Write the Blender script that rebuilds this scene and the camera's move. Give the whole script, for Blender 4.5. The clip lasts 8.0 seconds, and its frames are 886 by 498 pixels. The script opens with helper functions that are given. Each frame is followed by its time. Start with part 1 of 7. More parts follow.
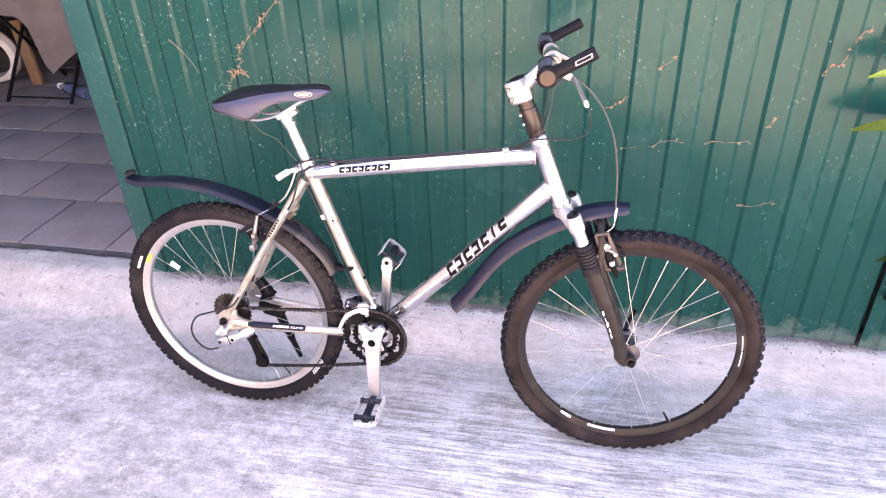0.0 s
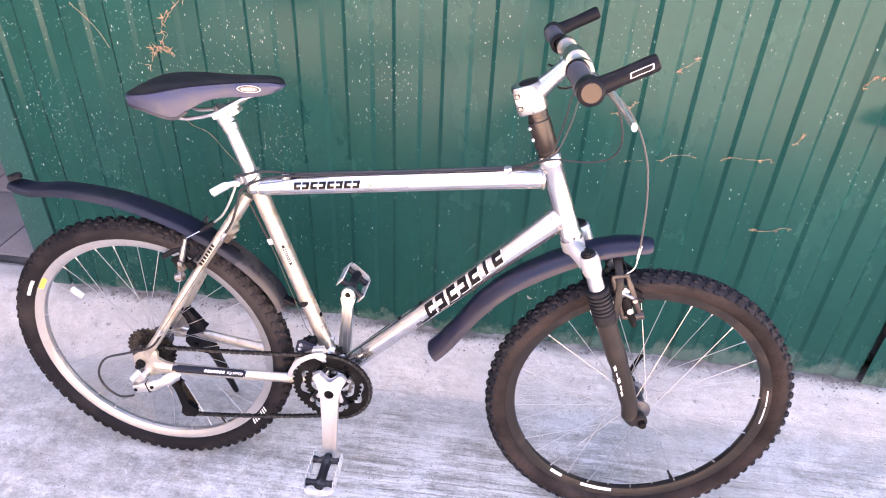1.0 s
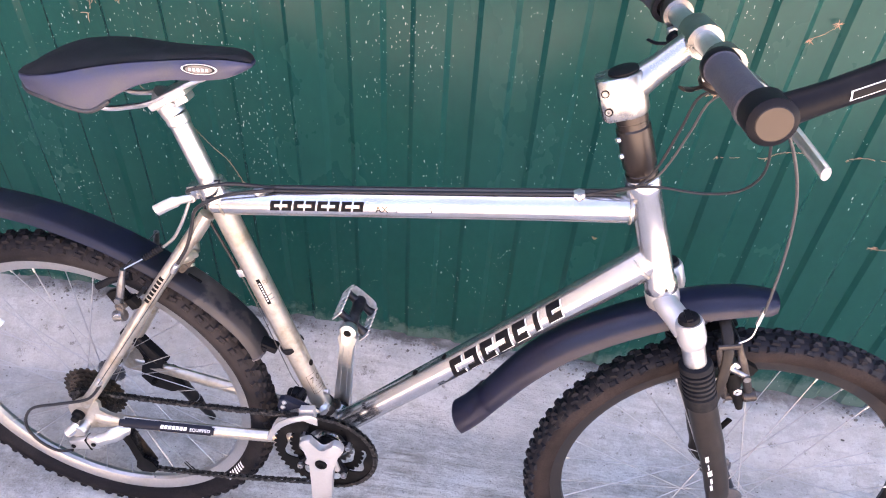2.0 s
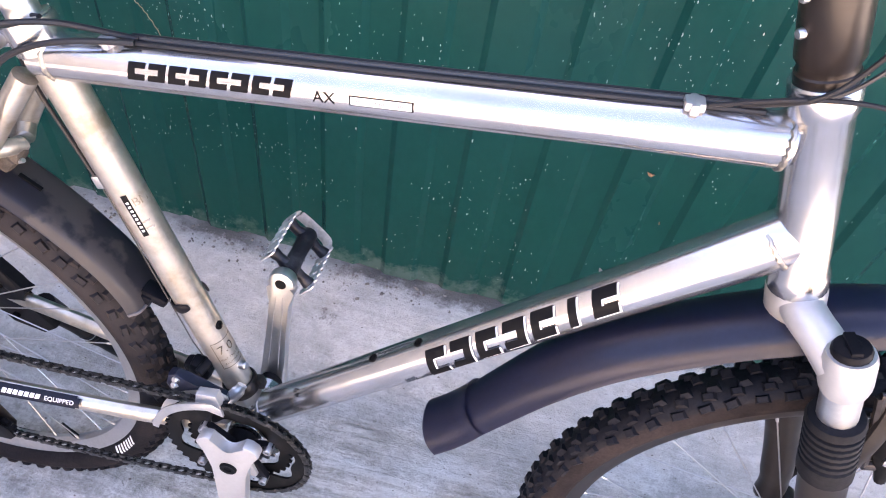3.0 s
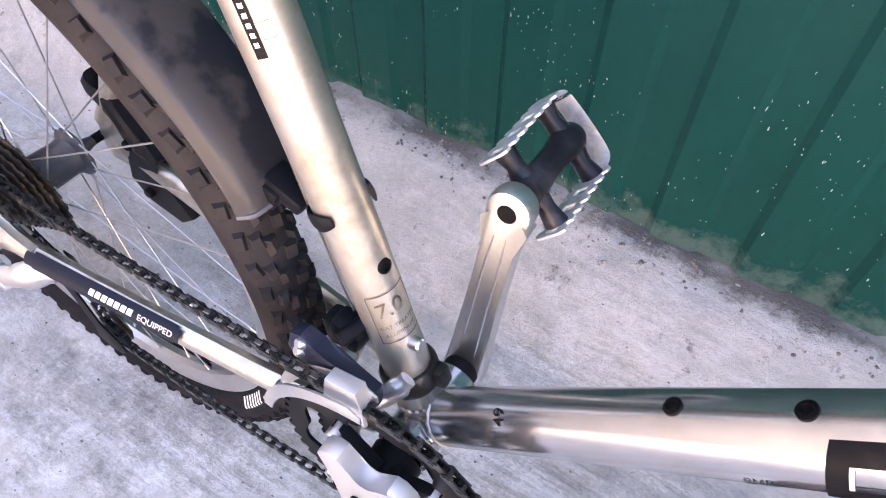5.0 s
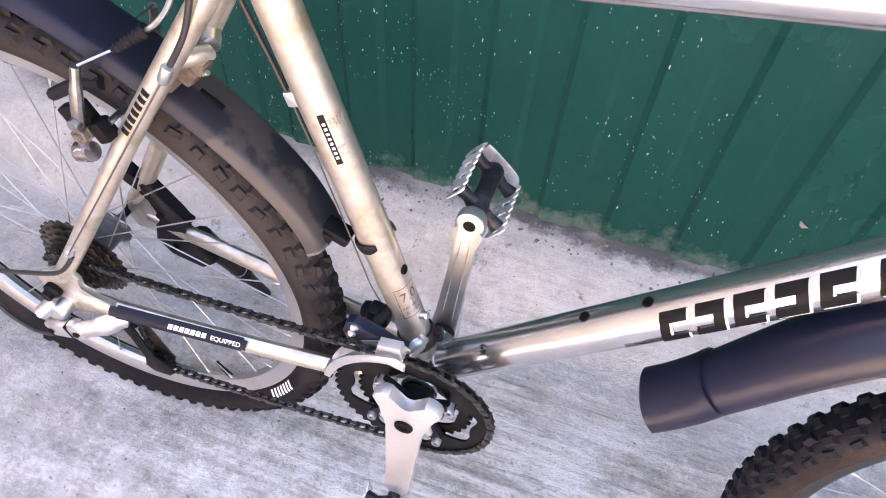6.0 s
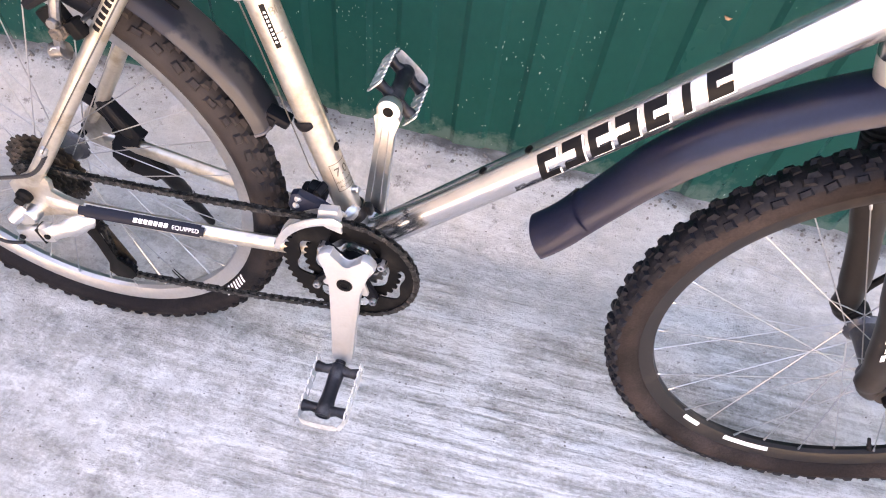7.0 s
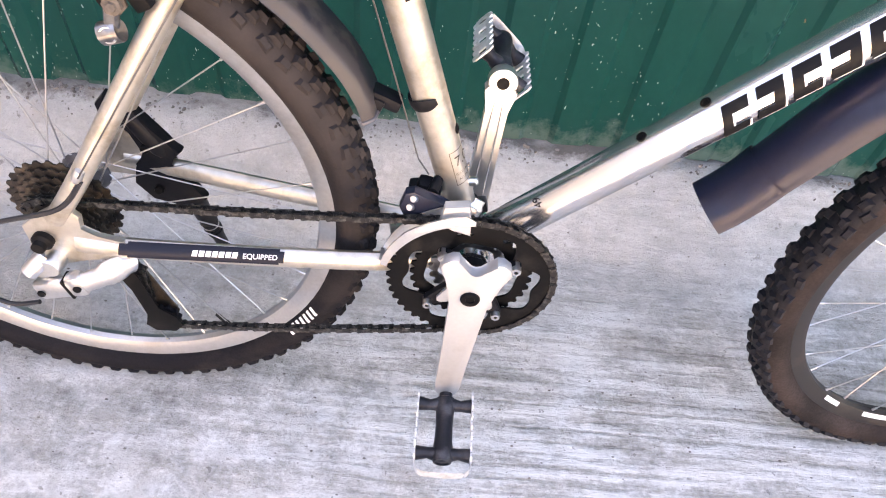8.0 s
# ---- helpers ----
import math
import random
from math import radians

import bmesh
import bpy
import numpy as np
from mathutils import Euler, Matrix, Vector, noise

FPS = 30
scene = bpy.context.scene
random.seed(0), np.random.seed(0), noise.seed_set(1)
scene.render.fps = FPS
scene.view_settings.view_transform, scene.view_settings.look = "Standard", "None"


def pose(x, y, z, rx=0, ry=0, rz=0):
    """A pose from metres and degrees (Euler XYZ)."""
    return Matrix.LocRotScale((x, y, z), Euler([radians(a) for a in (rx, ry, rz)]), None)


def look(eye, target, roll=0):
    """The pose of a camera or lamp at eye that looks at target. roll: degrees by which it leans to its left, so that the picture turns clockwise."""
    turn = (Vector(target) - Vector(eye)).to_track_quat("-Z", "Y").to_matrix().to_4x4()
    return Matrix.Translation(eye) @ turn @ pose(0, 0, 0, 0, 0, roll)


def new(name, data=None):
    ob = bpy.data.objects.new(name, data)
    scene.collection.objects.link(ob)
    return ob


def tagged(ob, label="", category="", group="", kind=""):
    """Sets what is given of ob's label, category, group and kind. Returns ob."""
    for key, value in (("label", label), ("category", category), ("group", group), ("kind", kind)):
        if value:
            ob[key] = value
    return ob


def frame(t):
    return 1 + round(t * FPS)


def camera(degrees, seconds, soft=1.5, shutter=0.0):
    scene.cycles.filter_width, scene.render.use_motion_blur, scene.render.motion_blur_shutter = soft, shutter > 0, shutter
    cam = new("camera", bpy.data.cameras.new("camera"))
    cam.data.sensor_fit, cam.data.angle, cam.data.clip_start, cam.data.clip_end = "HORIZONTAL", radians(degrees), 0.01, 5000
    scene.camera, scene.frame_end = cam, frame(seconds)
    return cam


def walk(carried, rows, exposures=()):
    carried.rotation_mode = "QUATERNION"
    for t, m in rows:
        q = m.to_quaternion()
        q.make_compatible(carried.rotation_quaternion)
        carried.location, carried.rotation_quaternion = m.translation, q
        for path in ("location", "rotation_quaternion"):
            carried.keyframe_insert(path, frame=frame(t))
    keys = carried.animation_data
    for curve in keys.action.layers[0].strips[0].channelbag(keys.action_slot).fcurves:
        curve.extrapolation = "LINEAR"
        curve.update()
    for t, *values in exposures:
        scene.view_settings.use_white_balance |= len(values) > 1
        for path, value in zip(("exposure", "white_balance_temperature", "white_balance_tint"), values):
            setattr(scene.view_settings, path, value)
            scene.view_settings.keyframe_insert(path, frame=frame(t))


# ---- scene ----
cam = camera(66.78, 8.0, soft=1.1)
PATH = [
    (0, (0.3952, 0.1505, 1.4752), (0.0241, 1.8100, 0.4224), -2.29),
    (0.5, (0.3140, 0.3043, 1.4495), (0.0422, 1.9814, 0.3943), 0.23),
    (1, (0.2272, 0.4681, 1.4186), (0.0672, 2.1161, 0.2967), 2.63),
    (1.2, (0.1983, 0.5414, 1.3988), (-0.0293, 2.1651, 0.2534), 2.03),
    (2.3, (0.1086, 0.9886, 1.2907), (0.0527, 2.4772, -0.0438), 7.29),
    (2.5, (0.0902, 1.0596, 1.2474), (0.1171, 2.5228, -0.1158), 9.31),
    (3, (0.1170, 1.1823, 1.0951), (0.0084, 2.5265, -0.3819), 10.41),
    (3.5, (0.1577, 1.2916, 0.9923), (-0.1744, 2.5628, -0.5156), 8.54),
    (4, (0.0984, 1.3524, 0.9182), (-0.4688, 2.5076, -0.6128), 4.36),
    (4.5, (0.0445, 1.3887, 0.8307), (-0.5989, 2.4461, -0.7402), 0.13),
    (5, (0.0124, 1.3910, 0.7916), (-0.6333, 2.3968, -0.8120), -0.34),
    (5.2, (0.0109, 1.3829, 0.8006), (-0.6033, 2.3974, -0.8098), 0.83),
    (6.3, (-0.0093, 1.1547, 1.0424), (-0.1874, 2.3442, -0.5555), 4.31),
    (6.5, (0.0122, 1.1241, 1.0447), (-0.0887, 2.2969, -0.5722), 4.95),
    (7, (0.0564, 1.0304, 1.0404), (-0.0652, 2.2183, -0.5639), 8.27),
    (7.5, (-0.0438, 0.9964, 0.9962), (-0.1598, 2.2103, -0.5891), 7.44),
    (8, (-0.1719, 1.0703, 0.8904), (-0.0787, 2.3351, -0.6561), 8.92),
]
walk(cam, [(t, look(eye, target, roll)) for t, eye, target, roll in PATH],
     exposures=[(0.0, 4.3, 8200, 37), (1.2, 4.36, 8150, 35), (2.3, 3.93, 7700, 31), (3.0, 4.02, 7550, 28), (3.6, 4.06, 7300, 22), (4.4, 4.22, 7650, 26), (5.2, 4.28, 8100, 29), (6.3, 4.28, 8550, 29), (8.0, 4.32, 8950, 25)])

# ---- world and light: the gate front lies in open shade, the sun stands behind the building ----
SUN_ELEV, SUN_AZ = 53.0, -25.0
world = bpy.data.worlds.new("sky")
scene.world = world
world.use_nodes = True
wn = world.node_tree.nodes
sky = wn.new("ShaderNodeTexSky")
sky.sky_type, sky.sun_disc = "NISHITA", False
sky.sun_elevation, sky.sun_rotation = radians(SUN_ELEV), radians(SUN_AZ)
wn["Background"].inputs["Strength"].default_value = 0.08
world.node_tree.links.new(sky.outputs[0], wn["Background"].inputs["Color"])
sun_data = bpy.data.lights.new("sun", "SUN")
sun_data.energy, sun_data.angle, sun_data.color = 4.5, radians(0.5), (1.0, 0.9, 0.76)
sun = new("sun", sun_data)
_e, _a = radians(SUN_ELEV), radians(SUN_AZ)
sun.matrix_world = look((20 * math.cos(_e) * math.sin(_a), 20 * math.cos(_e) * math.cos(_a), 20 * math.sin(_e)), (0, 0, 0))


# ---- materials ----
def mat(name, color, rough=0.6, metal=0.0, alt=None, scale=8.0, mix=(0.45, 0.6), fine=0.0, fine_scale=120.0, bump=0.0, bump_scale=200.0,
        stretch=(1, 1, 1), rough_var=0.0, coat=0.0, spec=0.5, jitter=0.0):
    """A procedural surface: base colour, a second colour in noise patches, fine grain, varied gloss and a bump."""
    m = bpy.data.materials.new(name)
    m.use_nodes = True
    nt = m.node_tree
    N, L = nt.nodes, nt.links
    b = N["Principled BSDF"]
    b.inputs["Metallic"].default_value = metal
    b.inputs["Roughness"].default_value = rough
    b.inputs["Specular IOR Level"].default_value = spec
    b.inputs["Coat Weight"].default_value = coat
    b.inputs["Coat Roughness"].default_value = 0.12
    tc = N.new("ShaderNodeTexCoord")
    mp = N.new("ShaderNodeMapping")
    mp.inputs["Scale"].default_value = stretch
    L.new(tc.outputs["Object"], mp.inputs["Vector"])

    def noise_at(sc, detail=6.0, r=0.6):
        n = N.new("ShaderNodeTexNoise")
        n.inputs["Scale"].default_value, n.inputs["Detail"].default_value, n.inputs["Roughness"].default_value = sc, detail, r
        L.new(mp.outputs[0], n.inputs["Vector"])
        return n

    def ramp(src, lo, hi):
        r = N.new("ShaderNodeMapRange")
        r.inputs["From Min"].default_value, r.inputs["From Max"].default_value = lo, hi
        L.new(src, r.inputs["Value"])
        return r.outputs["Result"]

    def blend(fac, a, c, mode="MIX"):
        x = N.new("ShaderNodeMix")
        x.data_type, x.blend_type = "RGBA", mode
        for sock, v in ((x.inputs[0], fac), (x.inputs[6], a), (x.inputs[7], c)):
            if hasattr(v, "links"):
                L.new(v, sock)
            elif isinstance(v, (int, float)):
                sock.default_value = v
            else:
                sock.default_value = (*v, 1)
        return x.outputs[2]

    col = tuple(color)
    big = noise_at(scale)
    if alt:
        col = blend(ramp(big.outputs["Fac"], *mix), col, alt)
    if fine:
        g = noise_at(fine_scale, 3.0)
        f = ramp(g.outputs["Fac"], 0.3, 0.7)
        v = N.new("ShaderNodeMapRange")
        v.inputs["To Min"].default_value, v.inputs["To Max"].default_value = 1 - fine, 1 + fine
        L.new(f, v.inputs["Value"])
        cmb = N.new("ShaderNodeCombineColor")
        for i in range(3):
            L.new(v.outputs["Result"], cmb.inputs[i])
        col = blend(1.0, col, cmb.outputs[0], "MULTIPLY")
    if jitter:
        oi = N.new("ShaderNodeObjectInfo")
        hs = N.new("ShaderNodeHueSaturation")
        v = N.new("ShaderNodeMapRange")
        v.inputs["To Min"].default_value, v.inputs["To Max"].default_value = 1 - jitter, 1 + jitter
        L.new(oi.outputs["Random"], v.inputs["Value"])
        L.new(v.outputs["Result"], hs.inputs["Value"])
        if hasattr(col, "links"):
            L.new(col, hs.inputs["Color"])
        else:
            hs.inputs["Color"].default_value = (*col, 1)
        col = hs.outputs[0]
    if hasattr(col, "links"):
        L.new(col, b.inputs["Base Color"])
    else:
        b.inputs["Base Color"].default_value = (*col, 1)
    if rough_var:
        v = N.new("ShaderNodeMapRange")
        v.inputs["From Min"].default_value, v.inputs["From Max"].default_value = 0.3, 0.7
        v.inputs["To Min"].default_value, v.inputs["To Max"].default_value = max(0.02, rough - rough_var), min(1, rough + rough_var)
        L.new(big.outputs["Fac"], v.inputs["Value"])
        L.new(v.outputs["Result"], b.inputs["Roughness"])
    if bump:
        bn = noise_at(bump_scale, 4.0)
        bm_ = N.new("ShaderNodeBump")
        bm_.inputs["Strength"].default_value, bm_.inputs["Distance"].default_value = bump, 0.003
        L.new(bn.outputs["Fac"], bm_.inputs["Height"])
        L.new(bm_.outputs[0], b.inputs["Normal"])
    return m


M_ALU = mat("polished_aluminium", (0.5, 0.502, 0.515), 0.19, 0.93, (0.42, 0.41, 0.4), 16, (0.48, 0.68), 0.02, 90, 0.012, 260, rough_var=0.06)
M_STEM = mat("polished_stem", (0.35, 0.345, 0.335), 0.28, 0.95, (0.29, 0.275, 0.25), 20, (0.5, 0.75), 0.03, 250, 0.02, 300, rough_var=0.05)
M_WELD = mat("heat_tinted_weld", (0.47, 0.42, 0.34), 0.36, 1.0, (0.38, 0.36, 0.36), 120, (0.4, 0.65), 0.15, 500, 0.2, 500)
M_HUB = mat("grey_hub_shell", (0.055, 0.055, 0.066), 0.34, 0.35, (0.1, 0.092, 0.088), 40, (0.45, 0.7), 0.1, 300, 0.03, 300)
M_ALU_SATIN = mat("satin_aluminium", (0.62, 0.62, 0.62), 0.38, 1.0, (0.6, 0.59, 0.58), 25, (0.5, 0.7), 0.05, 260, 0.04, 350, rough_var=0.06)
M_SILVER_PAINT = mat("silver_paint", (0.5, 0.493, 0.487), 0.4, 0.6, (0.43, 0.42, 0.41), 30, (0.55, 0.75), 0.03, 200, 0.02, 300)
M_RIM = mat("rim_aluminium", (0.47, 0.47, 0.47), 0.36, 0.92, (0.4, 0.385, 0.37), 18, (0.5, 0.75), 0.06, 200, 0.03, 300)
M_RIM_DARK = mat("dark_rim", (0.014, 0.0122, 0.0118), 0.38, 0.1, (0.05, 0.036, 0.027), 12, (0.5, 0.7), 0.08, 200, spec=0.25)
M_STEEL = mat("steel", (0.62, 0.62, 0.63), 0.32, 1.0, (0.4, 0.37, 0.34), 40, (0.55, 0.75))
M_SPOKE = mat("spoke_steel", (0.46, 0.455, 0.455), 0.36, 0.9)
M_DARK_STEEL = mat("dark_steel", (0.005, 0.0048, 0.005), 0.45, 0.0, (0.014, 0.0125, 0.0115), 40, (0.5, 0.7), 0.1, 300, spec=0.06)
M_COG = mat("worn_cogs", (0.03, 0.024, 0.02), 0.42, 0.6, (0.1, 0.075, 0.055), 60, (0.45, 0.65), 0.2, 400, 0.1, 500)
M_CHAIN = mat("oily_chain", (0.03, 0.028, 0.027), 0.34, 0.7, (0.12, 0.11, 0.1), 150, (0.5, 0.65))
M_BLACK = mat("black_plastic", (0.007, 0.007, 0.009), 0.42, 0.0, (0.013, 0.0125, 0.013), 20, (0.5, 0.7), 0.1, 300, 0.05, 500, spec=0.08)
M_RUBBER = mat("black_rubber", (0.010, 0.010, 0.012), 0.62, 0.0, (0.028, 0.026, 0.025), 18, (0.45, 0.7), 0.15, 300, 0.08, 400, spec=0.1)
M_GRIP = mat("grip_foam", (0.042, 0.041, 0.055), 0.75, 0.0, (0.06, 0.055, 0.058), 30, (0.45, 0.7), 0.2, 500, 0.2, 700)
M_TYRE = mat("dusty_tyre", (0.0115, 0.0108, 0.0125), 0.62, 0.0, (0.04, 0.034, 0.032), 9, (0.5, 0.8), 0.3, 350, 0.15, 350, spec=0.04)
M_TYRE_FRONT = mat("dusty_brown_tyre", (0.0165, 0.0132, 0.0127), 0.65, 0.0, (0.044, 0.0328, 0.0298), 7, (0.42, 0.68), 0.3, 350, 0.15, 350, spec=0.04)
M_KNOB = mat("black_tread", (0.0115, 0.0112, 0.014), 0.55, 0.0, (0.024, 0.0215, 0.022), 30, (0.5, 0.75), 0.3, 350, 0.15, 350, spec=0.12)
M_FENDER = mat("fender_plastic", (0.018, 0.021, 0.049), 0.31, 0.0, (0.015, 0.0175, 0.04), 9, (0.5, 0.75), 0.08, 250, 0.01, 400, rough_var=0.015, spec=0.55)
M_FENDER_DUSTY = mat("dusty_fender", (0.018, 0.02, 0.042), 0.4, 0.0, (0.034, 0.033, 0.046), 11, (0.45, 0.6), 0.08, 250, 0.03, 300, rough_var=0.08, spec=0.45)
M_SADDLE = mat("saddle_vinyl", (0.034, 0.037, 0.068), 0.36, 0.0, (0.045, 0.046, 0.058), 30, (0.45, 0.7), 0.06, 500, 0.12, 900, spec=0.3)
M_SADDLE_TOP = mat("saddle_black_top", (0.014, 0.014, 0.017), 0.6, 0.0, (0.03, 0.03, 0.034), 30, (0.45, 0.7), 0.1, 500, 0.12, 900)
M_FORK = mat("fork_dark_grey", (0.02, 0.017, 0.0155), 0.36, 0.0, (0.036, 0.03, 0.026), 10, (0.5, 0.75), 0.08, 200, 0.02, 300, spec=0.14)
M_SPACER = mat("brown_black_sleeve", (0.028, 0.021, 0.018), 0.3, 0.5, (0.03, 0.026, 0.024), 16, (0.5, 0.7))
M_BRACKET = mat("dust_caked_steel", (0.10, 0.082, 0.068), 0.75, 0.0, (0.045, 0.038, 0.034), 45, (0.45, 0.65), 0.25, 300, 0.25, 300, spec=0.15)
M_PEDAL = mat("worn_pedal_plastic", (0.011, 0.011, 0.0145), 0.36, 0.0, (0.05, 0.048, 0.052), 40, (0.48, 0.7), 0.15, 300, 0.08, 400, spec=0.25)
M_CAGE = mat("worn_cage_metal", (0.66, 0.655, 0.65), 0.42, 0.55, (0.5, 0.49, 0.47), 80, (0.45, 0.65), 0.1, 300, 0.08, 400)
M_WORN = mat("worn_print", (0.24, 0.2, 0.15), 0.5, 0.3, (0.4, 0.37, 0.32), 90, (0.5, 0.6))
M_WORN_DARK = mat("worn_dark_print", (0.05, 0.04, 0.03), 0.5, 0.2, (0.2, 0.16, 0.11), 120, (0.45, 0.6))
M_CLAMP = mat("brown_black_steel", (0.03, 0.024, 0.022), 0.34, 0.5, (0.06, 0.05, 0.045), 60, (0.45, 0.65), 0.1, 300, 0.03, 300)
M_FD_BLUE = mat("blue_black_metal", (0.012, 0.015, 0.03), 0.3, 0.2, (0.02, 0.022, 0.034), 50, (0.45, 0.7), 0.08, 300, spec=0.4)
M_INK = mat("black_decal", (0.006, 0.006, 0.007), 0.4, 0.0, (0.014, 0.014, 0.014), 60, (0.6, 0.75), spec=0.08)
M_WHITE = mat("white_decal", (0.8, 0.8, 0.8), 0.4, 0.0, (0.65, 0.65, 0.65), 60, (0.6, 0.75))
M_NAVY = mat("navy_decal", (0.009, 0.0105, 0.018), 0.4, 0.0, (0.03, 0.031, 0.036), 50, (0.6, 0.75), spec=0.14)
M_GOLD = mat("yellow_decal", (0.55, 0.38, 0.06), 0.4)
M_REFLECTOR = mat("reflector_white", (0.8, 0.8, 0.8), 0.2, 0.1, coat=0.5)
M_CABLE = mat("cable_black", (0.018, 0.018, 0.02), 0.4, spec=0.25)
M_CABLE_GREY = mat("cable_grey", (0.04, 0.041, 0.043), 0.35, 0.0, spec=0.4)
M_MECH = mat("brake_steel", (0.24, 0.24, 0.245), 0.32, 0.95, (0.14, 0.13, 0.125), 60, (0.45, 0.65))
M_TWIG = mat("dry_vine", (0.36, 0.19, 0.12), 0.85, 0.0, (0.42, 0.27, 0.16), 60, (0.4, 0.6), 0.2, 300, 0.2, 400)
M_LEAF = mat("leaf_green", (0.1, 0.19, 0.035), 0.42, 0.0, (0.16, 0.24, 0.06), 12, (0.4, 0.65), 0.08, 120, 0.15, 80, jitter=0.2)
M_STALK = mat("stalk_green", (0.09, 0.13, 0.05), 0.6, 0.0, (0.14, 0.12, 0.07), 20, (0.4, 0.65))
M_TILE = mat("grey_paving", (0.24, 0.215, 0.215), 0.75, 0.0, (0.19, 0.172, 0.17), 4, (0.4, 0.65), 0.12, 160, 0.25, 160, jitter=0.07)
M_JOINT = mat("joint_mortar", (0.13, 0.118, 0.115), 0.9, 0.0, (0.07, 0.065, 0.06), 12, (0.4, 0.65), 0.15, 160, 0.2, 160)
M_PLASTER = mat("plaster", (0.42, 0.39, 0.35), 0.85, 0.0, (0.34, 0.31, 0.28), 2.5, (0.4, 0.65), 0.08, 90, 0.25, 120)
# for the unseen south wall, tan so that reflections in the gate turn warm
M_PLASTER_BOUNCE = mat("reflection_tint_plaster", (0.45, 0.37, 0.265), 0.85, 0.0, (0.37, 0.3, 0.215), 2.5, (0.4, 0.65), 0.08, 90, 0.25, 120)
M_ALU_BRUSHED = mat("brushed_aluminium", (0.53, 0.492, 0.432), 0.36, 0.84, (0.36, 0.31, 0.24), 26, (0.5, 0.68), 0.08, 110, 0.02, 300, rough_var=0.08)
# darker plaster copy with the shed's shade put into its colour
M_PLASTER_SHADE = mat("shaded_plaster", (0.08, 0.085, 0.075), 0.9, 0.0, (0.06, 0.062, 0.055), 2.5, (0.4, 0.65), 0.1, 90, 0.25, 120)
M_ROOF = mat("roof_sheet", (0.22, 0.21, 0.2), 0.6, 0.2, (0.15, 0.14, 0.13), 3, (0.4, 0.65))
M_CLOTH = mat("table_cloth", (0.26, 0.225, 0.22), 0.9, 0.0, (0.21, 0.18, 0.18), 7, (0.4, 0.65), 0.1, 500, 0.3, 600)
M_WOOD = mat("old_wood", (0.22, 0.145, 0.095), 0.7, 0.0, (0.2, 0.11, 0.05), 10, (0.4, 0.65), 0.12, 100, 0.2, 90, stretch=(1, 1, 0.12))
M_PAPER = mat("paper", (0.78, 0.78, 0.8), 0.7)
M_BOTTLE = mat("blue_bottle_plastic", (0.07, 0.1, 0.17), 0.12, 0.0, coat=0.5)
M_ENAMEL = mat("white_plastic", (0.68, 0.66, 0.64), 0.45, 0.0, (0.55, 0.53, 0.5), 9, (0.45, 0.7))


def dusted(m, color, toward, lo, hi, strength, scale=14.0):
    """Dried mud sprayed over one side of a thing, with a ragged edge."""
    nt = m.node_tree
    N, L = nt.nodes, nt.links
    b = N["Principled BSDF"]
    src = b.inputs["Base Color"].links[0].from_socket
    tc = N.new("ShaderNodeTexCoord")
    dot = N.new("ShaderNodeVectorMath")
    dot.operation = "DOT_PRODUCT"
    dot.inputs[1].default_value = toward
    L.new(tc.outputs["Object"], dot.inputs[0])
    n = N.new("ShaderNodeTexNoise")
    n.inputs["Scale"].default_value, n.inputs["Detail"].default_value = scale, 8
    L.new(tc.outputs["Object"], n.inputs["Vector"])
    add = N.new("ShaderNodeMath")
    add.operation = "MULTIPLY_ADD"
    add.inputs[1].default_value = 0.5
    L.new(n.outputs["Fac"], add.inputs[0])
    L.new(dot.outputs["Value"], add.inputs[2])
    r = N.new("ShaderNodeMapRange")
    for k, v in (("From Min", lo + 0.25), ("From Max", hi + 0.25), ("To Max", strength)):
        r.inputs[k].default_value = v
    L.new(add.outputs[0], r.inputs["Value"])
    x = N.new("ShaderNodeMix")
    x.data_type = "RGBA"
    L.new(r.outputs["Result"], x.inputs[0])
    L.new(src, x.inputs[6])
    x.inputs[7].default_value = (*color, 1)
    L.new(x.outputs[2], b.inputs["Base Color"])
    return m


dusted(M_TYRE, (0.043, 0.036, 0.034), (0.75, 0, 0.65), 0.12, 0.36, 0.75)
dusted(M_FENDER_DUSTY, (0.1, 0.088, 0.084), (1, 0, 0), 0.1, 0.2, 0.85, 11.0)
# wiped bluish-black patches through the dust
dusted(M_FENDER_DUSTY, (0.017, 0.0185, 0.032), (0, 0, 0), -0.004, 0.01, 0.85, 10.0)


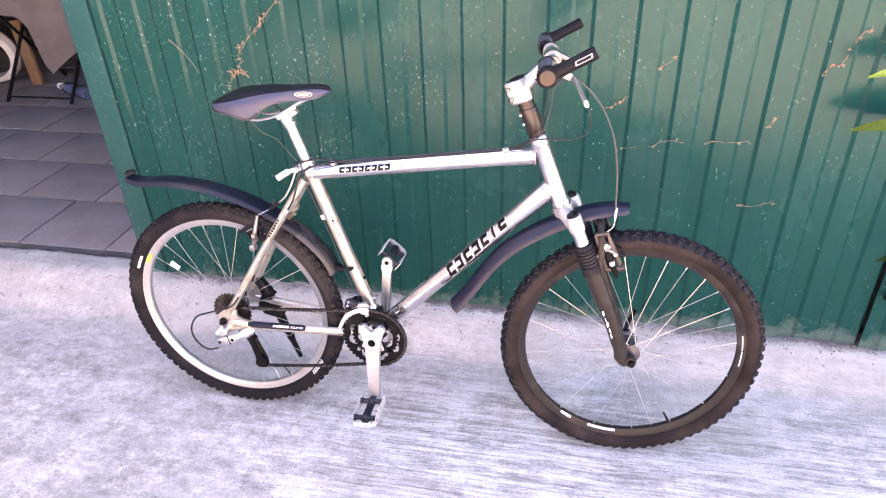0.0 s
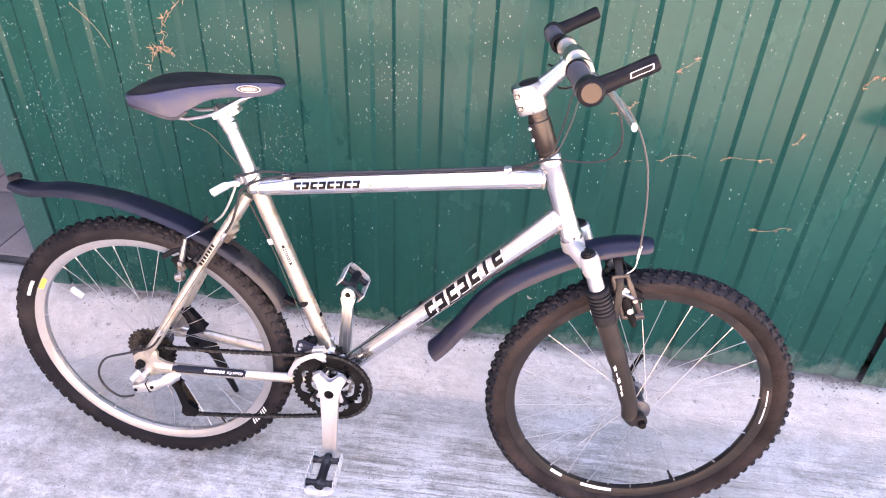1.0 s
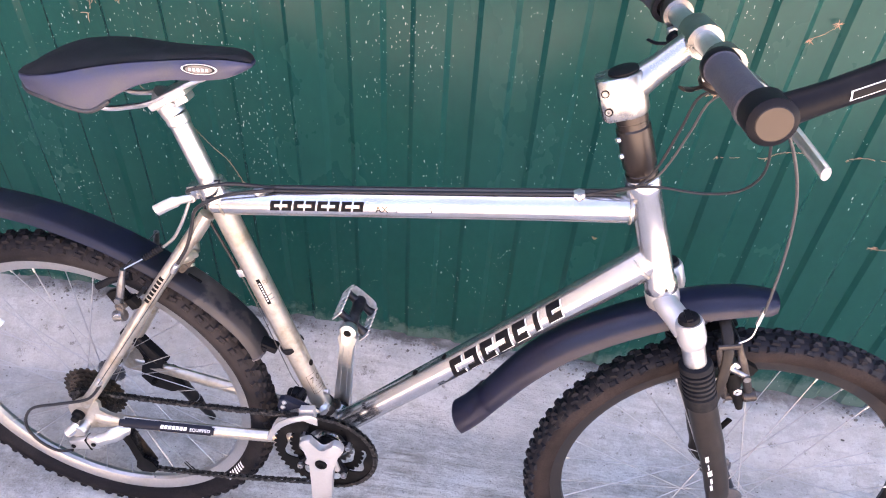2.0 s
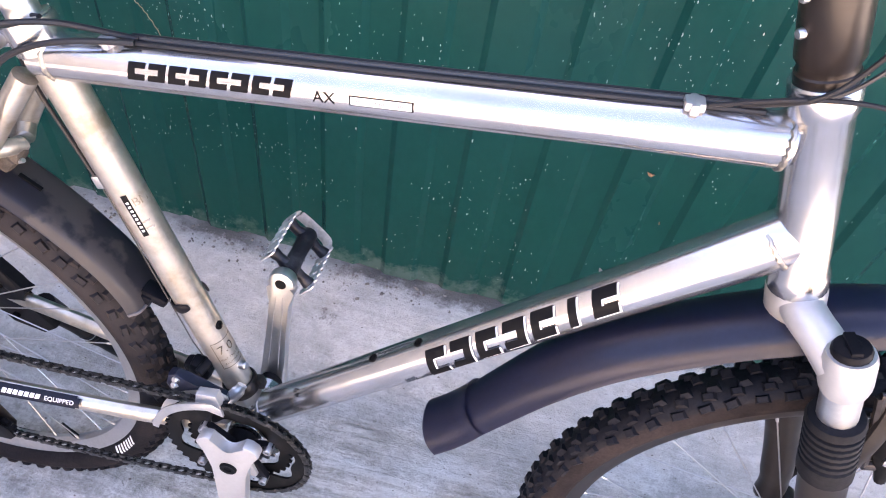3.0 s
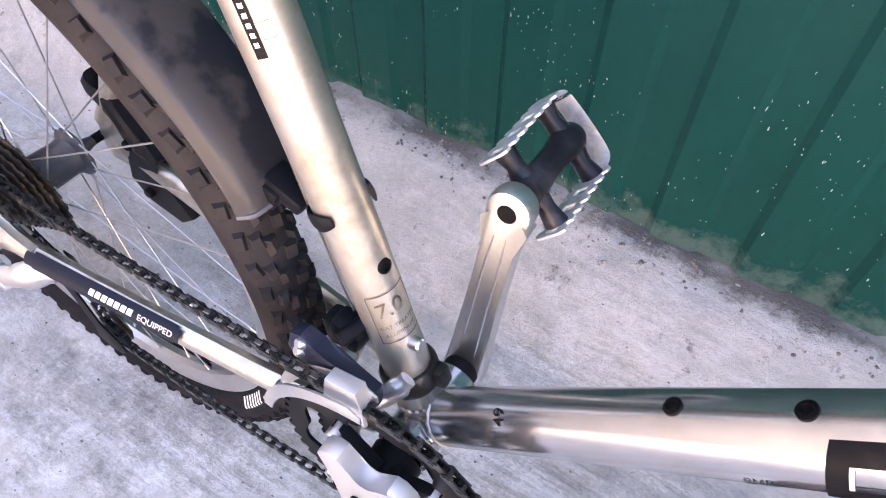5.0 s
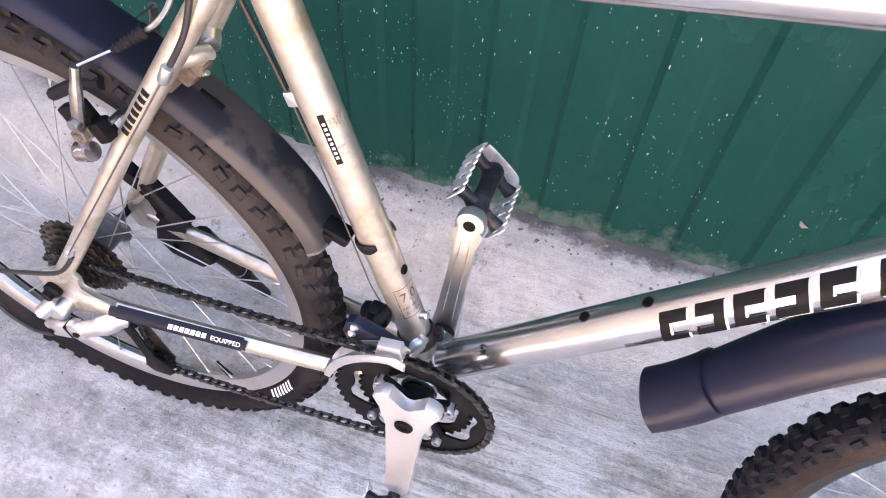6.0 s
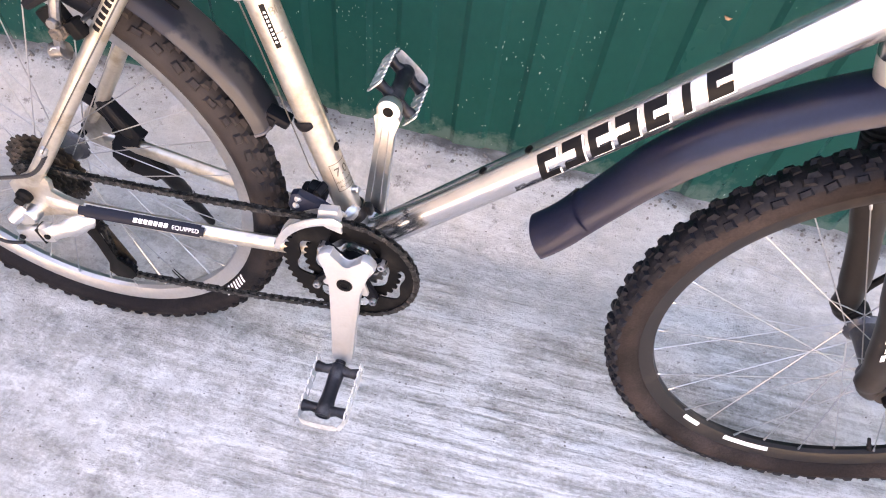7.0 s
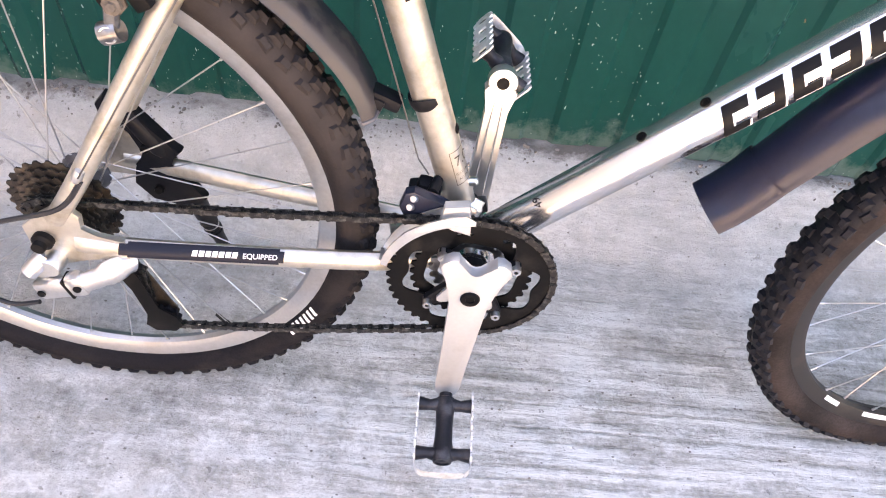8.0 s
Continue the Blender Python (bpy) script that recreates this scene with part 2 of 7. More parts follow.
def gate_paint(name, base, alt, rough, spec=0.22):
    """Green gloss paint: dull patches, fine vertical runs, and thrown white paint flecks."""
    m = mat(name, base, rough, 0.0, alt, 2.2, (0.4, 0.7), 0.05, 60, 0.05, 28, stretch=(1, 1, 0.6), rough_var=0.05, spec=spec)
    nt = m.node_tree
    N, L = nt.nodes, nt.links
    b = N["Principled BSDF"]
    src = b.inputs["Base Color"].links[0].from_socket
    tc = N.new("ShaderNodeTexCoord")

    sx = N.new("ShaderNodeSeparateXYZ")
    L.new(tc.outputs["Object"], sx.inputs[0])

    def fleck(scale, size, keep, wide, tall):
        flat = N.new("ShaderNodeCombineXYZ")
        L.new(sx.outputs["X"], flat.inputs[0])
        L.new(sx.outputs["Z"], flat.inputs[1])
        mp = N.new("ShaderNodeMapping")
        mp.inputs["Scale"].default_value = (wide, tall, 1)
        L.new(flat.outputs[0], mp.inputs["Vector"])
        wob = N.new("ShaderNodeTexNoise")
        wob.inputs["Scale"].default_value = 160
        L.new(tc.outputs["Object"], wob.inputs["Vector"])
        va = N.new("ShaderNodeVectorMath")
        va.operation = "MULTIPLY_ADD"
        va.inputs[1].default_value = (0.006, 0.006, 0.006)
        L.new(wob.outputs["Color"], va.inputs[0])
        L.new(mp.outputs[0], va.inputs[2])
        vo = N.new("ShaderNodeTexVoronoi")
        vo.voronoi_dimensions = "2D"
        vo.inputs["Scale"].default_value = scale
        L.new(va.outputs[0], vo.inputs["Vector"])
        near = N.new("ShaderNodeMath")
        near.operation = "LESS_THAN"
        near.inputs[1].default_value = size
        L.new(vo.outputs["Distance"], near.inputs[0])
        sep = N.new("ShaderNodeSeparateColor")
        L.new(vo.outputs["Color"], sep.inputs[0])
        # thrown in clouds: more of them where a broad noise is high
        cloud = N.new("ShaderNodeTexNoise")
        cloud.inputs["Scale"].default_value = 6.5
        L.new(tc.outputs["Object"], cloud.inputs["Vector"])
        lift = N.new("ShaderNodeMath")
        lift.operation = "MULTIPLY_ADD"
        lift.inputs[1].default_value = 1.2
        lift.inputs[2].default_value = -0.6
        L.new(cloud.outputs["Fac"], lift.inputs[0])
        summ = N.new("ShaderNodeMath")
        L.new(sep.outputs[0], summ.inputs[0])
        L.new(lift.outputs[0], summ.inputs[1])
        some = N.new("ShaderNodeMath")
        some.operation = "GREATER_THAN"
        L.new(summ.outputs[0], some.inputs[0])
        many = N.new("ShaderNodeMapRange")
        many.inputs["From Min"].default_value, many.inputs["From Max"].default_value = -0.7, 0.5
        many.inputs["To Min"].default_value, many.inputs["To Max"].default_value = keep - 0.05, keep + 0.13
        L.new(sx.outputs["X"], many.inputs["Value"])
        rare = N.new("ShaderNodeMapRange")
        rare.inputs["From Min"].default_value, rare.inputs["From Max"].default_value = 0.72, 0.42
        rare.inputs["To Max"].default_value = 0.07
        L.new(sx.outputs["Z"], rare.inputs["Value"])
        limit = N.new("ShaderNodeMath")
        L.new(many.outputs["Result"], limit.inputs[0])
        L.new(rare.outputs["Result"], limit.inputs[1])
        L.new(limit.outputs[0], some.inputs[1])
        both = N.new("ShaderNodeMath")
        both.operation = "MULTIPLY"
        L.new(near.outputs[0], both.inputs[0])
        L.new(some.outputs[0], both.inputs[1])
        return both.outputs[0]

    # flecks are thickest on the side of the opening
    mu = None
    for args in ((55, 0.058, 0.85, 1.75, 0.55), (27, 0.034, 0.81, 1.6, 0.5), (110, 0.064, 0.81, 1.5, 0.6)):
        f = fleck(*args)
        if mu is None:
            mu = f
            continue
        mx = N.new("ShaderNodeMath")
        mx.operation = "MAXIMUM"
        L.new(mu, mx.inputs[0])
        L.new(f, mx.inputs[1])
        mu = mx.outputs[0]
    lo = N.new("ShaderNodeMath")
    lo.operation = "MULTIPLY"
    lo.inputs[1].default_value = 0.68
    L.new(mu, lo.inputs[0])
    mixn = N.new("ShaderNodeMix")
    mixn.data_type = "RGBA"
    L.new(lo.outputs[0], mixn.inputs[0])
    L.new(src, mixn.inputs[6])
    mixn.inputs[7].default_value = (0.55, 0.6, 0.56, 1)
    # rain-splash dirt with a ragged upper edge along the foot of the sheet
    dn = N.new("ShaderNodeTexNoise")
    dn.inputs["Scale"].default_value, dn.inputs["Detail"].default_value, dn.inputs["Roughness"].default_value = 16, 9, 0.7
    L.new(tc.outputs["Object"], dn.inputs["Vector"])
    hz = N.new("ShaderNodeMath")
    hz.operation = "MULTIPLY_ADD"
    hz.inputs[1].default_value = -0.22
    L.new(dn.outputs["Fac"], hz.inputs[0])
    L.new(sx.outputs["Z"], hz.inputs[2])
    dm = N.new("ShaderNodeMapRange")
    dm.inputs["From Min"].default_value, dm.inputs["From Max"].default_value = 0.02, -0.02
    dm.inputs["To Max"].default_value = 0.26
    L.new(hz.outputs[0], dm.inputs["Value"])
    mix2 = N.new("ShaderNodeMix")
    mix2.data_type = "RGBA"
    L.new(dm.outputs["Result"], mix2.inputs[0])
    L.new(mixn.outputs[2], mix2.inputs[6])
    mix2.inputs[7].default_value = (0.24, 0.29, 0.26, 1)
    L.new(mix2.outputs[2], b.inputs["Base Color"])
    return m


M_GATE = gate_paint("green_gate_paint", (0.002, 0.0445, 0.037), (0.0028, 0.0555, 0.0465), 0.26, 0.17)
M_POST = gate_paint("green_post_paint", (0.009, 0.06, 0.054), (0.022, 0.08, 0.074), 0.45, 0.14)


def concrete():
    """Broom-streaked rough concrete: pale slurry skin broken to a darker gritty base, streaks along x."""
    m = bpy.data.materials.new("rough_concrete")
    m.use_nodes = True
    nt = m.node_tree
    N, L = nt.nodes, nt.links
    b = N["Principled BSDF"]
    b.inputs["Roughness"].default_value = 0.85
    b.inputs["Specular IOR Level"].default_value = 0.3
    tc = N.new("ShaderNodeTexCoord")

    def noise_at(sc, detail, stretch=(1, 1, 1), rot=0.0, r=0.6):
        mp = N.new("ShaderNodeMapping")
        mp.inputs["Scale"].default_value = stretch
        mp.inputs["Rotation"].default_value = (0, 0, rot)
        L.new(tc.outputs["Object"], mp.inputs["Vector"])
        n = N.new("ShaderNodeTexNoise")
        n.inputs["Scale"].default_value, n.inputs["Detail"].default_value, n.inputs["Roughness"].default_value = sc, detail, r
        L.new(mp.outputs[0], n.inputs["Vector"])
        return n.outputs["Fac"]

    def rng(src, lo, hi, a=0.0, c=1.0):
        r = N.new("ShaderNodeMapRange")
        for k, v in (("From Min", lo), ("From Max", hi), ("To Min", a), ("To Max", c)):
            r.inputs[k].default_value = v
        L.new(src, r.inputs["Value"])
        return r.outputs["Result"]

    def mixc(fac, a, c):
        x = N.new("ShaderNodeMix")
        x.data_type = "RGBA"
        L.new(fac, x.inputs[0])
        for sock, v in ((x.inputs[6], a), (x.inputs[7], c)):
            if hasattr(v, "links"):
                L.new(v, sock)
            else:
                sock.default_value = (*v, 1)
        return x.outputs[2]

    def math2(op, a, c):
        x = N.new("ShaderNodeMath")
        x.operation = op
        for sock, v in ((x.inputs[0], a), (x.inputs[1], c)):
            if hasattr(v, "links"):
                L.new(v, sock)
            else:
                sock.default_value = v
        return x.outputs[0]

    def total(*terms):
        out = None
        for src, w in terms:
            t = math2("MULTIPLY", math2("SUBTRACT", src, 0.5), w)
            out = t if out is None else math2("ADD", out, t)
        return out

    def stops(src, table):
        r = N.new("ShaderNodeValToRGB")
        el = r.color_ramp.elements
        while len(el) < len(table):
            el.new(0.5)
        for e, (p, c) in zip(el, table):
            e.position, e.color = p, (*c, 1)
        L.new(src, r.inputs[0])
        return r.outputs[0]

    # broom streaks along x: long broken ridges about two centimetres apart
    lines = noise_at(1.0, 5, (4.2, 42, 1), 0.0, 0.64)
    strokes = noise_at(1.0, 6, (13, 64, 1), 0.0, 0.68)
    blotch = noise_at(1.0, 8, (15, 42, 1), 0.0, 0.78)
    rubble = noise_at(30, 9, r=0.78)
    patch = noise_at(7, 6, (0.8, 1.2, 1), r=0.65)
    broad = noise_at(1.5, 6, r=0.65)
    grit = noise_at(150, 6, r=0.8)
    speck = noise_at(75, 3, r=0.6)
    pits = noise_at(26, 8, r=0.74)
    sx = N.new("ShaderNodeSeparateXYZ")
    L.new(tc.outputs["Object"], sx.inputs[0])
    # the broom lines show most on the side of the front wheel, and fade towards the gate
    along = math2("MULTIPLY", rng(math2("ADD", sx.outputs["X"], math2("MULTIPLY", math2("SUBTRACT", broad, 0.5), 1.2)), -0.6, -0.05, 0.12, 1.0),
                  rng(math2("ADD", sx.outputs["Y"], math2("MULTIPLY", patch, 0.25)), 1.62, 1.9, 1.0, 0.35))
    # broom furrows: wavy parallel lines that come and go
    wander = math2("MULTIPLY", noise_at(1.0, 3, (1.6, 4.5, 1), 0.0, 0.5), 16.0)
    shake = math2("MULTIPLY", noise_at(1.0, 4, (14, 40, 1), 0.0, 0.6), 5.5)
    furrow = math2("SINE", math2("ADD", math2("MULTIPLY", sx.outputs["Y"], 340.0), math2("ADD", wander, shake)), 0.0)
    groove = math2("MULTIPLY", rng(furrow, 0.3, 0.95), rng(strokes, 0.44, 0.56))
    smear = noise_at(1.0, 5, (4.5, 15, 1), 0.0, 0.62)
    chips = noise_at(15, 7, (1, 1.3, 1), r=0.72)
    streaky = math2("SUBTRACT", total((lines, 0.6), (strokes, 0.4), (blotch, 0.5), (smear, 0.5), (grit, 0.42), (rubble, 0.3), (patch, 0.4)), math2("MULTIPLY", math2("SUBTRACT", groove, 0.2), 0.13))
    crumbly = math2("SUBTRACT", total((rubble, 0.6), (chips, 0.55), (blotch, 0.25), (smear, 0.2), (grit, 0.38), (patch, 0.5)), 0.02)
    v = math2("ADD", math2("MULTIPLY", streaky, along), math2("MULTIPLY", crumbly, math2("SUBTRACT", 1.0, along)))
    v01 = math2("ADD", math2("MULTIPLY", v, 1.6), 0.455)
    col = stops(v01, ((0.12, (0.21, 0.197, 0.177)), (0.33, (0.385, 0.37, 0.341)), (0.455, (0.51, 0.491, 0.462)), (0.51, (0.62, 0.602, 0.573)), (0.68, (0.735, 0.719, 0.692)), (0.9, (0.78, 0.765, 0.742))))
    col = mixc(rng(broad, 0.46, 0.6, 0, 0.4), col, (0.38, 0.367, 0.338))
    col = mixc(rng(speck, 0.665, 0.7, 0, 0.6), col, (0.12, 0.105, 0.095))
    # worn brown-grey patches where the skin has gone
    col = mixc(math2("MULTIPLY", rng(chips, 0.49, 0.6, 0, 0.5), math2("SUBTRACT", 1.1, along)), col, (0.33, 0.31, 0.28))
    # greyer trowelled strip beside the gate
    col = mixc(rng(math2("ADD", sx.outputs["Y"], math2("MULTIPLY", math2("SUBTRACT", broad, 0.5), 0.5)), 1.62, 1.85, 0, 0.5), col, (0.45, 0.437, 0.41))
    # dirt with a ragged edge where the slab meets the gate
    edge = math2("ADD", sx.outputs["Y"], math2("MULTIPLY", rubble, 0.12))
    col = mixc(math2("MULTIPLY", math2("MULTIPLY", rng(edge, 2.02, 2.045, 0, 0.85), rng(patch, 0.38, 0.56, 0.35, 1.0)), rng(sx.outputs["X"], -1.14, -1.08)), col, (0.08, 0.068, 0.058))
    col = mixc(math2("MULTIPLY", rng(pits, 0.6, 0.66), rng(sx.outputs["Y"], 1.62, 1.92, 0, 0.8)), col, (0.13, 0.11, 0.1))
    L.new(col, b.inputs["Base Color"])
    h = v
    bp = N.new("ShaderNodeBump")
    bp.inputs["Strength"].default_value, bp.inputs["Distance"].default_value = 1.0, 0.009
    L.new(h, bp.inputs["Height"])
    L.new(bp.outputs[0], b.inputs["Normal"])
    return m


M_CONCRETE = concrete()
M_DEBRIS = mat("dirt_crumbs", (0.1, 0.085, 0.075), 0.9, 0.0, (0.22, 0.195, 0.175), 40, (0.4, 0.6), 0.2, 300, 0.2, 300)


# ---- mesh helpers ----
def V(*a):
    return Vector(a)


def link(name, bm, material, parent=None, label="", category="", kind="", group="", sharp=32, m=None):
    """Links a bmesh as one mesh object."""
    bmesh.ops.recalc_face_normals(bm, faces=bm.faces)
    if m is not None:
        bm.transform(m)
    me = bpy.data.meshes.new(name)
    bm.to_mesh(me)
    bm.free()
    for p in me.polygons:
        p.use_smooth = True
    me.set_sharp_from_angle(angle=radians(sharp))
    me.materials.append(material)
    ob = new(name, me)
    if parent is not None:
        ob.parent = parent
    return tagged(ob, label, category, group, kind)


def part(name, bm, material, parent, label="", sharp=32, m=None):
    return link(name, bm, material, parent, label, sharp=sharp, m=m)


def sweep(bm, pts, r, n=14, caps=True, ref=V(0, 1, 0), closed=False):
    """A tube along pts. r: a radius, a list of radii, or a list of (sideways, upward) half-sizes; sideways lies along ref."""
    pts = [Vector(p) for p in pts]
    k = len(pts)
    rings = []
    for i, p in enumerate(pts):
        a, b = (pts[i - 1], pts[(i + 1) % k]) if closed else (pts[max(i - 1, 0)], pts[min(i + 1, k - 1)])
        t = (b - a).normalized()
        side = ref - t * ref.dot(t)
        if side.length < 1e-4:
            side = V(0, 0, 1) - t * t.z
            if side.length < 1e-4:
                side = V(1, 0, 0)
        side.normalize()
        up = t.cross(side)
        ri = r[i] if isinstance(r, (list, tuple)) else r
        ra, rb = ri if isinstance(ri, (list, tuple)) else (ri, ri)
        rings.append([bm.verts.new(p + side * math.cos(2 * math.pi * j / n) * ra + up * math.sin(2 * math.pi * j / n) * rb) for j in range(n)])
    for i in range(k if closed else k - 1):
        A, B = rings[i], rings[(i + 1) % k]
        for j in range(n):
            bm.faces.new((A[j], A[(j + 1) % n], B[(j + 1) % n], B[j]))
    if caps and not closed:
        bm.faces.new(rings[0])
        bm.faces.new(rings[-1])
    return bm


def curve_pts(pts, per=8):
    """Points of a smooth curve through pts."""
    pts = [Vector(p) for p in pts]
    out = []
    for i in range(len(pts) - 1):
        p0, p1, p2, p3 = pts[max(i - 1, 0)], pts[i], pts[i + 1], pts[min(i + 2, len(pts) - 1)]
        for j in range(per):
            t = j / per
            out.append(0.5 * ((2 * p1) + (p2 - p0) * t + (2 * p0 - 5 * p1 + 4 * p2 - p3) * t * t + (3 * p1 - p0 - 3 * p2 + p3) * t ** 3))
    return out + [pts[-1]]


def lathe(bm, prof, c=V(0, 0, 0), axis=V(0, 1, 0), n=24, closed=False):
    """Revolves (radius, height) pairs about an axis through c."""
    axis = Vector(axis).normalized()
    side = axis.orthogonal().normalized()
    up = axis.cross(side)
    rings = []
    for r, h in prof:
        if r < 1e-6:
            rings.append([bm.verts.new(Vector(c) + axis * h)])
        else:
            rings.append([bm.verts.new(Vector(c) + axis * h + (side * math.cos(2 * math.pi * j / n) + up * math.sin(2 * math.pi * j / n)) * r) for j in range(n)])
    pairs = list(zip(rings[:-1], rings[1:])) + ([(rings[-1], rings[0])] if closed else [])
    for A, B in pairs:
        for j in range(n):
            k = (j + 1) % n
            if len(A) == 1 and len(B) == 1:
                continue
            if len(A) == 1:
                bm.faces.new((A[0], B[k], B[j]))
            elif len(B) == 1:
                bm.faces.new((A[j], A[k], B[0]))
            else:
                bm.faces.new((A[j], A[k], B[k], B[j]))
    return bm


def rod(bm, a, b, r, n=10):
    return sweep(bm, [a, b], r, n)


def box(bm, size, m=Matrix(), bevel=0.0):
    g = bmesh.ops.create_cube(bm, size=1.0, matrix=m @ Matrix.Diagonal((*size, 1)))
    if bevel:
        es = {e for v in g["verts"] for e in v.link_edges}
        bmesh.ops.bevel(bm, geom=list(es), offset=bevel, segments=2, affect="EDGES", profile=0.6)
    return bm


def plate(bm, poly, y0, y1, bevel=0.0):
    """A flat plate: an outline of (x, z) pairs, thick from y0 to y1."""
    A = [bm.verts.new((x, y0, z)) for x, z in poly]
    B = [bm.verts.new((x, y1, z)) for x, z in poly]
    fs = [bm.faces.new(A), bm.faces.new(B[::-1])]
    k = len(poly)
    for i in range(k):
        fs.append(bm.faces.new((A[i], B[i], B[(i + 1) % k], A[(i + 1) % k])))
    if bevel:
        es = [e for e in fs[0].edges] + [e for e in fs[1].edges]
        bmesh.ops.bevel(bm, geom=es, offset=bevel, segments=2, affect="EDGES", profile=0.6)
    return bm


def ring_plate(bm, outer, inner, y0, y1):
    """A flat ring between two outlines with the same number of (x, z) pairs."""
    k = len(outer)
    vs = [[bm.verts.new((x, y, z)) for x, z in o] for o, y in ((outer, y0), (inner, y0), (inner, y1), (outer, y1))]
    for a in range(4):
        A, B = vs[a], vs[(a + 1) % 4]
        for i in range(k):
            j = (i + 1) % k
            bm.faces.new((A[i], A[j], B[j], B[i]))
    return bm


def tube_patch(bm, p0, p1, r, s0, s1, a0, a1, shear=0.0, ns=6, na=5):
    """A skin-thin patch on a tube from p0 to p1: from s0 to s1 along it and a0 to a1 round it (0 faces the right side of the bicycle, plus goes up)."""
    p0, p1 = Vector(p0), Vector(p1)
    t = (p1 - p0).normalized()
    side = V(0, -1, 0)
    up = side.cross(t)
    if up.z < 0:
        up = -up
    grid = []
    for i in range(ns + 1):
        row = []
        for j in range(na + 1):
            a = a0 + (a1 - a0) * j / na
            s = s0 + (s1 - s0) * i / ns + shear * (a - a0) * r
            row.append(bm.verts.new(p0 + t * s + (side * math.cos(a) + up * math.sin(a)) * r))
        grid.append(row)
    for i in range(ns):
        for j in range(na):
            bm.faces.new((grid[i][j], grid[i + 1][j], grid[i + 1][j + 1], grid[i][j + 1]))
    return bm


def text_on_tube(text, size, p0, p1, r, s, a, turned=0.0):
    """Lettering wrapped on a tube, as a bmesh."""
    cu = bpy.data.curves.new("lettering", "FONT")
    cu.body, cu.size, cu.align_x, cu.align_y = text, size, "CENTER", "CENTER"
    ob = new("lettering", cu)
    dg = bpy.context.evaluated_depsgraph_get()
    me = bpy.data.meshes.new_from_object(ob.evaluated_get(dg))
    bpy.data.objects.remove(ob)
    bm = bmesh.new()
    bm.from_mesh(me)
    bpy.data.meshes.remove(me)
    p0, p1 = Vector(p0), Vector(p1)
    t = (p1 - p0).normalized()
    side = V(0, -1, 0)
    up = side.cross(t)
    hand = 1.0
    if up.z < 0:
        up, hand = -up, -1.0
    c, sn = math.cos(turned), math.sin(turned)
    for v in bm.verts:
        x, y = v.co.x * c - v.co.y * sn, v.co.x * sn + v.co.y * c
        ang = a + hand * y / r
        v.co = p0 + t * (s + x) + (side * math.cos(ang) + up * math.sin(ang)) * r
    return bm


# ---- ground, building and gate ----
def lerp_table(x, table):
    if x <= table[0][0]:
        return table[0][1]
    for (x0, v0), (x1, v1) in zip(table, table[1:]):
        if x <= x1:
            return v0 + (v1 - v0) * (x - x0) / (x1 - x0)
    return table[-1][1]


def smooth(a, b, x):
    t = min(1.0, max(0.0, (x - a) / (b - a)))
    return t * t * (3 - 2 * t)


def foot(x):
    """Height of the concrete where it runs up to the gate."""
    return lerp_table(x, [(-1.3, 0.108), (-0.5, 0.108), (-0.3, 0.1), (-0.1, 0.089), (0.3, 0.086), (0.6, 0.076), (1.0, 0.069), (1.5, 0.068)])


def ground_z(x, y):
    z = foot(x) * smooth(1.78, 1.992, y)
    near = smooth(4.0, 2.0, abs(x)) * smooth(-3.0, 0.0, y) * smooth(3.0, 2.2, y)
    z += near * 0.0035 * noise.noise((x * 2.2, y * 3.1, 0.3)) + near * 0.0022 * noise.noise((x * 7, y * 40, 1.7)) + near * 0.0012 * noise.noise((x * 45, y * 60, 4.2))
    z += near * 0.010 * smooth(1.86, 1.97, y) * noise.noise((x * 11, y * 14, 8.0))
    return z - 0.001 - (0.03 if y > 2.07 else 0.0)


def axis_lines(lo, hi, step, far):
    inner = [lo + step * i for i in range(int(round((hi - lo) / step)) + 1)]
    outer = [0.1, 0.4, 1, 2, 4, 8, 16, 40, 100, far]
    return [lo - d for d in outer[::-1]] + inner + [hi + d for d in outer]


def build_ground():
    xs, ys = axis_lines(-2.0, 1.7, 0.016, 400), axis_lines(0.3, 2.08, 0.014, 400)
    verts = [(x, y, ground_z(x, y)) for y in ys for x in xs]
    w = len(xs)
    faces = [(j * w + i, j * w + i + 1, (j + 1) * w + i + 1, (j + 1) * w + i) for j in range(len(ys) - 1) for i in range(w - 1)]
    me = bpy.data.meshes.new("ground")
    me.from_pydata(verts, [], faces)
    for p in me.polygons:
        p.use_smooth = True
    me.materials.append(M_CONCRETE)
    return tagged(new("ground", me), "rough pale grey concrete yard with broom streaks", "ground", kind="structure")


build_ground()

PITCH = 0.1168          # one wave of the gate sheet
GATE_Y = 2.0
GATE_L, GATE_R, GATE_TOP = -1.076, 1.292, 2.12


def gate_depth(x):
    """Depth of the trapezoid wave behind its raised face."""
    ph = (x + 0.0085) % PITCH
    for a, b, c, d in ((0.009, 0.019, 0.062, 0.072),):
        if ph < a or ph > d:
            return 0.0
        if ph < b:
            return 0.0074 * (ph - a) / (b - a)
        if ph < c:
            return 0.0074
        return 0.0074 * (d - ph) / (d - c)


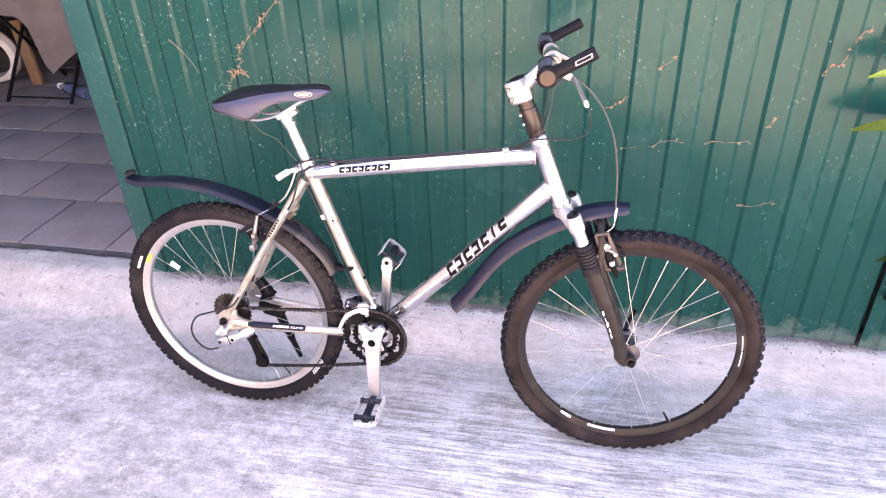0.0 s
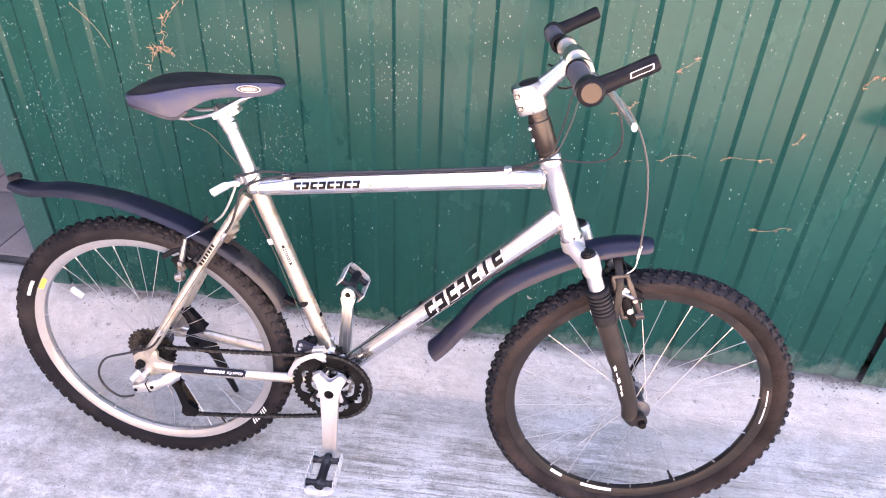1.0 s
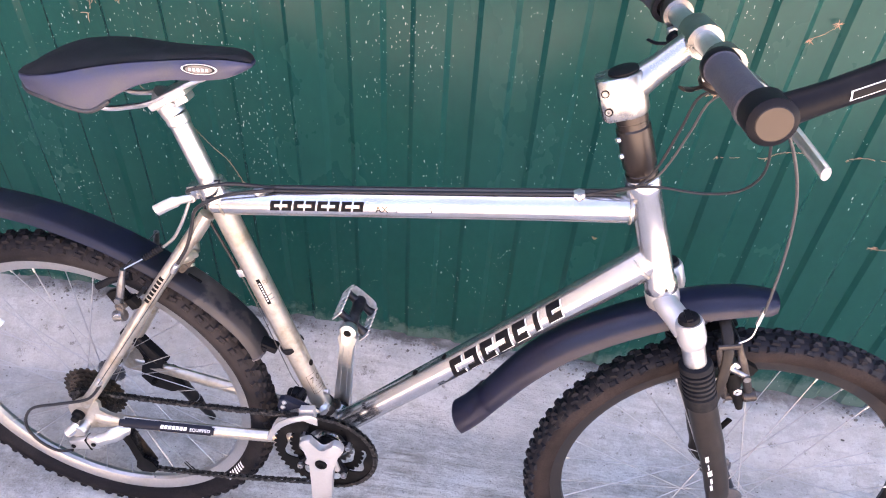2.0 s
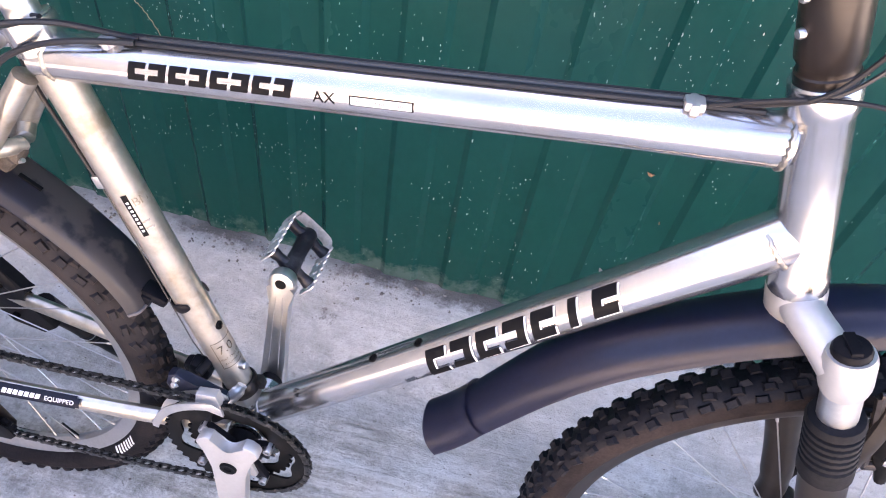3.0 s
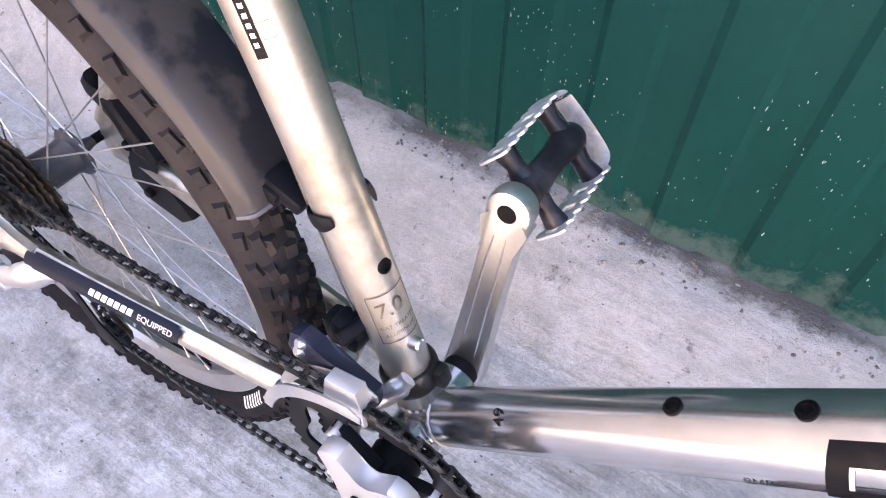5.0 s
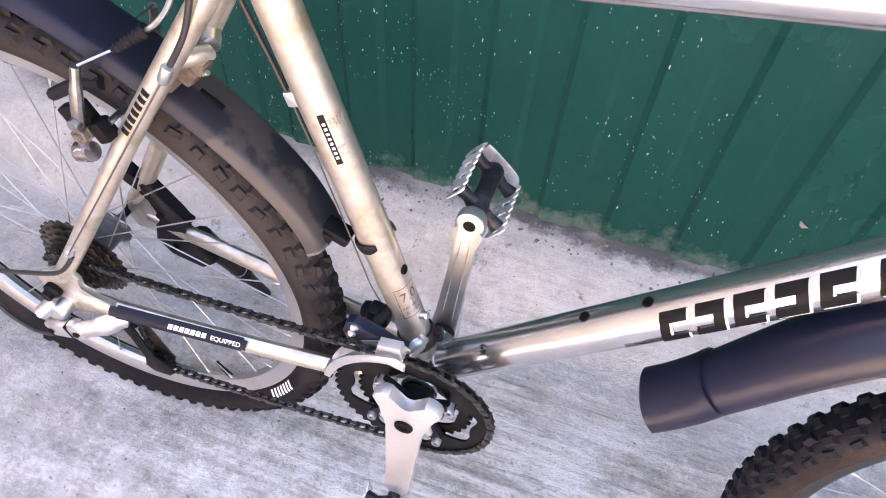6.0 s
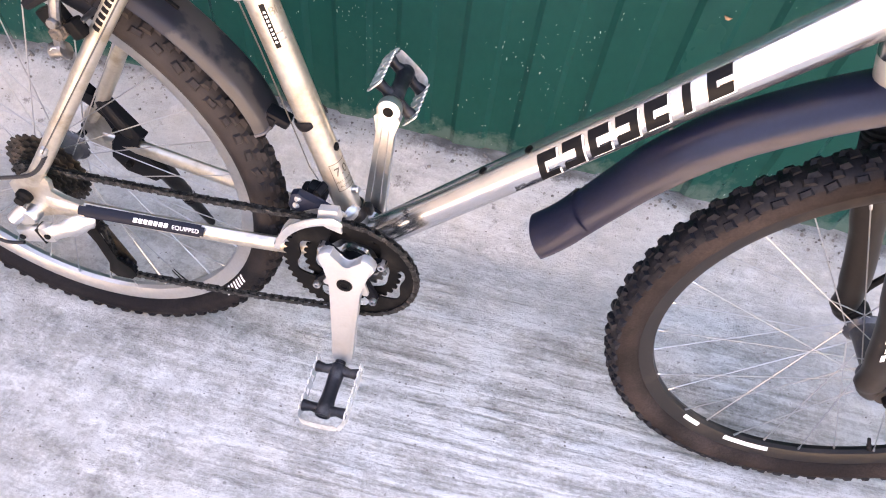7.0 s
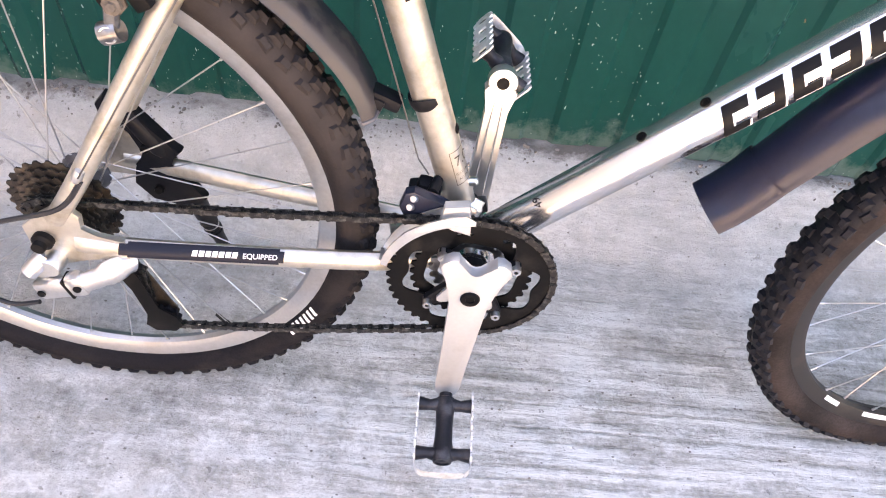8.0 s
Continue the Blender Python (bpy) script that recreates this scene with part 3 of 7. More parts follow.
def sheet(x0, x1, top, y, foot_fn, buckle=0.0014):
    """Corrugated sheet with a little buckling, 1 mm thick."""
    marks = [0.009, 0.0105, 0.0175, 0.019, 0.040, 0.062, 0.0635, 0.0705, 0.072, 0.093]
    xs = {x0, x1}
    k = int(x0 / PITCH) - 2
    while k * PITCH < x1:
        xs |= {k * PITCH + q - 0.0085 for q in marks if x0 < k * PITCH + q - 0.0085 < x1}
        k += 1
    xs = sorted(xs)
    nz = 36
    bm = bmesh.new()
    front, back = [], []
    for x in xs:
        z0 = foot_fn(x)
        f, b = [], []
        for i in range(nz + 1):
            z = z0 + (top - z0) * (i / nz) ** 1.3
            yy = y + gate_depth(x) + buckle * noise.noise((x * 3.1, z * 2.3, 5.0)) + 0.0012 * noise.noise((x * 14, z * 9, 2.0)) * smooth(0.5, 0.0, z)
            f.append(bm.verts.new((x, yy, z)))
            b.append(bm.verts.new((x, yy + 0.0012, z)))
        front.append(f)
        back.append(b)
    for S, flip in ((front, False), (back, True)):
        for i in range(len(xs) - 1):
            for j in range(nz):
                q = (S[i][j], S[i + 1][j], S[i + 1][j + 1], S[i][j + 1])
                bm.faces.new(q[::-1] if flip else q)
    for i in (0, len(xs) - 1):
        for j in range(nz):
            bm.faces.new((front[i][j], front[i][j + 1], back[i][j + 1], back[i][j]))
    for i in range(len(xs) - 1):
        bm.faces.new((front[i][0], front[i + 1][0], back[i + 1][0], back[i][0]))
        bm.faces.new((front[i][nz], front[i + 1][nz], back[i + 1][nz], back[i][nz]))
    return bm


def ragged_foot(x):
    return foot(x) - 0.003 + 0.005 * noise.noise((x * 30, 0.0, 3.0)) + 0.004 * noise.noise((x * 7, 0.0, 6.0))


gate = tagged(new("sliding_gate"), "green painted corrugated metal gate flecked with white paint", "gate")
gate.location = (0, 0, 0)
part("corrugated_sheet", sheet(GATE_L, GATE_R, GATE_TOP, GATE_Y, ragged_foot), M_GATE, gate, sharp=20)
bm = bmesh.new()
box(bm, (0.086, 0.05, GATE_TOP - 0.085), pose(-1.127, GATE_Y + 0.021, (GATE_TOP + 0.085) / 2), 0.004)
part("edge_post", bm, M_POST, gate, "weathered green square steel tube post")
# dark strip put in for the shade of the gap; no seal is there
bm = bmesh.new()
box(bm, (0.012, 0.01, GATE_TOP - 0.1), pose(-1.08, GATE_Y + 0.022, (GATE_TOP + 0.1) / 2))
part("edge_seal", bm, M_RUBBER, gate, "dark strip standing in for the shaded gap between sheet and post")
for z in (0.22, 1.1, 2.08):
    bm = bmesh.new()
    box(bm, (2.35, 0.04, 0.04), pose(0.1, GATE_Y + 0.034, z), 0.003)
    part("rail", bm, M_POST, gate)

leaf = tagged(new("gate_leaf"), "second green corrugated gate leaf with a dark latch", "gate")
part("corrugated_sheet", sheet(1.296, 2.5, GATE_TOP, GATE_Y - 0.022, lambda x: foot(x) - 0.012), M_GATE, leaf, sharp=20)
bm = bmesh.new()
box(bm, (0.05, 0.05, 2.0), pose(2.53, GATE_Y + 0.02, 1.08), 0.004)
part("edge_post", bm, M_POST, leaf)
bm = bmesh.new()
box(bm, (0.02, 0.012, 0.13), pose(1.325, GATE_Y - 0.034, 0.33, 0, 8, 0), 0.003)
box(bm, (0.05, 0.008, 0.035), pose(1.335, GATE_Y - 0.03, 0.28), 0.002)
latch = part("latch", bm, M_BLACK, leaf, "dark metal drop latch")
for z in (0.30, 0.36):
    bm = bmesh.new()
    lathe(bm, [(0, 0), (0.006, 0), (0.005, 0.004), (0, 0.005)], V(1.325, GATE_Y - 0.0395, z), V(0, -1, 0), 10)
    part("rivet", bm, M_STEEL, latch)


def wall(name, size, at, material, label):
    bm = bmesh.new()
    box(bm, size, pose(*at), 0.004)
    return link(name, bm, material, None, label, "wall", "structure")


# the building that carries the gate, and plain unseen walls added to close the yard
# out of view; height set so that its shadow covers bicycle and concrete
wall("wall_front", (7.1, 0.22, 0.8), (-0.93, 2.2, 2.52), M_PLASTER, "plain unseen wall over the gate, sized to block the sun")
wall("wall_front_side", (0.12, 0.22, 2.1), (2.62, 2.2, 1.06), M_PLASTER, "plain plastered pier beside the gate")
wall("wall_front_far", (1.0, 0.22, 2.15), (-4.0, 2.2, 1.07), M_PLASTER, "plain plastered pier beyond the opening")
wall("wall_back", (7.3, 0.2, 2.8), (-0.96, 5.6, 1.4), M_PLASTER_SHADE, "plain shaded wall at the back of the shed")
wall("wall_shed_west", (0.2, 3.2, 2.8), (-4.5, 3.9, 1.4), M_PLASTER_SHADE, "plain shaded side wall of the shed")
wall("wall_shed_east", (0.2, 3.16, 2.8), (2.58, 3.9, 1.4), M_PLASTER_SHADE, "plain side wall of the shed")
# added out of view: west one shades the left, south one reflects in the gate
wall("wall_yard_west", (0.25, 9.66, 2.6), (-2.9, -2.75, 1.3), M_PLASTER, "plain unseen wall added to shape shade and reflections")
wall("wall_yard_south", (14.0, 0.25, 2.6), (3.0, -8.5, 1.3), M_PLASTER_BOUNCE, "plain unseen wall added to shape shade and reflections")
bm = bmesh.new()
box(bm, (7.5, 3.4, 0.1), pose(-0.96, 4.03, 2.87), 0.01)
link("ceiling", bm, M_ROOF, None, "plain roof over the shed", "roof", "structure")

# paving inside the opening
bm = bmesh.new()
box(bm, (6.88, 3.4, 0.03), pose(-0.96, 3.79, 0.082))
floor = link("floor", bm, M_JOINT, None, "dim shed floor of square grey paving slabs", "floor", "structure")
TW, TD = 0.40, 0.378
bm = bmesh.new()
box(bm, (TW - 0.008, TD - 0.008, 0.016), Matrix(), 0.003)
slab = link("paving_slab", bm, M_TILE, floor)
slab_mesh = slab.data
first = True
for row in range(9):
    for col in range(10):
        x = -1.23 - TW * col + (0.0, -0.31, -0.12)[row % 3]
        y = 2.112 + TD * (row + 0.5)
        if x < -4.3 or x > -0.3:
            continue
        ob = slab if first else new("paving_slab", slab_mesh)
        first = False
        ob.parent = floor
        ob.matrix_basis = pose(x, y, 0.0965 + 0.0016 * noise.noise((x * 3, y * 3, 0)), 0.25 * noise.noise((x, y, 1)), 0.25 * noise.noise((x, y, 2)), 0.4 * noise.noise((x, y, 3)))

# crumbled dirt along the foot of the gate
rnd = random.Random(5)
bm = bmesh.new()
for i in range(700):
    x = rnd.uniform(-1.05, 1.35)
    y = 1.993 - abs(rnd.gauss(0, 0.028))
    if noise.noise((x * 5, 0, 9)) < -0.12 and rnd.random() < 0.8:
        continue
    s = rnd.uniform(0.001, 0.0036) * (1.5 if rnd.random() < 0.1 else 1)
    g = bmesh.ops.create_icosphere(bm, subdivisions=1, radius=s, matrix=pose(x, y, ground_z(x, y) + s * 0.25, rnd.uniform(0, 360), rnd.uniform(0, 360), 0) @ Matrix.Diagonal((1.0, rnd.uniform(0.6, 1.2), rnd.uniform(0.4, 0.9), 1)))
    for v in g["verts"]:
        v.co += Vector((rnd.uniform(-1, 1), rnd.uniform(-1, 1), rnd.uniform(-1, 1))) * s * 0.25
link("dirt_crumbs", bm, M_DEBRIS, None, "dark crumbled dirt and grit along the gate foot", "dirt", "stuff", sharp=15)
rnd = random.Random(11)
bm = bmesh.new()
for i in range(900):
    x, y = rnd.uniform(-1.6, 1.3), rnd.uniform(1.0, 1.9)
    s = rnd.uniform(0.0008, 0.0022)
    bmesh.ops.create_icosphere(bm, subdivisions=1, radius=s, matrix=pose(x, y, ground_z(x, y) + s * 0.2, rnd.uniform(0, 360), 0, 0) @ Matrix.Diagonal((1.2, 0.8, 0.5, 1)))
link("grit", bm, M_DEBRIS, None, "scattered grit on the concrete", "grit", "stuff", sharp=15)


# dried vine left clinging to the gate
def vine(path, width, density, seed, label, tuft=0.22):
    """A thin broken strand along a path with small curled tufts here and there."""
    r = random.Random(seed)
    bm = bmesh.new()
    pts = curve_pts([(x, GATE_Y - 0.002, z) for x, z in path], 6)
    run = True
    for i in range(len(pts) - 1):
        if r.random() < 0.3:
            run = r.random() < density
        if run:
            seg = curve_pts([pts[i], (pts[i] + pts[i + 1]) / 2 + V(r.gauss(0, width * 0.06), -0.002, r.gauss(0, width * 0.06)), pts[i + 1]], 3)
            sweep(bm, seg, r.uniform(0.0003, 0.0006), 5)
        if r.random() < tuft or i == 0:
            c = pts[i] + V(r.gauss(0, width * 0.4), 0, r.gauss(0, width * 0.4))
            for _ in range(r.randint(2, 5)):
                d = V(r.gauss(0, 0.6), -0.3, r.gauss(0, 0.6)).normalized()
                e = d.cross(V(0, 1, 0)) * r.uniform(-0.7, 0.7)
                n = r.uniform(0.5, 1.1) * width
                tw = curve_pts([c, c + d * n * 0.5 + e * n * 0.4, c + d * n + e * n * 0.1], 4)
                sweep(bm, tw, [0.0008 * (1 - 0.6 * k / (len(tw) - 1)) for k in range(len(tw))], 5)
    return link("dried_vine", bm, M_TWIG, None, label, "vine", group="dried vines on the gate")


V1 = "dry reddish vine tendrils clinging to the green gate"
vine([(-0.66, 0.845), (-0.645, 0.885), (-0.61, 0.87), (-0.63, 0.9)], 0.016, 0.95, 1, V1, 0.5)
vine([(-0.62, 0.93), (-0.585, 0.975), (-0.56, 1.0), (-0.52, 1.04), (-0.47, 1.09)], 0.016, 0.9, 2, V1, 0.5)
vine([(-0.59, 1.1), (-0.5, 1.16), (-0.42, 1.24)], 0.016, 0.7, 3, V1, 0.5)
V2 = "thin dry brown vine strand stuck across the gate"
vine([(0.459, 0.81), (0.485, 0.817), (0.505, 0.835), (0.52, 0.842)], 0.007, 0.6, 4, V2, 0.35)
vine([(0.59, 0.925), (0.61, 0.935), (0.63, 0.955)], 0.009, 0.6, 14, V2, 0.35)
vine([(0.517, 0.691), (0.545, 0.6945), (0.58, 0.701), (0.6, 0.7), (0.62, 0.714), (0.654, 0.7205), (0.682, 0.715)], 0.006, 0.75, 5, V2, 0.12)
vine([(0.743, 0.719), (0.765, 0.724), (0.79, 0.723), (0.824, 0.723), (0.852, 0.728), (0.861, 0.72)], 0.006, 0.7, 6, V2, 0.12)
vine([(0.86, 0.53), (0.9, 0.53), (0.94, 0.545), (0.965, 0.54)], 0.007, 0.6, 7, V2, 0.15)
vine([(0.891, 0.771), (0.9, 0.783), (0.91, 0.799)], 0.007, 0.8, 8, V2, 0.15)
vine([(0.991, 0.92), (1.012, 0.942), (1.031, 0.947), (1.057, 1.02), (1.08, 1.028)], 0.008, 0.6, 10, V2)
V3 = "long thin dry stem slanting down the gate"
vine([(-0.623, 0.728), (-0.587, 0.686), (-0.545, 0.668), (-0.507, 0.62), (-0.472, 0.577), (-0.44, 0.543), (-0.407, 0.473)], 0.004, 0.97, 15, V3, 0.03)
vine([(-0.837, 0.973), (-0.8, 0.935), (-0.779, 0.906), (-0.763, 0.872)], 0.004, 0.9, 16, V3, 0.03)


# dead leaf scraps stuck to the gate
for x, z, turn, size in ((0.336, 0.468, 10, 0.012), (0.381, 0.378, 80, 0.006), (0.331, 0.24, 35, 0.017)):
    bm = bmesh.new()
    vs = [bm.verts.new((size * 0.5 * math.cos(a) * (1 + 0.3 * math.sin(3 * a)), 0.002 * math.cos(2 * a), size * 0.28 * math.sin(a) * (1 + 0.3 * math.cos(2 * a)))) for a in [2 * math.pi * i / 12 for i in range(12)]]
    bm.faces.new(vs)
    bmesh.ops.solidify(bm, geom=bm.faces[:], thickness=0.0006)
    scrap = link("leaf_scrap", bm, M_TWIG if z > 0.3 else M_CLOTH, None, "curled dry leaf scrap stuck to the green gate", "leaf", group="leaf scraps on the gate", m=Matrix.Rotation(radians(turn), 4, "Y"))
    scrap.location = (x, GATE_Y - 0.0025, z)


# shrub whose leaves reach in beside the gate
def leaf_blade(length, width):
    bm = bmesh.new()
    n = 8
    rows = []
    for i in range(n + 1):
        t = i / n
        w = width * math.sin(math.pi * min(1, t * 0.92 + 0.04)) ** 0.8 * (1 - 0.25 * t)
        z = -0.16 * length * t * t
        rows.append([bm.verts.new((length * t, s * w, z + 0.22 * w * abs(s))) for s in (-1, -0.5, 0, 0.5, 1)])
    for i in range(n):
        for j in range(4):
            bm.faces.new((rows[i][j], rows[i + 1][j], rows[i + 1][j + 1], rows[i][j + 1]))
    bmesh.ops.solidify(bm, geom=bm.faces[:], thickness=0.0004)
    return bm


shrub = tagged(new("shrub"), "leafy green shrub standing beside the gate", "shrub")
shrub.location = (1.5, 1.72, 0)
stem = [(1.5, 1.72, 0), (1.49, 1.73, 0.3), (1.46, 1.72, 0.62), (1.42, 1.74, 0.95), (1.4, 1.75, 1.3)]
bm = bmesh.new()
sp = curve_pts(stem, 8)
sweep(bm, sp, [0.009 * (1 - 0.7 * i / len(sp)) for i in range(len(sp))], 8)
link("stalk", bm, M_STALK, shrub, m=Matrix.Translation((-1.5, -1.72, 0)))
blade = None
rl = random.Random(3)
spots = [(1.225, 1.9, 0.968, 176, 2, 0.165), (1.3, 1.9, 0.822, 174, -3, 0.24), (1.36, 1.9, 0.47, 172, 10, 0.14)]
for i in range(9):
    z = 0.35 + i * 0.11
    spots.append((1.5 + rl.uniform(-0.02, 0.06), 1.73, z, rl.uniform(-110, 110), rl.uniform(-20, 20), rl.uniform(0.14, 0.2)))
for x, y, z, az, dip, ln in spots:
    lf = link("leaf", leaf_blade(1.0, 0.2), M_LEAF, shrub) if blade is None else new("leaf", blade)
    blade = lf.data
    lf.parent = shrub
    lf.matrix_basis = pose(x - 1.5, y - 1.72, z, 50 if ln in (0.24, 0.165) else 10, dip, az) @ Matrix.Diagonal((ln, ln, ln, 1))

# things in the dim shed behind the opening
FZ = 0.105
table = tagged(new("folding_table"), "folding table on crossed black steel legs", "table")
table.location = (-3.05, 3.95, FZ)
bm = bmesh.new()
box(bm, (1.25, 0.62, 0.03), pose(0, 0, 0.72), 0.004)
part("tabletop", bm, M_WOOD, table)
for sx in (-0.15, 0.31):
    for a, b in ((-0.29, 0.27), (0.27, -0.29)):
        bm = bmesh.new()
        rod(bm, (sx, a, 0.0), (sx + 0.02, b, 0.70), 0.011, 8)
        part("leg", bm, M_BLACK, table)
bm = bmesh.new()
rod(bm, (-0.15, -0.28, 0.035), (0.31, -0.28, 0.035), 0.006, 8)
part("crossbar", bm, M_BLACK, table)
bm = bmesh.new()
gx, gy = 44, 26
rows = []
for j in range(gy + 1):
    row = []
    for i in range(gx + 1):
        x = -0.68 + 1.36 * i / gx
        hang = lerp_table(x, [(-0.68, 0.2), (0.2, 0.19), (0.245, 0.24), (0.285, 0.52), (0.31, 0.53), (0.42, 0.45), (0.54, 0.38), (0.63, 0.22), (0.68, 0.2)])
        if j <= 10:
            y, z, f = 0.33 - 0.655 * j / 10, 0.742, 0.0
        else:
            f = (j - 10) / (gy - 10)
            y, z = -0.325 - 0.022 * min(1, f * 4), 0.742 - hang * f
        fold = 0.016 * math.sin(x * 19 + 2.5 * noise.noise((x * 3, f, 0))) * f + 0.006 * noise.noise((x * 6, y * 6, f * 4))
        row.append(bm.verts.new((x, y + fold, z + (0.002 * noise.noise((x * 9, y * 9, 1)) if j <= 10 else 0))))
    rows.append(row)
for j in range(gy):
    for i in range(gx):
        bm.faces.new((rows[j][i], rows[j][i + 1], rows[j + 1][i + 1], rows[j + 1][i]))
bmesh.ops.solidify(bm, geom=bm.faces[:], thickness=0.003)
cloth = link("tablecloth", bm, M_CLOTH, None, "grey-brown cloth hanging off the folding table", "tablecloth")
cloth.location = (-3.05, 3.95, FZ)
bm = bmesh.new()
box(bm, (0.21, 0.15, 0.002), pose(0, 0, 0.001, 0, 0, 12))
paper = link("paper_sheet", bm, M_PAPER, None, "white sheet of paper lying on the tablecloth", "paper")
paper.location = (-2.72, 3.78, FZ + 0.746)
bm = bmesh.new()
lathe(bm, [(0, 0), (0.03, 0), (0.034, 0.008), (0.034, 0.1), (0.03, 0.11), (0.034, 0.12), (0.034, 0.2), (0.013, 0.25), (0.013, 0.27), (0, 0.27)], n=20)
bottle = tagged(new("water_bottle"), "blue-tinted plastic water bottle lying on the floor", "bottle")
bottle.location = (-2.66, 3.75, FZ + 0.04)
part("body", bm, M_BOTTLE, bottle, m=pose(0, 0, 0, 0, 0, 67) @ Matrix.Diagonal((1.2, 1.2, 1.2, 1)))
bm = bmesh.new()
lathe(bm, [(0, 0.27), (0.016, 0.27), (0.016, 0.29), (0, 0.29)], n=16)
part("cap", bm, M_WHITE, bottle, m=pose(0, 0, 0, 0, 0, 67) @ Matrix.Diagonal((1.2, 1.2, 1.2, 1)))
bm = bmesh.new()
lathe(bm, [(0.19, 0), (0.235, 0.01), (0.255, 0.06), (0.235, 0.11), (0.2, 0.115), (0.19, 0.06)], n=40, closed=True)
basin = link("white_ring", bm, M_ENAMEL, None, "white plastic ring leaning under the table", "ring", m=pose(0, 0, 0.2, 12, 0, 20) @ Matrix.Diagonal((0.8, 0.8, 0.8, 1)))
basin.location = (-3.52, 3.92, FZ)
bm = bmesh.new()
box(bm, (0.08, 0.025, 0.42), pose(0, 0, 0.21, -6, -8, 0), 0.004)
board = link("wooden_board", bm, M_WOOD, None, "brown wooden board leaning under the table", "board")
board.location = (-3.27, 4.02, FZ)


# ---- the bicycle: x forward, y to its left, z up, from the rear wheel's foot ----
bike = tagged(new("bicycle"), "polished aluminium hardtail bicycle with black mudguards leaning on its kickstand", "bicycle")
bike.matrix_basis = pose(-0.54, 1.5333, 0.0, -4.29, 0, -0.34)

BB = V(0.434, 0, 0.315)
ST_TOP = V(0.272, 0, 0.795)
TT_A, TT_B = V(0.276, 0, 0.763), V(0.842, 0, 0.839)
HT_A, HT_B = V(0.842, 0, 0.886), V(0.908, 0, 0.716)
DT_B = V(0.884, 0, 0.765)
AXLE_R, AXLE_F = V(0, 0, 0.33), V(1.101, 0, 0.331)
UP = (HT_A - HT_B).normalized()


def steer(deg):
    return Matrix.Translation(HT_B) @ Matrix.Rotation(radians(deg), 4, UP) @ Matrix.Translation(-HT_B)


SW = steer(4.0)
BAR = V(0.866, 0, 1.059)
SB = steer(4.5)
SG = steer(4.0)
SBAR = SB @ Matrix.Translation(BAR) @ Matrix.Rotation(radians(-1.6), 4, "X") @ Matrix.Translation(-BAR)
R_DT, R_TT, R_ST, R_HT = 0.0215, 0.0195, 0.017, 0.0205


def P(v, x=0.0, y=0.0, z=0.0):
    return Vector(v) + V(x, y, z)


# frame
bm = bmesh.new()
dt_dir = (DT_B - BB).normalized()
sweep(bm, [BB + dt_dir * 0.01, BB + dt_dir * 0.2, DT_B - dt_dir * 0.12, DT_B], [(0.0215, 0.0205), R_DT, (0.0215, 0.0225), (0.02, 0.026)], 24)
sweep(bm, [TT_A, TT_A.lerp(TT_B, 0.8), TT_B], [R_TT, R_TT, (R_TT, 0.0215)], 24)
st_dir = (ST_TOP - BB).normalized()
lathe(bm, [(0, -0.001), (0.0215, 0), (0.0225, 0.004), (0.0225, 0.018), (0.0205, 0.022), (0.0205, 0.158), (0.0225, 0.162), (0.0225, 0.181), (0.021, 0.183), (0, 0.184)], HT_B, UP, 24)
lathe(bm, [(0.017, -0.036), (0.021, -0.035), (0.021, 0.035), (0.017, 0.036)], BB, V(0, 1, 0), 22, closed=True)
frame_part = part("frame", bm, M_ALU, bike, "polished bare aluminium diamond frame", sharp=40)

bm = bmesh.new()
sweep(bm, [BB + st_dir * 0.01, ST_TOP - st_dir * 0.035, ST_TOP - st_dir * 0.03, ST_TOP], [R_ST, R_ST, 0.0188, 0.0188], 22)
part("seat_tube", bm, M_ALU_BRUSHED, frame_part, "brushed seat tube", sharp=40)

bm = bmesh.new()
for s in (-1, 1):
    sweep(bm, curve_pts([(0.268, s * 0.014, 0.748), (0.215, s * 0.028, 0.668), (0.160, s * 0.040, 0.584), (0.06, s * 0.064, 0.42), (0.018, s * 0.067, 0.358)], 5), 0.0102, 14)
    sweep(bm, curve_pts([(0.405, s * 0.024, 0.314), (0.345, s * 0.037, 0.312), (0.23, s * 0.05, 0.315), (0.09, s * 0.064, 0.322), (0.03, s * 0.067, 0.326)], 5), [(0.009, 0.0125)] * 20 + [(0.007, 0.0125)], 12)
    d = s * 0.067
    plate(bm, [(0.004, 0.345), (0.012, 0.36), (0.03, 0.382), (0.044, 0.364), (0.055, 0.339), (0.08, 0.336), (0.08, 0.311), (0.035, 0.306), (0.008, 0.306), (0.0, 0.325)] if s > 0 else
          [(-0.018, 0.345), (0.002, 0.362), (0.03, 0.382), (0.044, 0.364), (0.04, 0.348), (0.055, 0.339), (0.08, 0.336), (0.08, 0.311), (0.035, 0.304), (0.008, 0.292), (-0.008, 0.292), (-0.016, 0.31)], d - 0.0035, d + 0.0035, 0.0012)
sweep(bm, curve_pts([(0.215, -0.029, 0.668), (0.228, 0, 0.662), (0.215, 0.029, 0.668)], 4), 0.008, 10)
sweep(bm, curve_pts([(0.345, -0.034, 0.312), (0.352, 0, 0.312), (0.345, 0.034, 0.312)], 4), 0.009, 10)
part("rear_triangle", bm, M_ALU_BRUSHED, frame_part, "brushed seatstays and chainstays with dropouts", sharp=40)

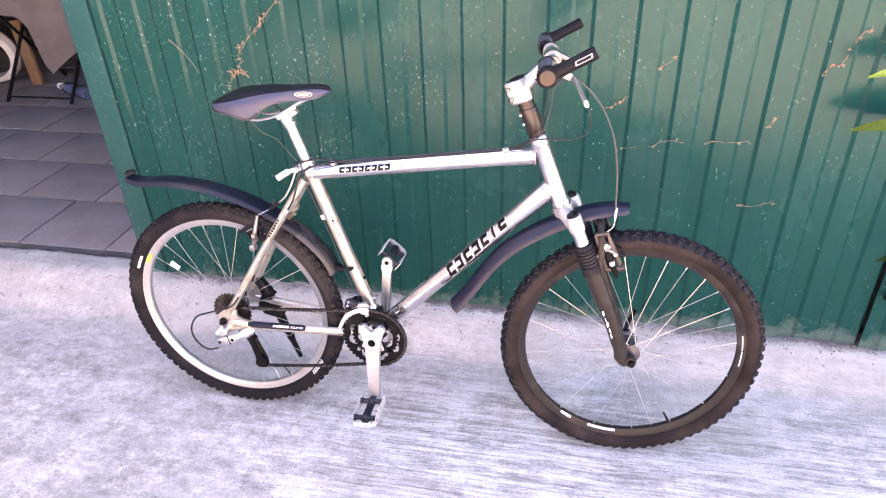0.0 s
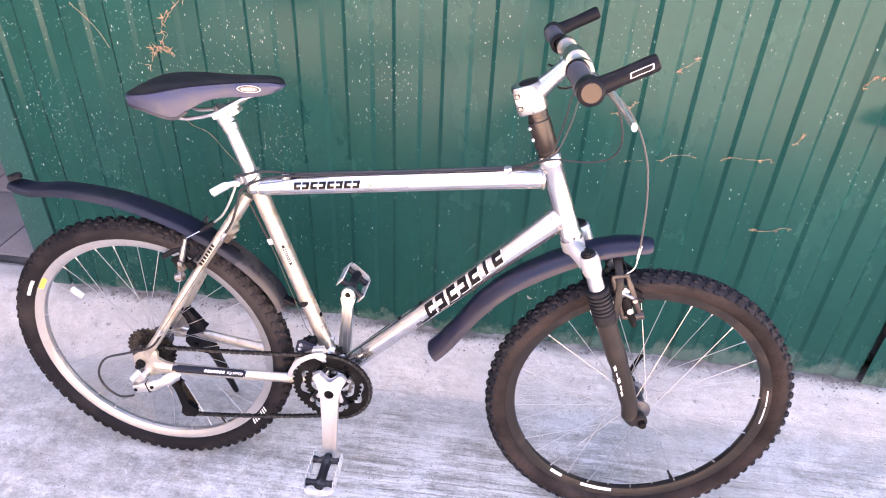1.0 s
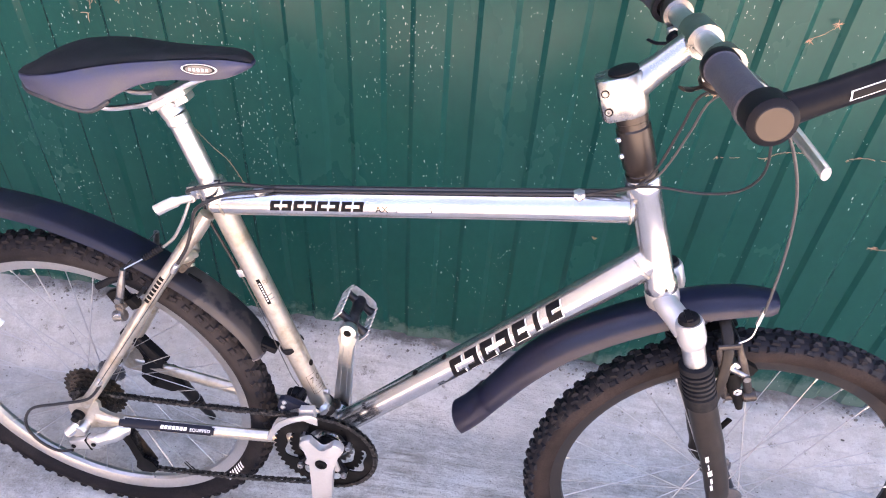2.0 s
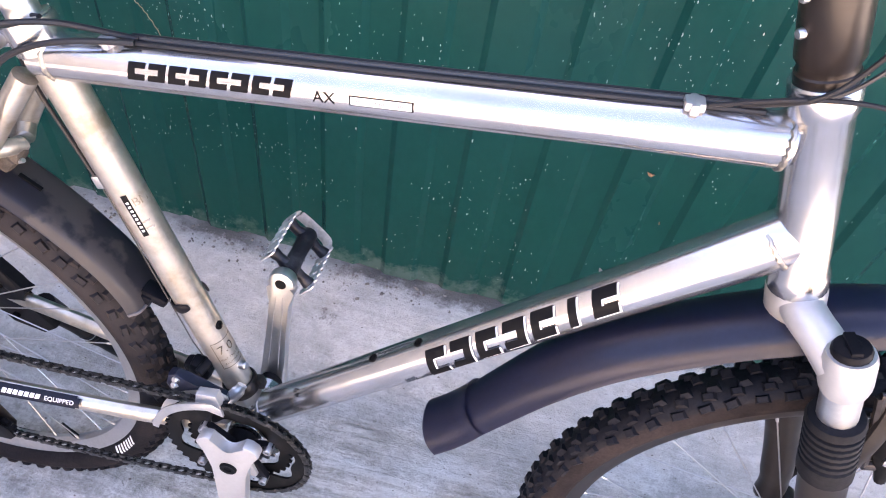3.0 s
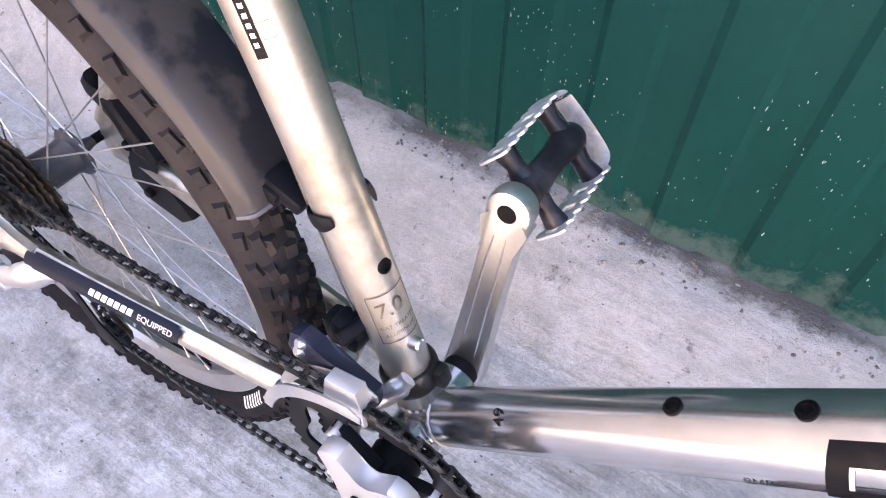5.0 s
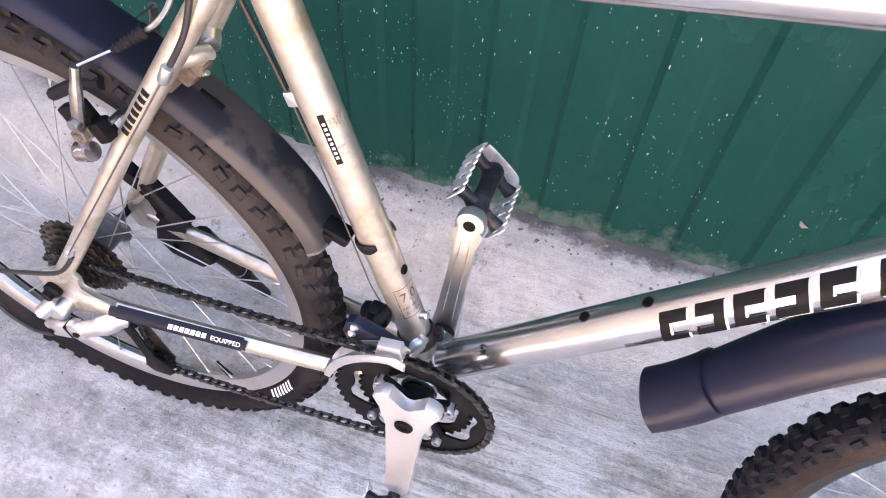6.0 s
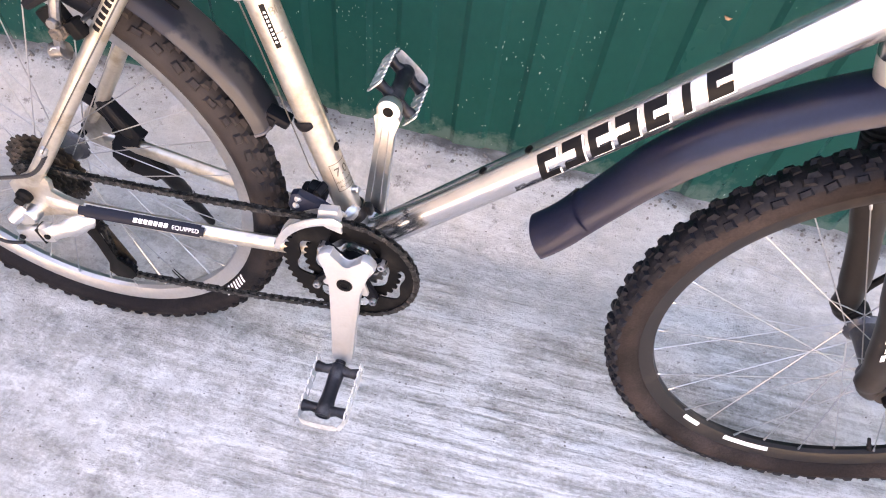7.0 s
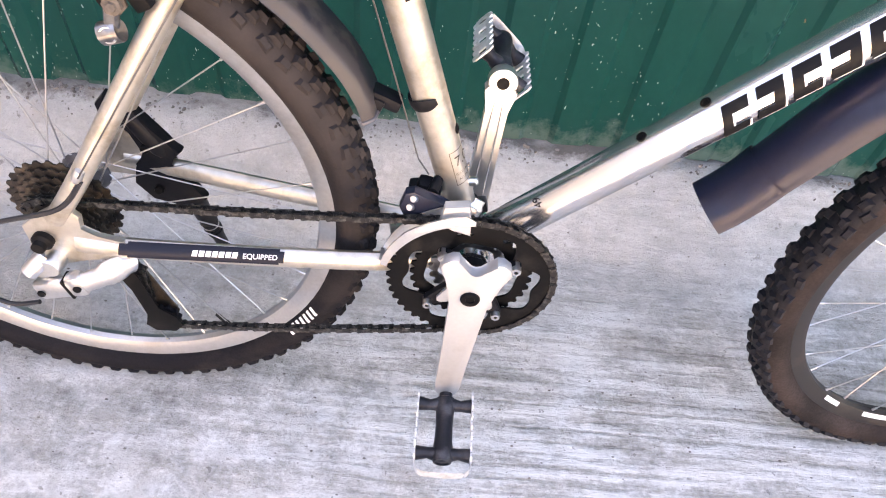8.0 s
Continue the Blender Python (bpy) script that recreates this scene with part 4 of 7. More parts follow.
# weld beads
for c, r, ax in ((TT_B - (TT_B - TT_A).normalized() * 0.004, 0.0212, TT_B - TT_A), (TT_A + (TT_B - TT_A).normalized() * 0.016, 0.0202, TT_B - TT_A),
                 (DT_B - dt_dir * 0.016, 0.0222, dt_dir), (BB + dt_dir * 0.026, 0.0212, dt_dir), (BB + st_dir * 0.026, 0.0172, st_dir)):
    ax = Vector(ax).normalized()
    side = ax.orthogonal().normalized()
    oth = ax.cross(side)
    bm = bmesh.new()
    ring = [c + (side * math.cos(a) + oth * math.sin(a)) * (r - 0.0005) + ax * 0.0006 * math.sin(a * 19) for a in [2 * math.pi * i / 60 for i in range(60)]]
    sweep(bm, ring, [0.0017 + 0.0005 * (i % 3 == 0) for i in range(60)], 6, closed=True, ref=ax)
    part("weld_bead", bm, M_WELD, frame_part, "heat-tinted weld bead")

# plain slanted block marks on the down tube, black with a thin pale edge
def block_mark(p0, p1, r, s, w, lo, hi, band, stem, slant, whole=False, turned=False):
    """A slanted block mark, open at one end, wrapped on a tube."""
    bm = bmesh.new()
    for a0, a1, ww in (((lo, hi, w),) if whole else ((lo, lo + band, w), (lo + band, hi - band, stem), (hi - band, hi, w))):
        d = slant * (a0 - lo) * r
        d += w - ww if turned else 0.0
        tube_patch(bm, p0, p1, r, s + d, s + d + ww, a0, a1, slant, 5, 5)
    return bm


for k in range(7):
    s = 0.2815 + k * 0.0312
    lo, hi = -0.56 + 0.085 * k, 0.9 + 0.035 * k
    bar = k == 5
    args = (0.0085 if bar else 0.0235, lo, hi, 0.46, 0.0088, 0.3, bar, k % 2 == 1)
    part("decal_edge", block_mark(BB, DT_B, 0.0226, s + 0.0016 + (0.007 if bar else 0), args[0], lo - 0.06, hi - 0.05, *args[3:]), M_WHITE, frame_part, "white edge of a frame decal")
    part("decal", block_mark(BB, DT_B, 0.0229, s + (0.007 if bar else 0), *args), M_INK, frame_part, "bold black block decal")
for k in range(4):
    bm = bmesh.new()
    tube_patch(bm, BB, DT_B, 0.0219, 0.2455 + k * 0.0062, 0.2508 + k * 0.0062, -0.62, -0.52)
    part("fine_print", bm, M_INK, frame_part)
part("frame_letters", text_on_tube("BMB", 0.0075, BB, DT_B, 0.0219, 0.2545, -0.36), M_INK, frame_part, "small black letters")
part("size_number", text_on_tube("49", 0.012, BB, DT_B, 0.0218, 0.099, 0.95, math.pi / 2), M_INK, frame_part, "black frame size number")
# top tube decals
for k in range(8):
    part("decal", block_mark(TT_A, TT_B, R_TT + 0.0005, 0.0885 + k * 0.0168, 0.0138, -0.1, 0.62, 0.24, 0.0055, 0.22, False, k % 2 == 1), M_INK, frame_part, "bold black block decal")
part("model_letters", text_on_tube("AX", 0.0125, TT_A, TT_B, R_TT + 0.0005, 0.246, 0.06), M_INK, frame_part)
bm = bmesh.new()
tube_patch(bm, TT_A, TT_B, R_TT + 0.0004, 0.2655, 0.3135, -0.1, 0.28)
series = part("series_badge", bm, M_INK, frame_part, "small black and white badge")
bm = bmesh.new()
tube_patch(bm, TT_A, TT_B, R_TT + 0.0006, 0.2667, 0.3123, -0.06, 0.24)
part("badge_field", bm, M_WHITE, series)
part("series_letters", text_on_tube("mountainseries", 0.0062, TT_A, TT_B, R_TT + 0.0009, 0.2895, 0.09), M_INK, series)
# seat tube stickers
bm = bmesh.new()
tube_patch(bm, BB, ST_TOP, R_ST + 0.0004, 0.296, 0.3435, 0.28, 0.6)
strip = part("barcode_sticker", bm, M_INK, frame_part, "black sticker strip with white dots")
for k in range(8):
    bm = bmesh.new()
    tube_patch(bm, BB, ST_TOP, R_ST + 0.0007, 0.3015 + k * 0.0046, 0.3039 + k * 0.0046, 0.37, 0.51, 0, 2, 2)
    part("dot", bm, M_WHITE, strip)
part("worn_letters", text_on_tube("BM", 0.0125, BB, ST_TOP, R_ST + 0.0004, 0.333, 1.15, -math.pi / 2), M_WORN, frame_part, "worn brown letters")
for s, a0, a1 in ((0.31, 0.6, 1.05), (0.302, 0.65, 1.1)):
    bm = bmesh.new()
    tube_patch(bm, BB, ST_TOP, R_ST + 0.0004, s, s + 0.0022, a0, a1)
    part("worn_print", bm, M_MECH, frame_part)
part("alloy_letters", text_on_tube("HEAT TREATED", 0.0044, BB, ST_TOP, R_ST + 0.0005, 0.113, 1.2, -math.pi / 2), M_WORN_DARK, frame_part, "small worn print")
part("alloy_letters", text_on_tube("ALUMINUM", 0.0044, BB, ST_TOP, R_ST + 0.0005, 0.106, 1.2, -math.pi / 2), M_WORN_DARK, frame_part, "small worn print")
part("alloy_number", text_on_tube("7.0", 0.0165, BB, ST_TOP, R_ST + 0.0005, 0.127, 1.1, -math.pi / 2), M_WORN_DARK, frame_part, "thin outlined number")
for s0, s1, a0, a1 in ((0.0995, 0.1003, 0.35, 2.05), (0.1395, 0.1403, 0.35, 2.05), (0.0995, 0.1403, 0.33, 0.37), (0.0995, 0.1403, 2.03, 2.07)):
    bm = bmesh.new()
    tube_patch(bm, BB, ST_TOP, R_ST + 0.0005, s0, s1, a0, a1, 0, 6, 10)
    part("fine_print", bm, M_WORN_DARK, frame_part)
# chainstay guard sticker
bm = bmesh.new()
CS_A, CS_B = V(0.345, -0.037, 0.312), V(0.075, -0.0655, 0.323)
tube_patch(bm, CS_B, CS_A, 0.0131, 0.008, 0.158, -0.05, 1.35, 0, 8, 8)
tube_patch(bm, CS_B, CS_A, 0.0131, 0.0, 0.008, 0.15, 1.15, 0, 2, 6)
tube_patch(bm, CS_B, CS_A, 0.0131, 0.158, 0.163, 0.15, 1.15, 0, 2, 6)
guard = part("stay_sticker", bm, M_NAVY, frame_part, "dark protective sticker on the chainstay")
for k in range(7):
    bm = bmesh.new()
    tube_patch(bm, CS_B, CS_A, 0.0134, 0.071 + k * 0.0066, 0.0761 + k * 0.0066, 0.42, 0.88, 0.15)
    part("print_bar", bm, M_WHITE, guard)
part("print_word", text_on_tube("EQUIPPED", 0.0078, CS_B, CS_A, 0.0134, 0.139, 0.6), M_WHITE, guard, "small white lettering")
# seatstay print
SS_A, SS_B = V(0.160, -0.040, 0.584), V(0.215, -0.028, 0.668)
for k in range(7):
    bm = bmesh.new()
    tube_patch(bm, SS_A, SS_B, 0.0107, 0.012 + k * 0.0085, 0.0178 + k * 0.0085, -0.15, 0.6)
    part("decal", bm, M_INK, frame_part)
# bottle bosses and cable guides
for tube_a, tube_b, r, ss, ang in ((BB, DT_B, R_DT, (0.219, 0.282), 1.43), (BB, ST_TOP, R_ST, (0.1575,), 1.5)):
    t = (tube_b - tube_a).normalized()
    upv = V(0, -1, 0).cross(t)
    upv = upv if upv.z > 0 else -upv
    for s in ss:
        n = V(0, -1, 0) * math.cos(ang) + upv * math.sin(ang)
        bm = bmesh.new()
        lathe(bm, [(0, 0.0003), (0.0028, 0.0003), (0.0032, 0.0014), (0.005, 0.001), (0.0054, -0.002), (0, -0.002)], tube_a + t * s + n * r, n, 16)
        part("bottle_boss", bm, M_DARK_STEEL, frame_part, "dark rivet hole for a bottle cage")
for s in (0.073, 0.503):
    t = (TT_B - TT_A).normalized()
    n = (V(-t.z, 0, t.x) * 0.97 + V(0, -0.25, 0)).normalized()
    c = TT_A + t * s + n * (R_TT + 0.003)
    bm = bmesh.new()
    box(bm, (0.014, 0.014, 0.007), Matrix.Translation(c) @ Matrix.Rotation(-math.atan2(t.z, t.x), 4, "Y"), 0.0025)
    box(bm, (0.0065, 0.019, 0.0085), Matrix.Translation(c - n * 0.001) @ Matrix.Rotation(-math.atan2(t.z, t.x), 4, "Y"), 0.0025)
    part("cable_stop", bm, M_SILVER_PAINT, frame_part)
bm = bmesh.new()
lathe(bm, [(0, -0.008), (0.0042, -0.008), (0.0052, -0.006), (0.0052, 0.005), (0.0038, 0.008), (0, 0.008)], V(0.061, -0.0735, 0.424), V(0.53, -0.06, 0.85), 14)
box(bm, (0.008, 0.008, 0.010), pose(0.062, -0.068, 0.424, 0, 30, 0), 0.002)
part("cable_stop", bm, M_ALU_SATIN, frame_part)


# ---- wheels ----
def tyre_mesh(seed, stations=78):
    bm = bmesh.new()
    prof = [(0.2825, -0.0105), (0.288, -0.0165), (0.296, -0.0225), (0.305, -0.0243), (0.3145, -0.0218), (0.3218, -0.0148), (0.3252, -0.006),
            (0.3259, 0.0), (0.3252, 0.006), (0.3218, 0.0148), (0.3145, 0.0218), (0.305, 0.0243), (0.296, 0.0225), (0.288, 0.0165), (0.2825, 0.0105)]
    lathe(bm, prof, n=96, closed=True)
    for f in bm.faces:
        c = f.calc_center_median()
        f.material_index = int(math.hypot(c.x, c.z) > 0.312)
    r = random.Random(seed)

    def knob(a, y, tilt, la, wy, h):
        base = 0.3259 - 0.0022 * (abs(y) / 0.0145) ** 2 - (0.0052 if abs(y) > 0.016 else 0)
        out = Matrix.Rotation(a, 4, "Y") @ Matrix.Translation((base, y, 0)) @ Matrix.Rotation(tilt + r.uniform(-0.1, 0.1), 4, "Z") @ Matrix.Rotation(r.uniform(-0.22, 0.22), 4, "X")
        la, wy = la * r.uniform(0.86, 1.12), wy * r.uniform(0.86, 1.12)
        vs = []
        for (hh, k) in ((-0.002, 1.2), (h, 0.74)):
            for sa, sy in ((-1, -1), (1, -1), (1, 1), (-1, 1)):
                vs.append(bm.verts.new(out @ V(hh, sy * wy * k / 2, sa * la * k / 2)))
        for q in ((4, 5, 6, 7), (0, 1, 5, 4), (1, 2, 6, 5), (2, 3, 7, 6), (3, 0, 4, 7)):
            bm.faces.new([vs[i] for i in q]).material_index = 1

    for i in range(stations):
        a = 2 * math.pi * i / stations
        st = 2 * math.pi / stations
        j = lambda s: r.uniform(-s, s)
        knob(a + j(0.003), -0.0055, 0.25, 0.0118, 0.0095, 0.0034)
        knob(a + st * 0.5 + j(0.003), 0.0055, -0.25, 0.0118, 0.0095, 0.0034)
        for s in (-1, 1):
            knob(a + st * (0.25 if s > 0 else 0.75) + j(0.004), s * 0.0135, s * 0.45, 0.0115, 0.0075, 0.0032)
            knob(a + st * (0.0 if s > 0 else 0.5) + j(0.004), s * 0.0205, s * 0.75, 0.0128, 0.0078, 0.0034)
    return bm


def build_wheel(name, at, m, rim_mat, tyre_mat, knob_mat, flanges, hub_mat, label, tyre_label, seed, phase):
    bm = bmesh.new()
    lathe(bm, [(0.2855, -0.0128), (0.2855, -0.0108), (0.279, -0.0104), (0.277, 0.0), (0.279, 0.0104), (0.2855, 0.0108), (0.2855, 0.0128),
               (0.2725, 0.0104), (0.2655, 0.0068), (0.2635, 0.0), (0.2655, -0.0068), (0.2725, -0.0104)], n=110, closed=True)
    w = part(name, bm, rim_mat, bike, label, sharp=25)
    w.matrix_basis = m @ Matrix.Translation(at)
    tyre = part("tyre", tyre_mesh(seed), tyre_mat, w, tyre_label, sharp=45)
    tyre.data.materials.append(knob_mat)
    bm = bmesh.new()
    fl, fr = flanges
    lathe(bm, [(0, fr - 0.02), (0.005, fr - 0.02), (0.008, fr - 0.006), (0.015, fr - 0.004), (0.0255, fr - 0.002), (0.0265, fr), (0.0255, fr + 0.002), (0.0195, fr + 0.005),
               (0.0195, fr + 0.009), (0.0185, fl - 0.012), (0.02, fl - 0.006), (0.0255, fl - 0.002), (0.0265, fl), (0.0255, fl + 0.002), (0.015, fl + 0.004), (0.008, fl + 0.006), (0.005, fl + 0.02), (0, fl + 0.02)], n=24)
    part("hub", bm, hub_mat, w)
    bm = bmesh.new()
    sweep(bm, [(0, 0, 0), (0, 0, 1)], 0.0008, 5)
    bm2 = bmesh.new()
    lathe(bm2, [(0, 0), (0.0018, 0), (0.0015, 0.008), (0, 0.008)], n=7)
    spoke = nipple = None
    for k in range(32):
        side = 1 if k % 2 else -1
        a = 2 * math.pi * (k + 0.5) / 32 + phase
        cross = 1.18 if (k // 2) % 2 else -1.18
        rimp = V(math.cos(a) * 0.264, side * 0.003, math.sin(a) * 0.264)
        hubp = V(math.cos(a + cross) * 0.0205, fl if side > 0 else fr, math.sin(a + cross) * 0.0205)
        d = rimp - hubp
        rot = V(0, 0, 1).rotation_difference(d.normalized()).to_matrix().to_4x4()
        if spoke is None:
            spoke = part("spoke", bm, M_SPOKE, w)
            nipple = part("nipple", bm2, M_SPOKE, w)
            so, no = spoke, nipple
        else:
            so, no = new("spoke", spoke.data), new("nipple", nipple.data)
            so.parent = no.parent = w
        so.matrix_basis = Matrix.Translation(hubp) @ rot @ Matrix.Diagonal((1, 1, d.length, 1))
        no.matrix_basis = Matrix.Translation(rimp) @ V(0, 1, 0).rotation_difference(-d.normalized()).to_matrix().to_4x4()
    # valve
    bm = bmesh.new()
    va = phase - 1.1
    vd = V(math.cos(va), 0, math.sin(va))
    sweep(bm, [vd * 0.264, vd * 0.25, vd * 0.249, vd * 0.232], [0.0038, 0.0036, 0.0028, 0.0026], 8)
    part("valve", bm, M_RUBBER, w)
    return w


def arc_patch(r0, r1, y0, y1, a0, a1, n=10):
    """A thin label on the right face of a rim or tyre."""
    bm = bmesh.new()
    A = [bm.verts.new((math.cos(a0 + (a1 - a0) * i / n) * r0, y0, math.sin(a0 + (a1 - a0) * i / n) * r0)) for i in range(n + 1)]
    B = [bm.verts.new((math.cos(a0 + (a1 - a0) * i / n) * r1, y1, math.sin(a0 + (a1 - a0) * i / n) * r1)) for i in range(n + 1)]
    for i in range(n):
        bm.faces.new((A[i], A[i + 1], B[i + 1], B[i]))
    return bm


def sidewall_patch(r0, r1, a0, a1):
    """A thin mark lying on the bulge of the tyre's right sidewall."""
    bm = bmesh.new()
    rows = []
    for i in range(5):
        r = r0 + (r1 - r0) * i / 4
        y = -lerp_table(r, [(0.2825, 0.0105), (0.288, 0.0165), (0.296, 0.0225), (0.305, 0.0243)]) - 0.0006
        rows.append([bm.verts.new((r * math.cos(a0 + (a1 - a0) * k / 2), y, r * math.sin(a0 + (a1 - a0) * k / 2))) for k in range(3)])
    for A, B in zip(rows, rows[1:]):
        for k in range(2):
            bm.faces.new((A[k], A[k + 1], B[k + 1], B[k]))
    return bm


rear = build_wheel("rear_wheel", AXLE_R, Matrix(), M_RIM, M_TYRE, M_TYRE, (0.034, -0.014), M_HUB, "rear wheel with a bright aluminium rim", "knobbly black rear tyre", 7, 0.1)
front = build_wheel("front_wheel", AXLE_F, SW, M_RIM_DARK, M_TYRE_FRONT, M_KNOB, (0.032, -0.032), M_HUB, "front wheel with a dark rim", "knobbly brownish black front tyre", 8, 0.04)
# tyre and rim labels
for k in range(7):
    a = radians(-40) + k * 0.030
    part("label_bar", sidewall_patch(0.2875, 0.2985, a, a + 0.016), M_WHITE, rear, "white lettering bar on the tyre")
part("tyre_label", sidewall_patch(0.292, 0.298, radians(148), radians(157)), M_WHITE, rear, "white oval label on the tyre")
part("rim_label", arc_patch(0.2725, 0.2825, -0.0109, -0.0131, radians(145), radians(152)), M_GOLD, rear, "yellow rim sticker")
part("rim_label", arc_patch(0.2662, 0.2722, -0.0078, -0.0108, radians(234), radians(241)), M_WHITE, front, "white and gold rim sticker")
part("rim_label", arc_patch(0.2662, 0.2722, -0.0078, -0.0108, radians(252), radians(268)), M_WHITE, front, "white and gold rim sticker")
for a in (-6, 4):
    part("rim_label", arc_patch(0.274, 0.2765, -0.0113, -0.0118, radians(a), radians(a + 9)), M_WHITE, front)
# spoke reflector
bm = bmesh.new()
box(bm, (0.03, 0.006, 0.015), pose(-0.172, 0.006, 0.118, 0, 40, 0), 0.002)
part("reflector", bm, M_REFLECTOR, rear, "white spoke reflector")
# cassette
for k, r in enumerate((0.0585, 0.0525, 0.0465, 0.041, 0.0365, 0.032, 0.027, 0.0225)):
    n = max(11, int(r * 2 * math.pi / 0.0127)) * 4
    outer = [((r - (0.0 if i % 4 in (0, 1) else 0.0035)) * math.cos(2 * math.pi * i / n), (r - (0.0 if i % 4 in (0, 1) else 0.0035)) * math.sin(2 * math.pi * i / n)) for i in range(n)]
    inner = [(0.012 * math.cos(2 * math.pi * i / n), 0.012 * math.sin(2 * math.pi * i / n)) for i in range(n)]
    y = -0.0195 - k * 0.0046
    bm = bmesh.new()
    ring_plate(bm, outer, inner, y - 0.001, y + 0.001)
    part("cog", bm, M_COG, rear, "worn brown sprocket")

bm = bmesh.new()
lathe(bm, [(0, 0.082), (0.0085, 0.082), (0.0095, 0.072), (0.0085, 0.071), (0.005, 0.07), (0.005, -0.07), (0.0105, -0.0705), (0.0105, -0.077), (0.007, -0.08), (0.0065, -0.086), (0, -0.086)], AXLE_R, V(0, 1, 0), 18)
part("rear_axle", bm, M_DARK_STEEL, bike)

# ---- fork, steering ----
bm = bmesh.new()
crown_c = HT_B - UP * 0.012
sweep(bm, curve_pts([P(crown_c, 0.022, -0.062, -0.008), P(crown_c, 0.012, -0.045, -0.001), P(crown_c, 0.0, -0.02, 0.004), P(crown_c, 0.0, 0.02, 0.004), P(crown_c, 0.012, 0.045, -0.001), P(crown_c, 0.022, 0.062, -0.008)], 4),
      [(0.014, 0.017)] * 21, 14, ref=UP)
lathe(bm, [(0, 0.022), (0.021, 0.022), (0.023, 0.012), (0.023, -0.01), (0.018, -0.02), (0, -0.02)], crown_c, UP, 22)
for s in (-1, 1):
    top = P(crown_c, 0.024, s * 0.064, 0.0)
    lathe(bm, [(0, 0.014), (0.0165, 0.014), (0.0185, 0.008), (0.019, -0.018), (0.0172, -0.026), (0.0162, -0.028), (0, -0.028)], top, UP, 22)
fork = part("fork", bm, M_SILVER_PAINT, bike, "suspension fork with a silver crown and dark legs", m=SW, sharp=40)
for s in (-1, 1):
    top = P(crown_c, 0.024, s * 0.064, 0.0)
    bm = bmesh.new()
    sweep(bm, [top - UP * 0.02, top - UP * 0.12], 0.0152, 18)
    part("stanchion", bm, M_ALU_SATIN, fork, m=SW)
    bm = bmesh.new()
    prof = [(0.0145, -0.060), (0.021, -0.062)]
    for i in range(6):
        h = -0.066 - i * 0.0085
        prof += [(0.0225, h), (0.0225, h - 0.0042), (0.0195, h - 0.0052), (0.0195, h - 0.0075)]
    prof += [(0.0225, -0.118), (0.0225, -0.138), (0.018, -0.14)]
    lathe(bm, prof, top, UP, 22)
    part("boot", bm, M_RUBBER, fork, "ribbed black rubber boot", m=SW, sharp=50)
    bm = bmesh.new()
    bot = V(AXLE_F.x - 0.012, s * 0.060, AXLE_F.z + 0.004)
    a = top - UP * 0.128
    sweep(bm, curve_pts([a, a.lerp(bot, 0.25), a.lerp(bot, 0.6), P(bot, -0.018, 0, 0.03), P(bot, -0.012, 0, 0.0), P(bot, 0.003, 0, -0.012)], 5),
          [(0.0185, 0.0205)] * 8 + [(0.017, 0.0185)] * 6 + [(0.015, 0.017)] * 6 + [(0.012, 0.014)] * 5 + [(0.010, 0.011)], 18)
    lathe(bm, [(0, -0.012), (0.013, -0.012), (0.015, -0.009), (0.015, 0.009), (0.013, 0.012), (0, 0.012)], P(bot, 0.010, 0, -0.004), V(0, 1, 0), 18)
    part("lower_leg", bm, M_FORK, fork, "dark grey fork leg", m=SW, sharp=45)
    bm = bmesh.new()
    lathe(bm, [(0, 0.02), (0.006, 0.022), (0.0125, 0.02), (0.014, 0.017), (0.014, 0.012), (0, 0.012)], top, UP, 18)
    box(bm, (0.008, 0.022, 0.004), Matrix.Translation(top + UP * 0.022) @ Matrix.Rotation(radians(-21), 4, "Y"), 0.001)
    part("fork_cap", bm, M_BLACK, fork, "black fork top cap", m=SW)
    if s < 0:
        for k in range(5):
            bm = bmesh.new()
            tube_patch(bm, P(bot, -0.014, 0, 0.02), a, 0.0196, 0.055 + k * 0.017, 0.067 + k * 0.017, -0.5 + 0.1 * (k % 2), -0.3 + 0.07 * (k % 3), 0.9)
            part("leg_decal", bm, M_WHITE, fork, "white lettering bar on the fork leg", m=SW)
bm = bmesh.new()
arch0 = P(crown_c, 0.024, 0, 0) - UP * 0.125
sweep(bm, curve_pts([P(arch0, 0.020, -0.064, -0.02), P(arch0, 0.022, -0.060, 0.04), P(arch0, 0.018, -0.048, 0.085), P(arch0, 0.014, 0.0, 0.106), P(arch0, 0.018, 0.048, 0.085), P(arch0, 0.022, 0.060, 0.04), P(arch0, 0.020, 0.064, -0.02)], 5),
      [(0.008, 0.005)] * 31, 10, ref=V(1, 0, 0.3))
part("brake_arch", bm, M_FORK, fork, "dark fork brace over the tyre", m=SW)
bm = bmesh.new()
lathe(bm, [(0, -0.082), (0.0075, -0.082), (0.0085, -0.079), (0.0085, -0.072), (0.005, -0.07), (0.005, 0.07), (0.009, 0.072), (0.009, 0.08), (0, 0.082)], AXLE_F, V(0, 1, 0), 16)
part("front_axle", bm, M_DARK_STEEL, fork, m=SW)
bm = bmesh.new()
sweep(bm, curve_pts([P(AXLE_F, 0.0, 0.078, 0), P(AXLE_F, 0.006, 0.086, 0.02), P(AXLE_F, 0.02, 0.084, 0.062)], 5), [(0.0035, 0.006)] * 11, 8)
part("quick_release", bm, M_DARK_STEEL, fork, m=SW)

